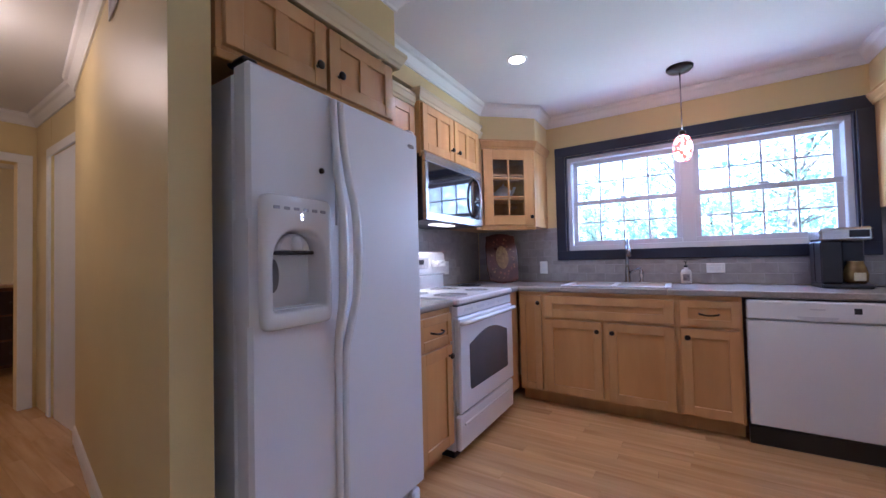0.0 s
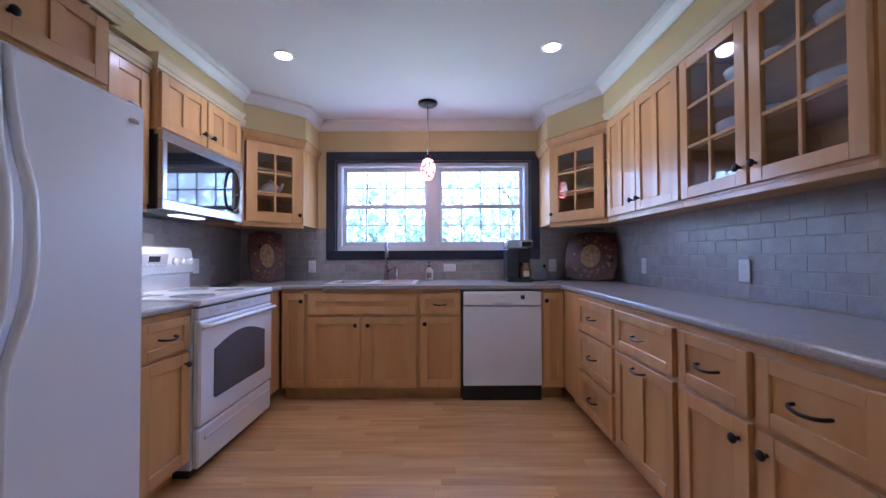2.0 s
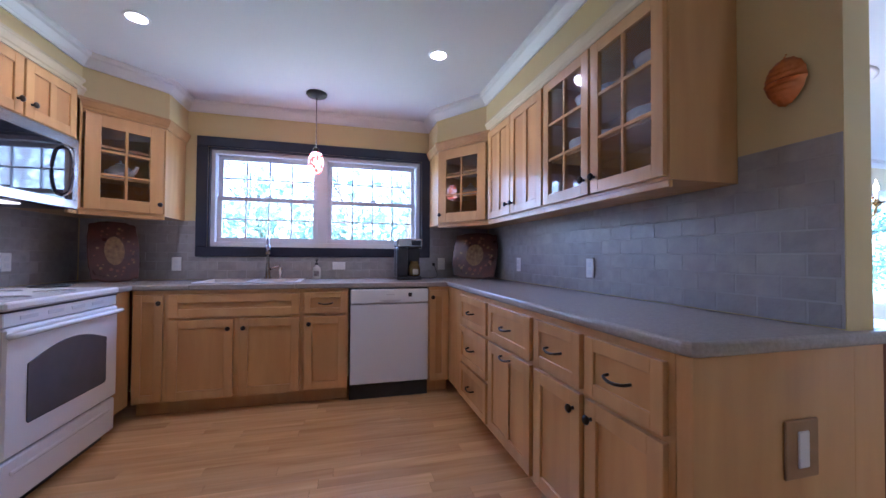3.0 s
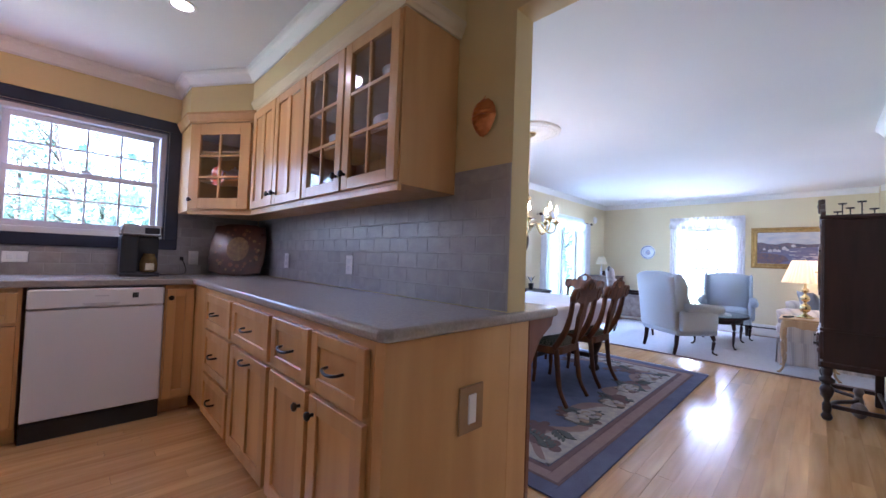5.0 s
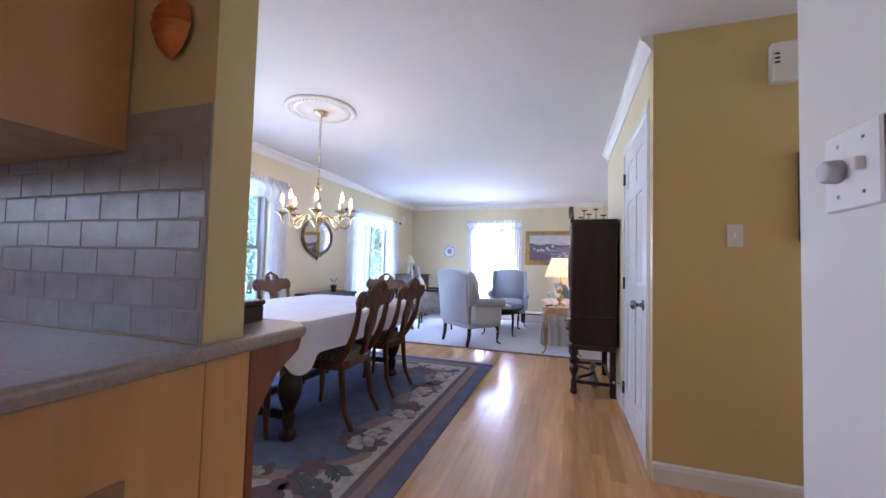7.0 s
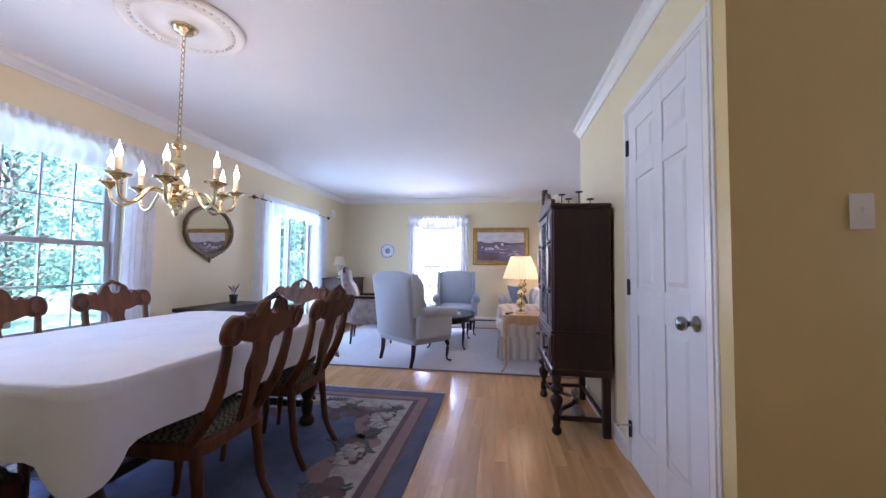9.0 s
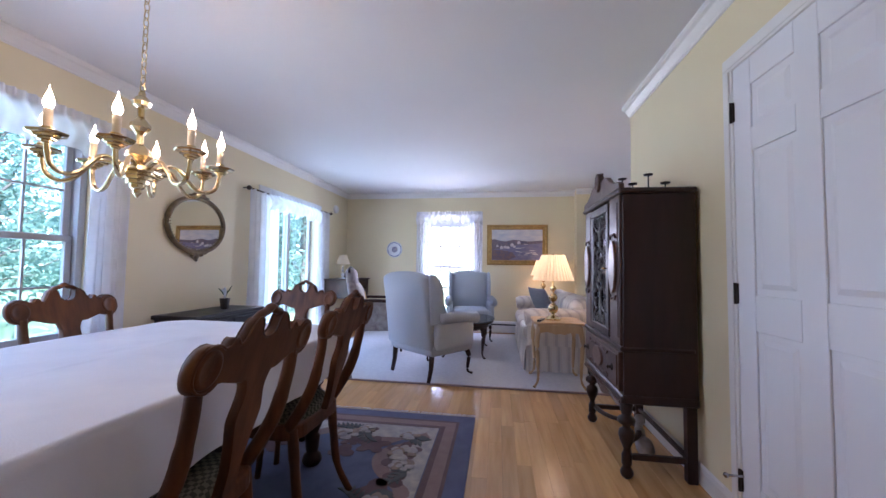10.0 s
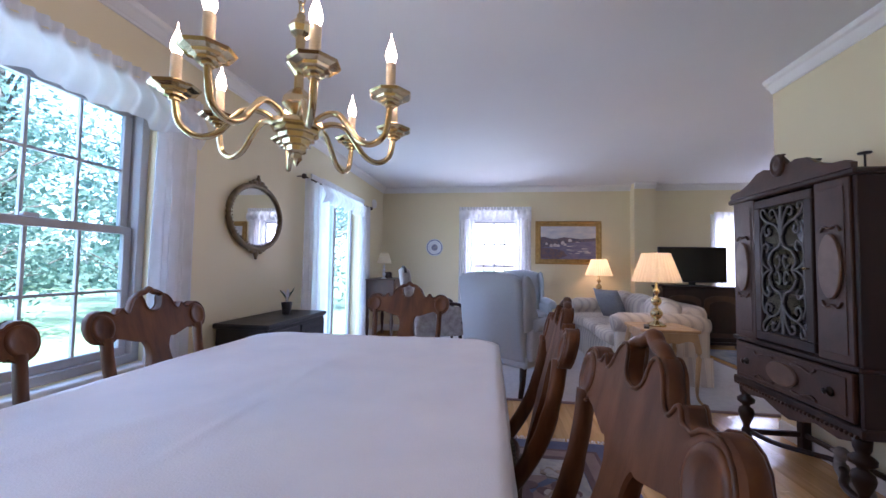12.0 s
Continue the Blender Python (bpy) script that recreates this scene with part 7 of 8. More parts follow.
def framed(t, w, h, fw, material, inner=None):
    k = M()
    prof = [(0.0, 0.0), (0.0, -0.03), (fw * 0.25, -0.036), (fw * 0.5, -0.022), (fw * 0.85, -0.028), (fw, -0.014), (fw, 0.0)]
    for i, (p, q) in enumerate((((0, 0), (w, 0)), ((w, 0), (w, h)), ((w, h), (0, h)), ((0, h), (0, 0)))):
        d = (Vector(q) - Vector(p)).normalized()
        nn = Vector((-d.y, d.x))
        v = []
        for e_, sg in ((Vector(p), 1), (Vector(q), -1)):
            for a, y in prof:
                s = e_ + nn * a + d * a * sg
                v.append((s.x, y, s.y))
        kk = len(prof)
        k.add(v, [(j, (j + 1) % kk, kk + (j + 1) % kk, kk + j) for j in range(kk)] + [tuple(range(kk)), tuple(range(2 * kk - 1, kk - 1, -1))])
    part("frame", k, material, t)


def blot(t, name, pts, y, material):
    part(name, M().prism(pts, 0.0015, Matrix.Translation((0, y, 0))), material, t)


w, h = 0.62, 0.44
hp.matrix_basis = pose(3.468, -1.16, 1.285, 0, 0, -90)
framed(hp, w, h, 0.052, GF)
LINER = mat("cream_linen_liner", (0.46, 0.43, 0.34), (0.40, 0.37, 0.29), rough=0.8, bump=0.2, fine=200)
k = M()
for lo, hi in (((0.045, 0.045), (w - 0.045, 0.082)), ((0.045, h - 0.082), (w - 0.045, h - 0.045)), ((0.045, 0.082), (0.082, h - 0.082)), ((w - 0.082, 0.082), (w - 0.045, h - 0.082))):
    k.box((lo[0], -0.0165, lo[1]), (hi[0], -0.004, hi[1]), 0.002)
part("liner", k, LINER, hp, "cream linen liner")
part("canvas", M().box((0.075, -0.008, 0.075), (w - 0.075, -0.002, h - 0.075), 0), mat("meadow_paint", (0.10, 0.15, 0.10), (0.16, 0.20, 0.16), scale=9, rough=0.6, bump=0.3), hp, "green meadow")
blot(hp, "painted_sky", [(0.083, 0.27), (0.20, 0.285), (0.36, 0.275), (0.537, 0.28), (0.537, 0.357), (0.083, 0.357)], -0.0097, mat("dusk_paint", (0.25, 0.27, 0.25), (0.15, 0.19, 0.19), scale=12, rough=0.6))
blot(hp, "painted_path", [(0.20, 0.22), (0.30, 0.255), (0.36, 0.262), (0.30, 0.24), (0.26, 0.215)], -0.0097, mat("path_paint", (0.34, 0.36, 0.32), (0.24, 0.28, 0.25), scale=30, rough=0.6))
SHRUB = mat("shrub_paint", (0.035, 0.045, 0.065), (0.09, 0.10, 0.12), scale=40, rough=0.6, bump=0.3)
blot(hp, "painted_shrubs", [(0.083, 0.083), (0.22, 0.083), (0.20, 0.12), (0.16, 0.15), (0.12, 0.165), (0.083, 0.16)], -0.0099, SHRUB)
blot(hp, "painted_shrubs", [(0.38, 0.083), (0.537, 0.083), (0.537, 0.17), (0.48, 0.15), (0.43, 0.12)], -0.0099, SHRUB)
blot(hp, "painted_hedge", [(0.36, 0.255), (0.537, 0.225), (0.537, 0.255), (0.42, 0.285), (0.37, 0.28)], -0.0112, SHRUB)
blot(hp, "painted_tree", [(0.13, 0.16), (0.15, 0.16), (0.155, 0.27), (0.20, 0.32), (0.16, 0.35), (0.10, 0.345), (0.09, 0.29), (0.135, 0.26)], -0.0115, mat("tree_paint", (0.07, 0.10, 0.10), (0.14, 0.19, 0.17), scale=40, rough=0.6, bump=0.3))
blot(hp, "painted_house", [(0.335, 0.26), (0.385, 0.265), (0.385, 0.305), (0.355, 0.32), (0.335, 0.30)], -0.0128, mat("cottage_paint", (0.10, 0.075, 0.08), (0.28, 0.22, 0.20), scale=40, rough=0.6))
for i in range(9):
    x, z = 0.25 + 0.012 * i, 0.165 + 0.018 * math.sin(i * 1.9)
    blot(hp, "painted_blossom", arc(x, z, 0.006, 0, 360, 7), -0.0112 - 0.0001 * i, LINER)

sw_ = thing("light_switch", pose(3.469, -0.895, 1.31, 0, 0, -90), "white light switch on the hall wall", "switch", "wall switches")
part("plate", M().box((-0.035, -0.006, -0.058), (0.035, 0, 0.058), 0.003), TRIM, sw_)
part("toggle", M().box((-0.005, -0.016, -0.012), (0.005, -0.005, 0.012), 0.002), TRIM, sw_)
ac = thing("door_chime", pose(3.469, -1.10, 2.18, 0, 0, -90), "white door chime box on the hall wall", "door chime")
part("case", M().box((-0.058, -0.05, -0.10), (0.058, 0, 0.10), 0.006), TRIM, ac)
for i in range(3):
    part("slot", M().box((-0.05, -0.052, -0.01 + i * 0.022), (-0.028, -0.048, 0.0 + i * 0.022), 0.001), BLACK, ac)
dm = thing("dimmer_switch", pose(1.99, -0.534, 1.305, 0, 0, 180), "white dimmer knob and toggle on a plate", "switch", "wall switches")
part("plate", M().box((-0.066, -0.007, -0.070), (0.066, 0, 0.070), 0.004), TRIM, dm)
part("dial", M().lathe([(0.021, 0), (0.020, 0.022), (0.016, 0.026), (0.002, 0.026)], 18, rot("X", 90, (-0.028, -0.006, 0))), APPLG, dm)
part("toggle", M().box((0.024, -0.020, -0.010), (0.034, -0.006, 0.012), 0.002), TRIM, dm)
for x in (-0.03, 0.03):
    for z in (-0.045, 0.045):
        part("screw", M().lathe([(0.004, 0), (0.003, 0.002), (0.001, 0.002)], 8, rot("X", 90, (x, -0.006, z))), STEEL, dm)
rn = thing("entry_mat", pose(2.60, -1.75, 0), "small patterned mat on the entry floor", "mat")
part("mat", M().box((0, 0, 0.0005), (0.68, 1.22, 0.010), 0.003), mat("entry_mat_wool", (0.16, 0.07, 0.05), (0.30, 0.25, 0.18), scale=14, rough=0.95, bump=0.5), rn)


# ---- living room ----
cp_ = thing("carpet", pose(0, 0, 0), "pale grey-blue living room rug with a bound edge", "carpet")
part("surface", M().box((6.14, -1.25, 0.001), (8.95, 2.75, 0.012), 0.003), CARPET, cp_)
k = M()
for lo, hi in (((6.11, -1.28), (6.139, 2.78)), ((8.951, -1.28), (8.98, 2.78)), ((6.139, -1.28), (8.951, -1.251)), ((6.139, 2.751), (8.951, 2.78))):
    k.box((lo[0], lo[1], 0.001), (hi[0], hi[1], 0.013), 0.003)
part("binding", k, RUGM, cp_, "mauve bound edge")
r2 = thing("area_rug", pose(7.0, -2.6, 0), "blue patterned rug before the television", "rug")
part("pile", M().box((0, 0, 0.001), (1.6, 1.2, 0.010), 0.003), mat("blue_grey_rug", (0.16, 0.19, 0.24), (0.36, 0.36, 0.38), scale=7, rough=0.95, bump=0.5, fine=380), r2)


def cushion(lo, hi, r=0.05, puff=0.02, m=None, seg=4):
    """A plump block with rounded edges and crowned faces."""
    a = M()
    c = [(lo[i] + hi[i]) / 2 for i in range(3)]
    h = [(hi[i] - lo[i]) / 2 for i in range(3)]
    n = 8
    a.weld = True
    r = min(r, *[x * 0.95 for x in h])
    for ax in range(3):
        o = [i for i in range(3) if i != ax]
        for s in (-1, 1):
            def fn(u, v):
                p = [0.0, 0.0, 0.0]
                p[ax] = s * h[ax]
                p[o[0]] = (2 * u - 1) * h[o[0]]
                p[o[1]] = (2 * v - 1) * h[o[1]]
                q = [max(-(h[i] - r), min(h[i] - r, p[i])) for i in range(3)]
                d = Vector([p[i] - q[i] for i in range(3)])
                if d.length > 0:
                    d.normalize()
                out = [q[i] + d[i] * r for i in range(3)]
                out[ax] += s * puff * max(0, math.cos((2 * u - 1) * math.pi / 2)) * max(0, math.cos((2 * v - 1) * math.pi / 2))
                return tuple(c[i] + out[i] for i in range(3))
            def warp(t):
                return 0.5 - 0.5 * math.cos(math.pi * t)
            a.grid(lambda u, v: fn(warp(u), warp(v)), n, n, True, m)
    return a


def knife_pillow(w, h, t, m=None):
    """A square pillow, plump in the middle, its seams drawn in and its corners sharp."""
    a = M()
    a.weld = True
    for s in (-1, 1):
        def fn(u, v):
            x, z = 2 * u - 1, 2 * v - 1
            pull = 1 - 0.07 * (1 - z * z)
            lift = 1 - 0.07 * (1 - x * x)
            p = max(0.0, (1 - x * x) * (1 - z * z)) ** 0.45
            return (x * w / 2 * pull, s * t * p, h / 2 + z * h / 2 * lift)
        a.grid(fn, 14, 14, True, m)
    return a


def cabriole(x, y, h, dx, dy, mt, parent, name="leg", r=0.028):
    pts = curve([(x, y, h), (x + dx * 0.02, y + dy * 0.02, h * 0.75), (x + dx * 0.012, y + dy * 0.012, h * 0.4), (x + dx * 0.01, y + dy * 0.01, h * 0.12), (x + dx * 0.04, y + dy * 0.04, 0.012), (x + dx * 0.05, y + dy * 0.05, 0.002)], 4)
    n = len(pts)
    rr = [r * (1.0 - 0.62 * min(1, i / (n * 0.6))) for i in range(n)]
    rr[-5:] = [r * 0.42, r * 0.5, r * 0.62, r * 0.66, r * 0.5]
    part(name, M().tube(pts, rr, 8), mt, parent, "dark curved wooden leg")


def wing_chair(m, label, fabric, legm=None):
    """A wing-back armchair facing +y, back at y 0."""
    t = thing("wing_chair", m, label, "armchair", "living room armchairs")
    legm = legm or DARKW
    W = 0.36
    back = [(-W + 0.03, 0.30), (-W + 0.03, 0.75), (-W + 0.02, 0.95)] + [(-(W - 0.02) * math.cos(math.pi * i / 12), 0.98 + 0.075 * math.sin(math.pi * i / 12)) for i in range(13)] + [(W - 0.02, 0.95), (W - 0.03, 0.75), (W - 0.03, 0.30)]
    lean = Matrix(((1, 0, 0, 0), (0, 1, -0.14, 0.14 * 0.30), (0, 0, 1, 0), (0, 0, 0, 1)))
    bk = part("backrest", M().prism(back, 0.13, lean @ Matrix.Translation((0, 0.0, 0)), 0.03, True), fabric, t)
    part("back_cushion", M().prism([(x * 0.86, 0.45 + (z - 0.3) * 0.78) for x, z in back], 0.05, lean @ Matrix.Translation((0, 0.12, 0)), 0.022, True), fabric, bk)
    for s in (-1, 1):
        wing = [(0.02, 0.55), (0.02, 0.98), (0.05, 1.03), (0.11, 1.02), (0.17, 0.95), (0.20, 0.86), (0.19, 0.74), (0.22, 0.62), (0.22, 0.55)]
        mm = Matrix(((0, 1, 0, s * (W - 0.02) - 0.025), (1, 0, -0.10, 0.045), (0, 0, 1, 0), (0, 0, 0, 1)))
        part("wing", M().prism(wing, 0.05, mm, 0.018, True), fabric, t)
        part("arm", cushion((s * (W - 0.02) - 0.045, 0.06, 0.30), (s * (W - 0.02) + 0.045, 0.58, 0.58), 0.04, 0.006), fabric, t)
        part("arm_roll", M().tube(curve([(s * (W + 0.0), 0.10, 0.60), (s * (W + 0.01), 0.30, 0.605), (s * (W + 0.01), 0.48, 0.595), (s * (W + 0.01), 0.61, 0.58)], 4), [0.055] * 12 + [0.06], 12), fabric, t)
        cabriole(s * 0.31, 0.54, 0.25, s * 0.7, 0.9, legm, t)
        part("rear_leg", M().tube([(s * 0.29, 0.07, 0.26), (s * 0.29, 0.06, 0.12), (s * 0.29, 0.03, 0.0)], [0.036, 0.030, 0.024], 4), legm, t, "dark raked rear leg")
    part("seat_frame", cushion((-W + 0.02, 0.03, 0.24), (W - 0.02, 0.61, 0.36), 0.03, 0.004), fabric, t)
    part("seat_cushion", cushion((-W + 0.075, 0.13, 0.36), (W - 0.075, 0.64, 0.48), 0.045, 0.02), fabric, t)
    return t


def seat_at(cx, cy, yaw):
    """Pose of a chair whose middle stands at cx, cy and which faces the way yaw (0 is +y)."""
    return pose(cx, cy, 0.012, 0, 0, yaw) @ Matrix.Translation((0, -0.35, 0))


wing_chair(seat_at(6.56, 1.22, -128), "pale blue wing-back armchair with dark legs", BLUEF)
wing_chair(seat_at(8.42, 0.965, 97) @ Matrix.Diagonal((0.92, 0.95, 1, 1)), "pale blue wing-back armchair by the window", BLUEF)
ac3 = thing("armchair", seat_at(7.55, 2.12, -163), "high-backed cream floral armchair with dark wooden trim", "armchair", "living room armchairs")
outl = [(-0.29, 0.30), (-0.31, 0.76), (-0.31, 1.00), (-0.28, 1.045), (-0.15, 1.06), (0, 1.068), (0.15, 1.06), (0.28, 1.045), (0.31, 1.00), (0.31, 0.76), (0.29, 0.30)]
LN = Matrix(((1, 0, 0, 0), (0, 1, -0.16, 0.16 * 0.30), (0, 0, 1, 0), (0, 0, 0, 1)))
part("backrest", M().prism(outl, 0.11, LN, 0.028, True), FLORF, ac3)
part("crest_rail", M().tube([LN @ Vector((x, 0.055, z + 0.012)) for x, z in outl[2:9]], 0.016, 8), DARKW, ac3, "dark wooden crest rail")
part("seat", cushion((-0.31, 0.05, 0.27), (0.31, 0.66, 0.45), 0.05, 0.02), FLORF, ac3)
for s in (-1, 1):
    part("side", cushion((s * 0.32 - 0.035, 0.06, 0.28), (s * 0.32 + 0.035, 0.60, 0.62), 0.03, 0.006), FLORF, ac3)
    part("arm", M().tube(curve([(s * 0.32, 0.05, 0.66), (s * 0.325, 0.35, 0.655), (s * 0.325, 0.58, 0.64), (s * 0.32, 0.62, 0.55), (s * 0.31, 0.60, 0.42)], 4), 0.020, 8), DARKW, ac3, "dark wooden arm")
    for y in (0.07, 0.60):
        part("leg", M().tube([(s * 0.28, y, 0.28), (s * 0.285, y + (0.02 if y > 0.3 else -0.02), 0.0)], [0.022, 0.014], 8), DARKW, ac3)
pl = thing("throw_pillow", seat_at(7.55, 2.12, -163) @ Matrix.Translation((0.0, 0.12, 0.455)), "cream pillow with a gold flower on the armchair", "pillow")
part("pillow", knife_pillow(0.46, 0.44, 0.075, rot("X", 14)), mat("cream_pillow_fabric", (0.60, 0.55, 0.50), (0.52, 0.46, 0.41), scale=40, rough=0.9, bump=0.4, fine=260), pl)
part("flower", M().prism([(0.09 * (0.6 + 0.4 * abs(math.cos(2.5 * a))) * math.cos(a), 0.21 + 0.09 * (0.6 + 0.4 * abs(math.cos(2.5 * a))) * math.sin(a)) for a in [2 * math.pi * i / 30 for i in range(30)]], 0.006, rot("X", 14) @ Matrix.Translation((0, 0.072, 0))), mat("gold_flower_fabric", (0.48, 0.30, 0.10), (0.38, 0.22, 0.07), rough=0.85), pl, "gold flower applique")

# coffee table with a glass top
ctb = thing("coffee_table", pose(7.55, 0.95, 0.012), "dark oval coffee table with glass top and cabriole legs", "coffee table")
part("top_frame", slab([(0.52 * math.cos(2 * math.pi * i / 32), 0.36 * math.sin(2 * math.pi * i / 32)) for i in range(32)], 0.40, 0.43, 0.008), DARKW, ctb)
part("apron", M().lathe([(0.34, 0.33), (0.36, 0.34), (0.36, 0.40)], 28, Matrix.Diagonal((1.2, 0.82, 1, 1))), DARKW, ctb)
part("glass_top", slab([(0.53 * math.cos(2 * math.pi * i / 32), 0.37 * math.sin(2 * math.pi * i / 32)) for i in range(32)], 0.432, 0.440, 0.003), mat("table_glass", (0.10, 0.12, 0.13), rough=0.04, bump=0, rough_var=0.01), ctb, "glossy glass top")
for sx in (-1, 1):
    for sy in (-1, 1):
        cabriole(sx * 0.34, sy * 0.22, 0.36, sx, sy * 0.7, DARKW, ctb)

bk_ = thing("magazine_stack", pose(7.45, 0.95, 0.4525, 0, 0, 20), "two pale magazines on the coffee table", "magazines")
part("magazine", M().box((-0.11, -0.15, 0), (0.11, 0.15, 0.012), 0.002), PORC, bk_)
part("magazine", M().box((-0.10, -0.14, 0.0125), (0.11, 0.14, 0.024), 0.002, rot("Z", 9)), CLOTH, bk_)

# sofa: faces +y, its arm towards the dining room
ST = bpy.data.materials.new("striped_sofa_fabric")
ST.use_nodes = True
N_, L_ = ST.node_tree.nodes, ST.node_tree.links
tcx, mpx, wv, rmp = N_.new("ShaderNodeTexCoord"), N_.new("ShaderNodeMapping"), N_.new("ShaderNodeTexWave"), N_.new("ShaderNodeValToRGB")
wv.wave_type, wv.bands_direction = "BANDS", "X"
wv.inputs["Scale"].default_value, wv.inputs["Distortion"].default_value = 4.2, 0.3
L_.new(tcx.outputs["Object"], mpx.inputs["Vector"]), L_.new(mpx.outputs[0], wv.inputs["Vector"]), L_.new(wv.outputs[0], rmp.inputs[0])
mpx.inputs["Rotation"].default_value = (0, 0, radians(45))
els = rmp.color_ramp.elements
els[0].position, els[0].color = 0.15, (0.47, 0.42, 0.385, 1)
els[1].position, els[1].color = 0.9, (0.62, 0.56, 0.50, 1)
for p_, c_ in ((0.35, (0.64, 0.59, 0.53, 1)), (0.55, (0.53, 0.44, 0.385, 1)), (0.7, (0.63, 0.58, 0.52, 1))):
    e_ = els.new(p_)
    e_.color = c_
L_.new(rmp.outputs[0], N_["Principled BSDF"].inputs["Base Color"])
N_["Principled BSDF"].inputs["Roughness"].default_value = 0.9
nz, bpn = N_.new("ShaderNodeTexNoise"), N_.new("ShaderNodeBump")
nz.inputs["Scale"].default_value = 300
bpn.inputs["Strength"].default_value, bpn.inputs["Distance"].default_value = 0.3, 0.003
L_.new(nz.outputs[0], bpn.inputs["Height"]), L_.new(bpn.outputs[0], N_["Principled BSDF"].inputs["Normal"])

so = thing("sofa", pose(6.74, -0.62, 0.012), "cream striped skirted sofa with rolled arms", "sofa")
SL = 2.0
part("base", cushion((0.10, 0.05, 0.12), (SL - 0.10, 0.84, 0.32), 0.03, 0.0), ST, so)
part("backrest", cushion((0.05, -0.02, 0.28), (SL - 0.05, 0.20, 0.74), 0.08, 0.01), ST, so)
for i in range(3):
    part("back_cushion", cushion((0.14 + i * 0.575, 0.16, 0.44), (0.70 + i * 0.575, 0.36, 0.77), 0.08, 0.03), ST, so)
    part("seat_cushion", cushion((0.14 + i * 0.575, 0.25, 0.31), (0.70 + i * 0.575, 0.88, 0.46), 0.05, 0.02), ST, so)
for x in (0.0, SL - 0.16):
    a_ = part("arm", cushion((x + 0.01, 0.0, 0.14), (x + 0.15, 0.84, 0.56), 0.04, 0.0), ST, so)
    part("arm_roll", M().tube([(x + 0.07, 0.0, 0.555), (x + 0.07, 0.10, 0.565), (x + 0.07, 0.45, 0.57), (x + 0.07, 0.80, 0.565), (x + 0.07, 0.87, 0.555)], [0.07, 0.10, 0.10, 0.10, 0.08], 14), ST, a_)


def skirt(p, q, name="skirt"):
    p, q = Vector(p), Vector(q)
    d = q - p
    nrm = Vector((d.y, -d.x)).normalized()
    nf = max(4, int(d.length / 0.09))

    def fn(u, v):
        c = p + d * u + nrm * (0.010 + (0.018 * (1 - v)) * (0.5 + 0.5 * math.sin(2 * math.pi * nf * u)))
        return (c.x, c.y, 0.004 + 0.27 * v)
    part(name, M().grid(fn, nf * 8, 4), ST, so)


skirt((SL, 0.0), (SL, 0.86)), skirt((0, 0.86), (0, 0.0)), skirt((SL, 0.86), (0, 0.86))
tp = thing("throw_pillow", pose(7.90, -0.12, 0.487, 0, 0, 24), "blue square throw pillow on the sofa", "pillow")
part("pillow", knife_pillow(0.44, 0.40, 0.075, rot("X", -24)), mat("blue_pillow_fabric", (0.23, 0.245, 0.27), (0.19, 0.20, 0.225), scale=60, rough=0.9, bump=0.4, fine=260), tp)


def end_table(m, label):
    t = thing("end_table", m, label, "side table", "end tables")
    part("top", slab(rounded(-0.23, -0.235, 0.23, 0.235, 0.05), 0.575, 0.60, 0.008), HONEY, t)
    ap = [(-0.20, 0.575), (-0.20, 0.50), (-0.12, 0.515), (-0.04, 0.49), (0, 0.50), (0.04, 0.49), (0.12, 0.515), (0.20, 0.50), (0.20, 0.575)]
    for y in (-0.20, 0.18):
        part("apron", M().prism(ap, 0.02, Matrix.Translation((0, y, 0)), 0.002), HONEY, t)
    for x in (-0.215, 0.195):
        part("apron", M().prism([(p[0] * 0.94, p[1]) for p in ap], 0.02, Matrix.Translation((x, 0, 0)) @ rot("Z", 90), 0.002), HONEY, t)
    for sx in (-1, 1):
        for sy in (-1, 1):
            cabriole(sx * 0.185, sy * 0.185, 0.56, sx, sy, HONEY, t)
    return t


et = end_table(pose(6.42, -0.03, 0.012), "honey wood end table with cabriole legs")
et2 = copy_thing(et, pose(8.93, -0.18, 0.012))

SHADE = bpy.data.materials.new("pleated_lamp_shade")
SHADE.use_nodes = True
Ns, Ls = SHADE.node_tree.nodes, SHADE.node_tree.links
Ns.remove(Ns["Principled BSDF"])
df, tr2, mx2 = Ns.new("ShaderNodeBsdfDiffuse"), Ns.new("ShaderNodeBsdfTranslucent"), Ns.new("ShaderNodeMixShader")
df.inputs["Color"].default_value, tr2.inputs["Color"].default_value = (0.82, 0.74, 0.58, 1), (0.88, 0.78, 0.58, 1)
mx2.inputs[0].default_value = 0.6
Ls.new(df.outputs[0], mx2.inputs[1]), Ls.new(tr2.outputs[0], mx2.inputs[2]), Ls.new(mx2.outputs[0], Ns["Material Output"].inputs["Surface"])


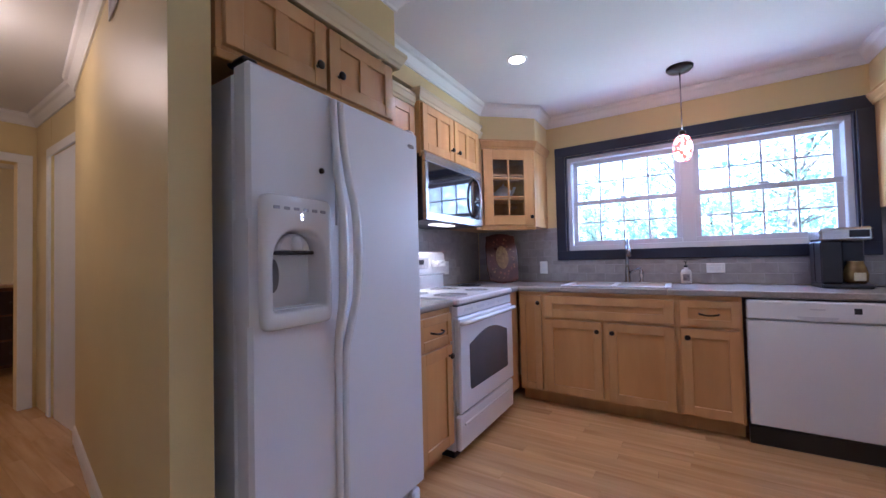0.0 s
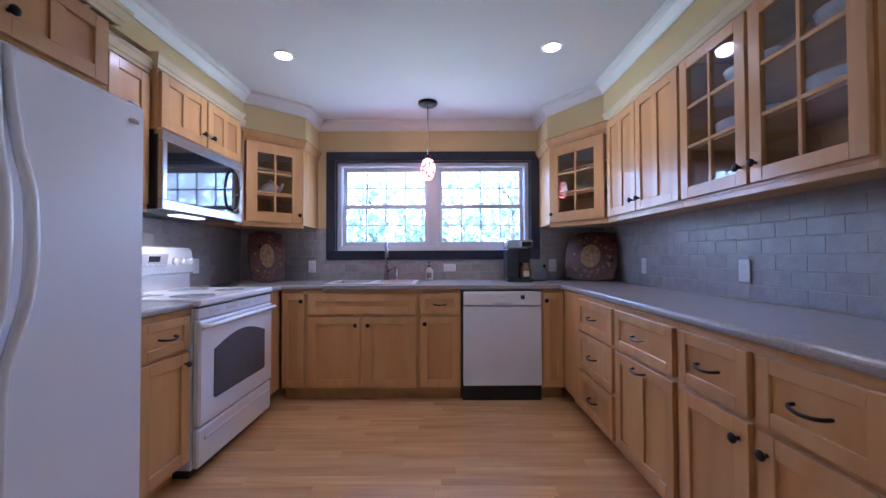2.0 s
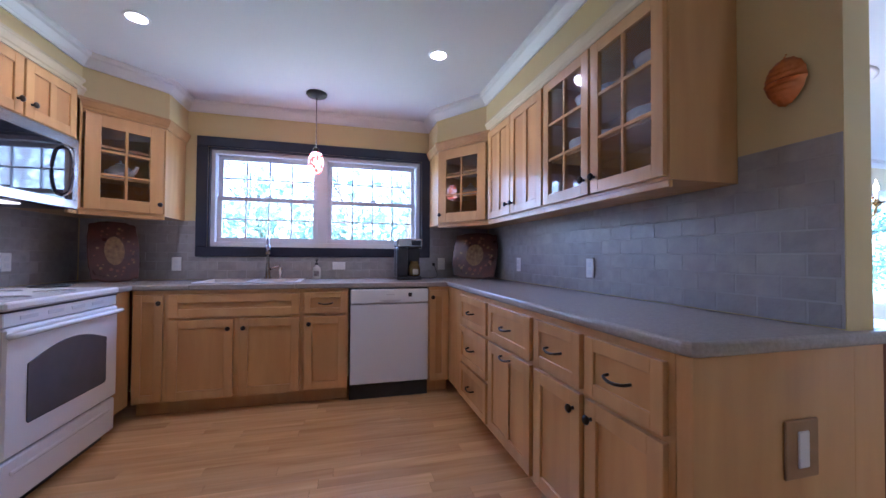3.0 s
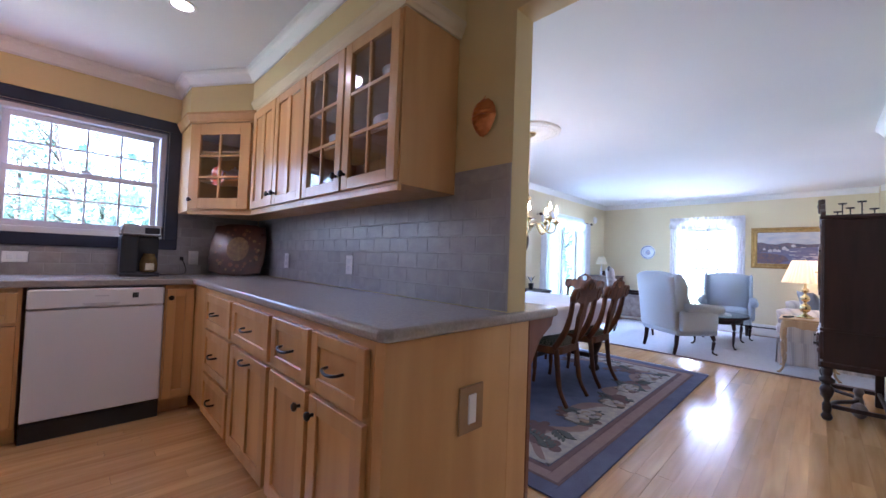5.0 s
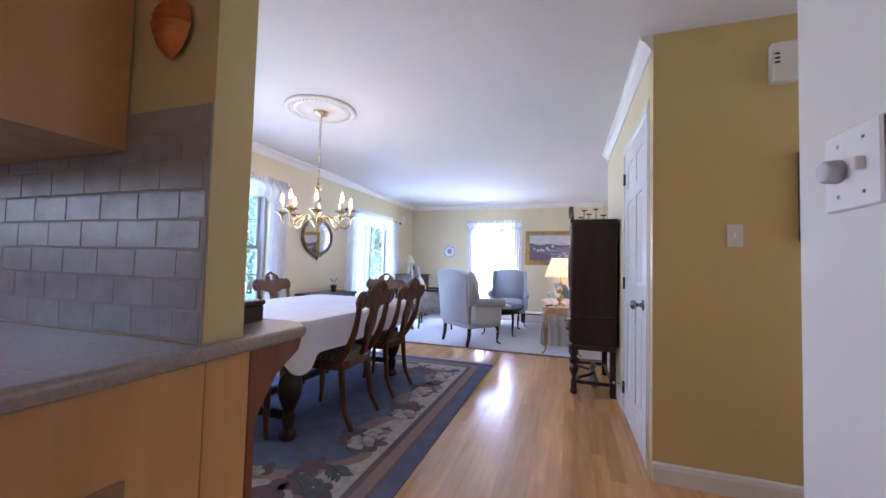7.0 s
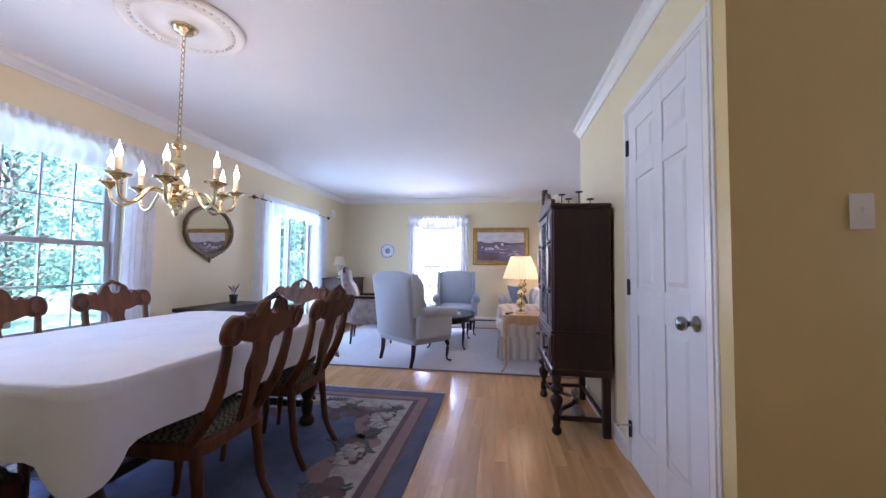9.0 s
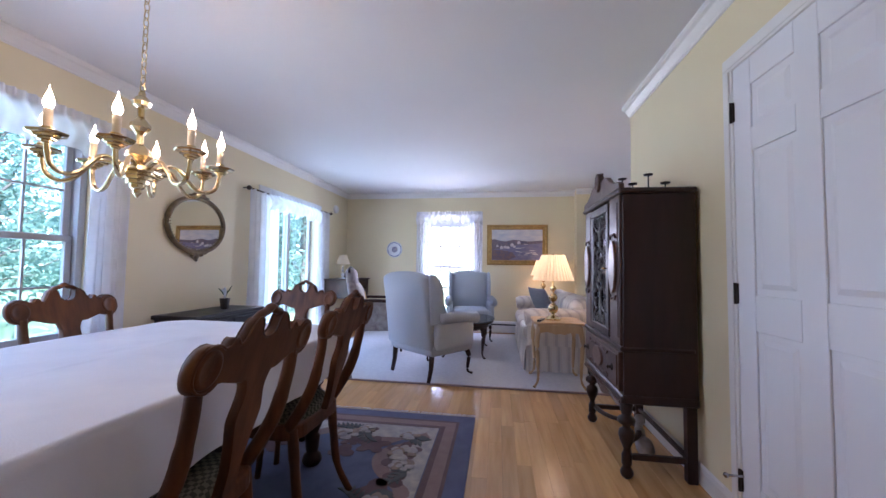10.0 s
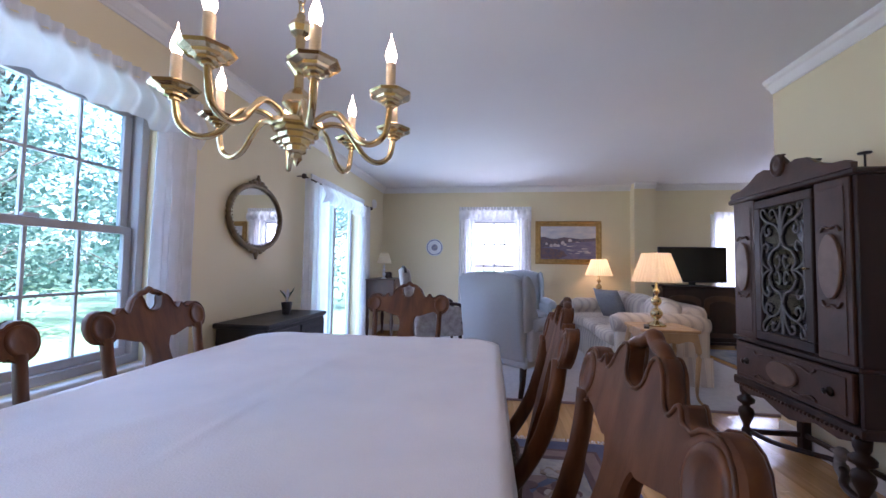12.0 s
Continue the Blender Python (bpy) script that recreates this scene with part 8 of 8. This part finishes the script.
def table_lamp(x, y, z, s, label, watts, metal=None, lit=True, tall=1.0):
    t = thing("table_lamp", pose(x, y, z) @ Matrix.Diagonal((1, 1, tall, 1)), label, "table lamp", "table lamps")
    part("base", M().lathe([(0.075 * s, 0), (0.078 * s, 0.012), (0.06 * s, 0.02), (0.045 * s, 0.032), (0.018 * s, 0.045), (0.016 * s, 0.060), (0.036 * s, 0.072), (0.050 * s, 0.098), (0.048 * s, 0.125), (0.032 * s, 0.148), (0.015 * s, 0.158), (0.014 * s, 0.176), (0.030 * s, 0.186), (0.043 * s, 0.208), (0.041 * s, 0.228), (0.026 * s, 0.248), (0.013 * s, 0.258), (0.012 * s, 0.276), (0.026 * s, 0.286), (0.032 * s, 0.304), (0.024 * s, 0.322), (0.012 * s, 0.332), (0.010 * s, 0.40 * s + 0.02)], 20), metal or BRASS, t)
    n = 72
    h0, h1, r0, r1 = 0.385, 0.635, 0.198 * s, 0.112 * s
    v, f = [], []
    for j, hh in enumerate((0, 0.33, 0.66, 1)):
        for i in range(n):
            a = 2 * math.pi * i / n
            r = (r0 + (r1 - r0) * hh) * (1 + (0.012 if i % 2 else -0.012))
            v.append((r * math.cos(a), r * math.sin(a), h0 + (h1 - h0) * hh))
    for j in range(3):
        for i in range(n):
            f.append((j * n + i, j * n + (i + 1) % n, (j + 1) * n + (i + 1) % n, (j + 1) * n + i))
    part("shade", M().add(v, f, False), SHADE, t, "pleated cream shade")
    part("harp", M().tube(curve([(0, 0, 0.40 * s + 0.02), (0.05 * s, 0, 0.46), (0.05 * s, 0, 0.56), (0, 0, 0.625)], 4), 0.003, 5).tube([(-r1, 0, 0.615), (r1, 0, 0.615)], 0.002, 4), metal or BRASS, t)
    part("finial", M().ball((0, 0, 0.64), 0.012, 8, 6), metal or BRASS, t)
    if lit:
        b = part("bulb", M().ball((0, 0, 0.50), 0.028, 10, 8), glow("lamp_bulb", (1, 0.8, 0.55), 12), t, "lit bulb")
        b.visible_shadow = False
        lamp("table_lamp_light", "POINT", pose(x, y, z + 0.50), watts, WARM, 0.03)
    return t


table_lamp(6.42, 0.0, 0.6125, 1.0, "brass table lamp with a pleated cream shade, lit", 6)
table_lamp(8.93, -0.20, 0.6125, 1.0, "brass table lamp beyond the sofa, lit", 6)
rc = thing("remote_control", pose(6.30, 0.13, 0.6125, 0, 0, 70), "black remote control on the end table", "remote control")
part("body", M().box((-0.02, -0.08, 0), (0.02, 0.08, 0.018), 0.004), BLACK, rc)

# desk in the corner
ds = thing("writing_desk", pose(8.12, DN - 0.52, 0), "dark wooden writing desk with turned legs", "desk")
part("body", M().box((0, 0.02, 0.60), (0.85, 0.46, 0.88), 0.006), DARKP, ds)
part("top", M().box((-0.02, 0, 0.88), (0.87, 0.48, 0.905), 0.006), DARKP, ds)
for i in range(2):
    q = part("drawer", M().box((0.03 + 0.40 * i, 0.006, 0.64), (0.41 + 0.40 * i, 0.02, 0.85), 0.004), DARKP, ds)
    knob(q, 0.22 + 0.40 * i, 0.745, 0.006)
for x in (0.05, 0.80):
    for y in (0.06, 0.42):
        part("leg", M().lathe([(0.02, 0), (0.026, 0.03), (0.016, 0.06), (0.024, 0.2), (0.030, 0.3), (0.018, 0.36), (0.026, 0.40), (0.018, 0.46), (0.03, 0.60)], 12, Matrix.Translation((x, y, 0))), DARKP, ds)
table_lamp(8.36, DN - 0.28, 0.905, 0.55, "small white lamp on the desk, unlit", 0, PORC, False, 0.6)
for i, (x, r) in enumerate(((8.55, 0.05), (8.67, 0.035), (8.79, 0.045))):
    q = thing("ornament", pose(x, DN - 0.25, 0.905), "small dark ornament on the desk", "ornament", "desk ornaments")
    part("figure", M().lathe([(r, 0), (r, 0.01), (r * 0.6, 0.03), (r * 0.9, 0.06), (r * 0.5, 0.09), (0.004, 0.10)], 14), DARKW, q)

# television and its cabinet
tv = thing("tv_cabinet", pose(FX - 0.52, -0.98, 0, 0, 0, -90), "carved dark wooden cabinet under the television", "cabinet")
part("body", M().box((0.02, 0.02, 0.10), (1.06, 0.48, 0.84), 0.005), DARKW, tv)
part("top", M().box((0, 0, 0.84), (1.08, 0.50, 0.875), 0.008), DARKW, tv)
part("plinth", M().box((0.0, 0.0, 0.06), (1.08, 0.49, 0.10), 0.006), DARKW, tv)
for i in range(2):
    x = 0.06 + i * 0.50
    ar = [(x, 0.16), (x + 0.46, 0.16), (x + 0.46, 0.66)] + [(x + 0.23 + 0.23 * math.cos(math.pi * j / 10), 0.66 + 0.09 * math.sin(math.pi * j / 10)) for j in range(1, 10)] + [(x, 0.66)]
    q = part("door", M().prism(ar, 0.02, Matrix.Translation((0, 0.002, 0)), 0.004), DARKP, tv)
    part("panel", M().prism([(x + 0.23 + (px - x - 0.23) * 0.72, 0.44 + (pz - 0.44) * 0.76) for px, pz in ar], 0.01, Matrix.Translation((0, -0.006, 0)), 0.003), DARKW, q)
    knob(q, x + (0.42 if i == 0 else 0.04), 0.44, 0.002)
for x in (0.02, 0.98):
    part("foot", M().lathe([(0.03, 0), (0.04, 0.02), (0.035, 0.06)], 10, Matrix.Translation((x + 0.04, 0.06, 0))), DARKW, tv)
te = thing("television", pose(FX - 0.33, -0.99, 0.875, 0, 0, -90), "black flat-screen television, switched off", "television")
part("panel", M().box((0.03, 0.0, 0.05), (0.96, 0.045, 0.57), 0.006), BLACK, te)
part("screen", M().box((0.042, -0.002, 0.065), (0.948, 0.001, 0.558), 0.0005), mat("tv_screen", (0.006, 0.006, 0.008), rough=0.15, bump=0, rough_var=0.03), te, "dark glossy screen")
part("stand", M().box((0.30, -0.09, 0), (0.69, 0.13, 0.012), 0.004).box((0.45, 0.01, 0.01), (0.54, 0.035, 0.08), 0.004), BLACK, te)

# harbour painting
pa = thing("framed_painting", pose(FX, 0.735, 1.165, 0, 0, -90), "harbour painting in a wide gilt frame", "painting")
PW_, PH_ = 1.03, 0.70
framed(pa, PW_, PH_, 0.085, GILT)
part("canvas", M().box((0.075, -0.012, 0.075), (PW_ - 0.075, -0.002, PH_ - 0.075), 0), mat("violet_water_paint", (0.14, 0.14, 0.26), (0.26, 0.23, 0.31), scale=9, stretch=(1, 1, 4), rough=0.6, bump=0.3), pa, "violet water")
c0, c1 = 0.085, PW_ - 0.085
blot(pa, "painted_sky", [(c0, 0.37), (c1, 0.40), (c1, PH_ - 0.085), (c0, PH_ - 0.085)], -0.0137, mat("sky_paint", (0.46, 0.49, 0.58), (0.70, 0.67, 0.65), scale=6, stretch=(1, 1, 3), rough=0.6, bump=0.2))
blot(pa, "painted_hill", [(c0, 0.27), (0.3, 0.29), (0.55, 0.35), (c1, 0.38), (c1, 0.425), (0.70, 0.41), (0.58, 0.425), (0.45, 0.44), (0.33, 0.41), (0.22, 0.42), (0.14, 0.45), (c0, 0.44)], -0.0153, mat("hill_paint", (0.08, 0.09, 0.15), (0.24, 0.17, 0.18), scale=34, rough=0.6, bump=0.3))
blot(pa, "painted_shore", [(c0, 0.10), (0.36, 0.085), (0.50, 0.14), (0.44, 0.22), (0.30, 0.25), (c0, 0.27)], -0.0137, mat("shore_paint", (0.24, 0.14, 0.12), (0.13, 0.11, 0.17), scale=26, rough=0.6, bump=0.3))
HOUSE = mat("house_paint", (0.74, 0.69, 0.68), (0.52, 0.46, 0.48), scale=30, rough=0.6)
q = random.Random(9)
for i in range(7):
    x, z, s_ = 0.16 + i * 0.06 + q.uniform(-0.01, 0.01), 0.30 + q.uniform(-0.02, 0.07), q.uniform(0.035, 0.07)
    blot(pa, "painted_house", [(x, z), (x + s_, z), (x + s_, z + s_ * 0.6), (x + s_ / 2, z + s_), (x, z + s_ * 0.6)], -0.0170 - 0.0003 * i, HOUSE)
for i in range(16):
    x, z, s_ = 0.46 + q.uniform(0, 0.36), 0.17 + q.uniform(0, 0.2), q.uniform(0.02, 0.05)
    blot(pa, "painted_boat", [(x, z), (x + s_ * 1.6, z), (x + s_ * 1.9, z + s_ * 0.3), (x - s_ * 0.2, z + s_ * 0.3)], -0.0140 - 0.0002 * i, HOUSE)

# plate, siren, heater
wp = thing("wall_plate", pose(FX, 2.40, 1.42, 0, 0, -90), "decorative white and blue wall plate", "plate")
part("plate", M().lathe([(0.11, 0.0), (0.145, 0.02), (0.14, 0.024), (0.10, 0.010), (0.01, 0.010)], 32, rot("X", 90)), PORC, wp)
part("rim_pattern", M().tube([(0.125 * math.cos(a * math.pi / 16), -0.018, 0.125 * math.sin(a * math.pi / 16)) for a in range(33)], 0.006, 6), mat("blue_glaze", (0.10, 0.14, 0.32), rough=0.2), wp, "blue rim band")
part("center_motif", M().lathe([(0.055, 0.0105), (0.05, 0.0125), (0.004, 0.0125)], 14, rot("X", 90)), mat("motif_glaze", (0.16, 0.18, 0.36), (0.5, 0.45, 0.42), scale=40, rough=0.2), wp, "painted centre motif")
si = thing("alarm_siren", pose(8.62, DN, 2.08), "small white alarm siren on the wall", "alarm")
part("case", M().lathe([(0.07, 0), (0.07, 0.03), (0.05, 0.045), (0.002, 0.047)], 20, rot("X", 90)), TRIM, si)
bh = thing("baseboard_heater", pose(FX - 0.07, 2.6, 0, 0, 0, -90), "white baseboard heater along the far wall", "heater")
part("cover", M().prism([(0.0, 0.02), (0.005, 0.17), (0.02, 0.19), (0.055, 0.20), (0.055, 0.02)], 2.9, Matrix(((0, 1, 0, 0), (1, 0, 0, 0), (0, 0, 1, 0), (0, 0, 0, 1)))), TRIM, bh)
part("slot", M().box((0.02, -0.004, 0.135), (2.88, 0.0, 0.155), 0.001), BLACK, bh)

# ---- hall seen from the kitchen ----
hr = thing("runner_rug", pose(-4.2, -0.28, 0), "dark patterned runner rug on the hall floor", "rug")
part("pile", M().box((0, 0, 0.001), (2.9, 0.72, 0.010), 0.003), mat("runner_wool", (0.10, 0.05, 0.045), (0.26, 0.22, 0.20), scale=12, rough=0.95, bump=0.5, fine=380), hr)
dk = thing("chest_of_drawers", pose(-6.3, 0.75, 0, 0, 0, 90), "brown wooden chest in the far room", "chest")
part("body", M().box((-0.6, -0.25, 0.08), (0.6, 0.25, 0.95), 0.006), WALNUT, dk)
part("top", M().box((-0.62, -0.27, 0.95), (0.62, 0.27, 0.98), 0.006), HONEY, dk)
for i in range(3):
    qd = part("drawer", M().box((-0.56, -0.265, 0.12 + i * 0.27), (0.56, -0.25, 0.37 + i * 0.27), 0.004), DARKW, dk)
    knob(qd, -0.3, 0.245 + i * 0.27, -0.265), knob(qd, 0.3, 0.245 + i * 0.27, -0.265)
vt = thing("wall_vent", pose(-1.71, 0.671, 2.19, 0, 0, -8.9), "small grey metal vent grille high on the hall wall", "vent")
part("frame", M().box((-0.16, -0.010, 0.0), (0.16, -0.004, 0.02), 0.002).box((-0.16, -0.010, 0.14), (0.16, -0.004, 0.16), 0.002).box((-0.16, -0.0098, 0.02), (-0.14, -0.004, 0.14), 0.001).box((0.14, -0.0098, 0.02), (0.16, -0.004, 0.14), 0.001), APPLG, vt)
for i in range(8):
    part("slat", M().box((-0.14, -0.009, 0.026 + i * 0.0145), (0.14, -0.003, 0.034 + i * 0.0145), 0.001), APPLG, vt)
hl = thing("ceiling_light", pose(-2.75, 0.22, CH), "round frosted hall ceiling light, lit", "ceiling light")
qq = part("bowl", M().lathe([(0.14, 0), (0.14, -0.02), (0.11, -0.07), (0.05, -0.10), (0.002, -0.105)], 24), glow("hall_bowl", (1, 0.8, 0.55), 4), hl)
qq.visible_shadow = False


# ---- outside ----
GRASS = mat("lawn_grass", (0.10, 0.16, 0.07), (0.15, 0.20, 0.10), scale=1.5, rough=0.9, bump=0.6, fine=30)
g = M().box((-300, -300, -0.6), (300, 300, -0.35), 0)
structure("ground", g, GRASS, "mown lawn reaching to the woods", "ground")
BARK = mat("tree_bark", (0.085, 0.068, 0.052), (0.045, 0.036, 0.03), scale=6, stretch=(4, 4, 0.7), rough=0.9, bump=0.8, fine=25)


def foliage(name, a, b):
    m = bpy.data.materials.new(name)
    m.use_nodes = True
    N, L = m.node_tree.nodes, m.node_tree.links
    N.remove(N["Principled BSDF"])
    d, t, mx = N.new("ShaderNodeBsdfDiffuse"), N.new("ShaderNodeBsdfTranslucent"), N.new("ShaderNodeMixShader")
    gi, rp = N.new("ShaderNodeNewGeometry"), N.new("ShaderNodeValToRGB")
    rp.color_ramp.elements[0].color, rp.color_ramp.elements[1].color = (*a, 1), (*b, 1)
    L.new(gi.outputs["Random Per Island"], rp.inputs[0])
    L.new(rp.outputs[0], d.inputs["Color"]), L.new(rp.outputs[0], t.inputs["Color"])
    mx.inputs[0].default_value = 0.55
    L.new(d.outputs[0], mx.inputs[1]), L.new(t.outputs[0], mx.inputs[2])
    L.new(mx.outputs[0], N["Material Output"].inputs["Surface"])
    return m


LEAF = foliage("maple_leaves", (0.075, 0.15, 0.12), (0.19, 0.26, 0.20))


def tree_parts(seed, h, spread, leaves):
    q = random.Random(seed)
    trunk = M()
    top = Vector((q.uniform(-0.4, 0.4), q.uniform(-0.4, 0.4), h * 0.85))
    pts = curve([(0, 0, 0), (q.uniform(-0.1, 0.1), q.uniform(-0.1, 0.1), h * 0.3), tuple(top * 0.6 + Vector((0.1, 0, 0))), tuple(top)], 4)
    trunk.tube(pts, [0.12 * (1 - 0.85 * i / (len(pts) - 1)) for i in range(len(pts))], 8)
    tips = []
    for i in range(16):
        z = h * (0.12 + 0.72 * i / 15)
        a = q.uniform(0, 6.28)
        ln = spread * q.uniform(0.6, 1.0) * (1.0 - 0.5 * abs(i / 15 - 0.4))
        b = Vector((math.cos(a) * ln, math.sin(a) * ln, z + ln * q.uniform(0.15, 0.6)))
        base = Vector(pts[min(len(pts) - 1, int((z / (h * 0.85)) * (len(pts) - 1)))])
        mid = base.lerp(b, 0.5) + Vector((0, 0, 0.15))
        trunk.tube([tuple(base), tuple(mid), tuple(b)], [0.035, 0.02, 0.007], 5)
        tips += [base.lerp(b, 0.45), mid, base.lerp(b, 0.8), b]
    crown = M()
    v, f = [], []
    for i in range(leaves):
        c = q.choice(tips) + Vector((q.gauss(0, 0.34), q.gauss(0, 0.34), q.gauss(0, 0.28)))
        s = q.uniform(0.03, 0.075)
        u = Vector((q.gauss(0, 1), q.gauss(0, 1), q.gauss(0, 0.5))).normalized()
        w = u.cross(Vector((q.gauss(0, 1), q.gauss(0, 1), q.gauss(0, 1)))).normalized()
        n = len(v)
        v += [tuple(c - u * s), tuple(c + w * s * 0.55), tuple(c + u * s), tuple(c - w * s * 0.55)]
        f.append((n, n + 1, n + 2, n + 3))
    crown.add(v, f)
    return trunk.mesh("trunk", BARK), crown.mesh("crown", LEAF)


kinds = [tree_parts(21, 7.5, 2.3, 4200), tree_parts(22, 9.0, 2.5, 4800), tree_parts(23, 5.0, 2.0, 3400)]
q = random.Random(4)
spots = [(-6, 17, 1), (-3.2, 18.5, 2), (-0.8, 20, 0), (1.4, 19, 2), (2.6, 12.0, 1), (4.0, 9.6, 2), (5.6, 11.0, 0), (7.4, 9.6, 2), (8.8, 11.0, 1), (10.5, 8.6, 0), (12.5, 10.5, 2), (6.6, 13.5, 1), (14, 13, 0), (-7, 14, 0), (3.2, 15.5, 0), (-4.4, 21, 1), (9.5, 15.5, 0), (17, 9.5, 1), (15.5, -4, 1), (12, 16.5, 1), (20, 14, 0), (0.5, 17, 1), (11.2, 6.8, 2), (13.2, 6.3, 1), (12.4, 8.2, 0), (15.2, 7.4, 0), (14.6, 5.4, 2), (17.5, 6.6, 1)]
for x, y, kd in spots:
    t = thing("tree", pose(x, y, -0.36, 0, 0, q.uniform(0, 360)), "leafy broadleaf tree at the lawn's edge", "tree", "trees outside")
    part("trunk", kinds[kd][0], None, t)
    part("crown", kinds[kd][1], None, t)
# far woods
v, f = [], []
q = random.Random(8)
for i in range(6500):
    a = q.uniform(0.45, 2.6)
    r = q.uniform(24, 34)
    x, y, z = 3 + r * math.cos(a), 2 + r * math.sin(a), -0.3 + abs(q.gauss(0, 3.0))
    s = q.uniform(0.25, 0.55)
    u = Vector((q.gauss(0, 1), q.gauss(0, 1), q.gauss(0, 1))).normalized()
    w = u.cross(Vector((q.gauss(0, 1), q.gauss(0, 1), q.gauss(0, 1)))).normalized()
    n = len(v)
    c = Vector((x, y, z))
    v += [tuple(c - u * s), tuple(c + w * s * 0.6), tuple(c + u * s), tuple(c - w * s * 0.6)]
    f.append((n, n + 1, n + 2, n + 3))
tagged(part("far_woods", M().add(v, f), LEAF), "dense green woods beyond the lawn", "woods", kind="stuff")


# ---- tiles of the backsplash ----
TM = {}


def tile_mesh(w, h):
    key = (round(w, 3), round(h, 3))
    if key not in TM:
        TM[key] = M().box((0, -0.0045, 0), (w, 0, h), 0.001).mesh("tile", TILE)
    return TM[key]


def tiled(name, m, length, z_of, label, z0=0.917, tw=0.152, th=0.076, skip=()):
    """Running-bond tiles along local x, facing -y; z_of(x) gives the top."""
    w = thing(name, m, label, "backsplash", kind="structure")
    gro = M()
    step = 0.02
    zmax = max(z_of(i * step) for i in range(int(length / step) + 1))
    r, z = 0, z0
    while z < zmax - 0.012:
        x = -tw / 2 if r % 2 else 0.0
        while x < length - 0.01:
            a, b = max(x, 0), min(x + tw, length)
            t = min(z_of((a + b) / 2), z + th)
            blocked = any(a >= s[0] - 0.08 and b <= s[1] + 0.08 and z >= s[2] - 0.04 for s in skip)
            if b - a > 0.02 and t - z > 0.015 and not blocked:
                part("tile", tile_mesh(b - a - 0.0055, t - z - 0.0055), None, w, m=Matrix.Translation((a + 0.002, 0.0, z + 0.002)))
            x += tw
        z += th
        r += 1
    return w


def grout(name, lo, hi):
    structure(name, M().box(lo, hi, 0), GROUT, "pale grout bed behind the tiles", "backsplash")


tiled("backsplash_side", pose(1.8685, 3.60, 0, 0, 0, -90), 2.825, lambda x: 1.41 if x < 2.52 else 1.51, "grey tumbled subway tiles on the side wall")
tiled("backsplash_range", pose(-1.6285, 0.7 + 0.92, 0, 0, 0, 90), 1.98, lambda x: 1.405, "grey tumbled subway tiles behind the range")
cz = WIN[2] - 0.085


def ztop(x):
    u = -1.62 + x
    return cz if WIN[0] - 0.085 < u < WIN[1] + 0.085 else 1.41


tiled("backsplash_window", pose(-1.62, KY - 0.0015, 0), 3.48, ztop, "grey tumbled subway tiles below the window")
grout("backsplash_grout", (1.8652, 0.772, 0.916), (1.8695, 3.61, 1.41))
grout("backsplash_grout_end", (1.8652, 0.772, 1.41), (1.8695, 1.08, 1.512))
grout("backsplash_grout_window_low", (-1.62, KY - 0.0035, 0.916), (1.862, KY + 0.001, cz))
grout("backsplash_grout_window_left", (-1.62, KY - 0.0035, cz), (WIN[0] - 0.086, KY + 0.001, 1.412))
grout("backsplash_grout_window_right", (WIN[1] + 0.086, KY - 0.0035, cz), (1.862, KY + 0.001, 1.412))
grout("backsplash_grout_range", (-1.6295, 1.61, 0.916), (-1.6252, 3.61, 1.41))

# ---- oak floor ----
rs = random.Random(11)
PW = 0.0825
fl = thing("floor", pose(0, 0, 0), "honey oak strip flooring with a satin finish", "floor", kind="structure")
plank_meshes = {}
rest_v, rest_f = [], []
near = 0
row = 0
y = -3.2
YMAX = KY
while y < YMAX:
    x = -7.1 - rs.uniform(0, 1.0)
    while x < FX:
        ln = rs.choice((0.6, 0.8, 1.0, 1.2, 1.5))
        a, b = max(x, -7.1), min(x + ln, FX)
        x += ln
        if b - a < 0.05:
            continue
        cx = (a + b) / 2
        top = min(y + PW, YMAX)
        hot = (-1.0 < cx < 1.4 and 0.6 < y < 3.05) or (2.2 < cx < 6.2 and -0.55 < y < 0.72)
        if hot and near < 300:
            near += 1
            key = (round(b - a, 2), round(top - y, 3))
            if key not in plank_meshes:
                plank_meshes[key] = M().box((0, 0, -0.016), (key[0] - 0.0009, key[1] - 0.0006, 0.0), 0.0006).mesh("plank", FLOORW)
            part("plank", plank_meshes[key], None, fl, m=Matrix.Translation((a, y, 0)))
        else:
            n = len(rest_v)
            e = 0.0006
            rest_v += [(a, y, 0), (b - e, y, 0), (b - e, top - e, 0), (a, top - e, 0), (a, y, -0.015), (b - e, y, -0.015), (b - e, top - e, -0.015), (a, top - e, -0.015)]
            rest_f += [tuple(n + i for i in q) for q in ((0, 1, 2, 3), (0, 4, 5, 1), (1, 5, 6, 2), (2, 6, 7, 3), (3, 7, 4, 0))]
    y += PW
    row += 1
me = bpy.data.meshes.new("floor_boards")
me.from_pydata(rest_v, [], rest_f)
me.materials.append(FLOORI)
ob = part("floor_boards", me, None, fl, "further oak boards")
tagged(ob, kind="stuff")
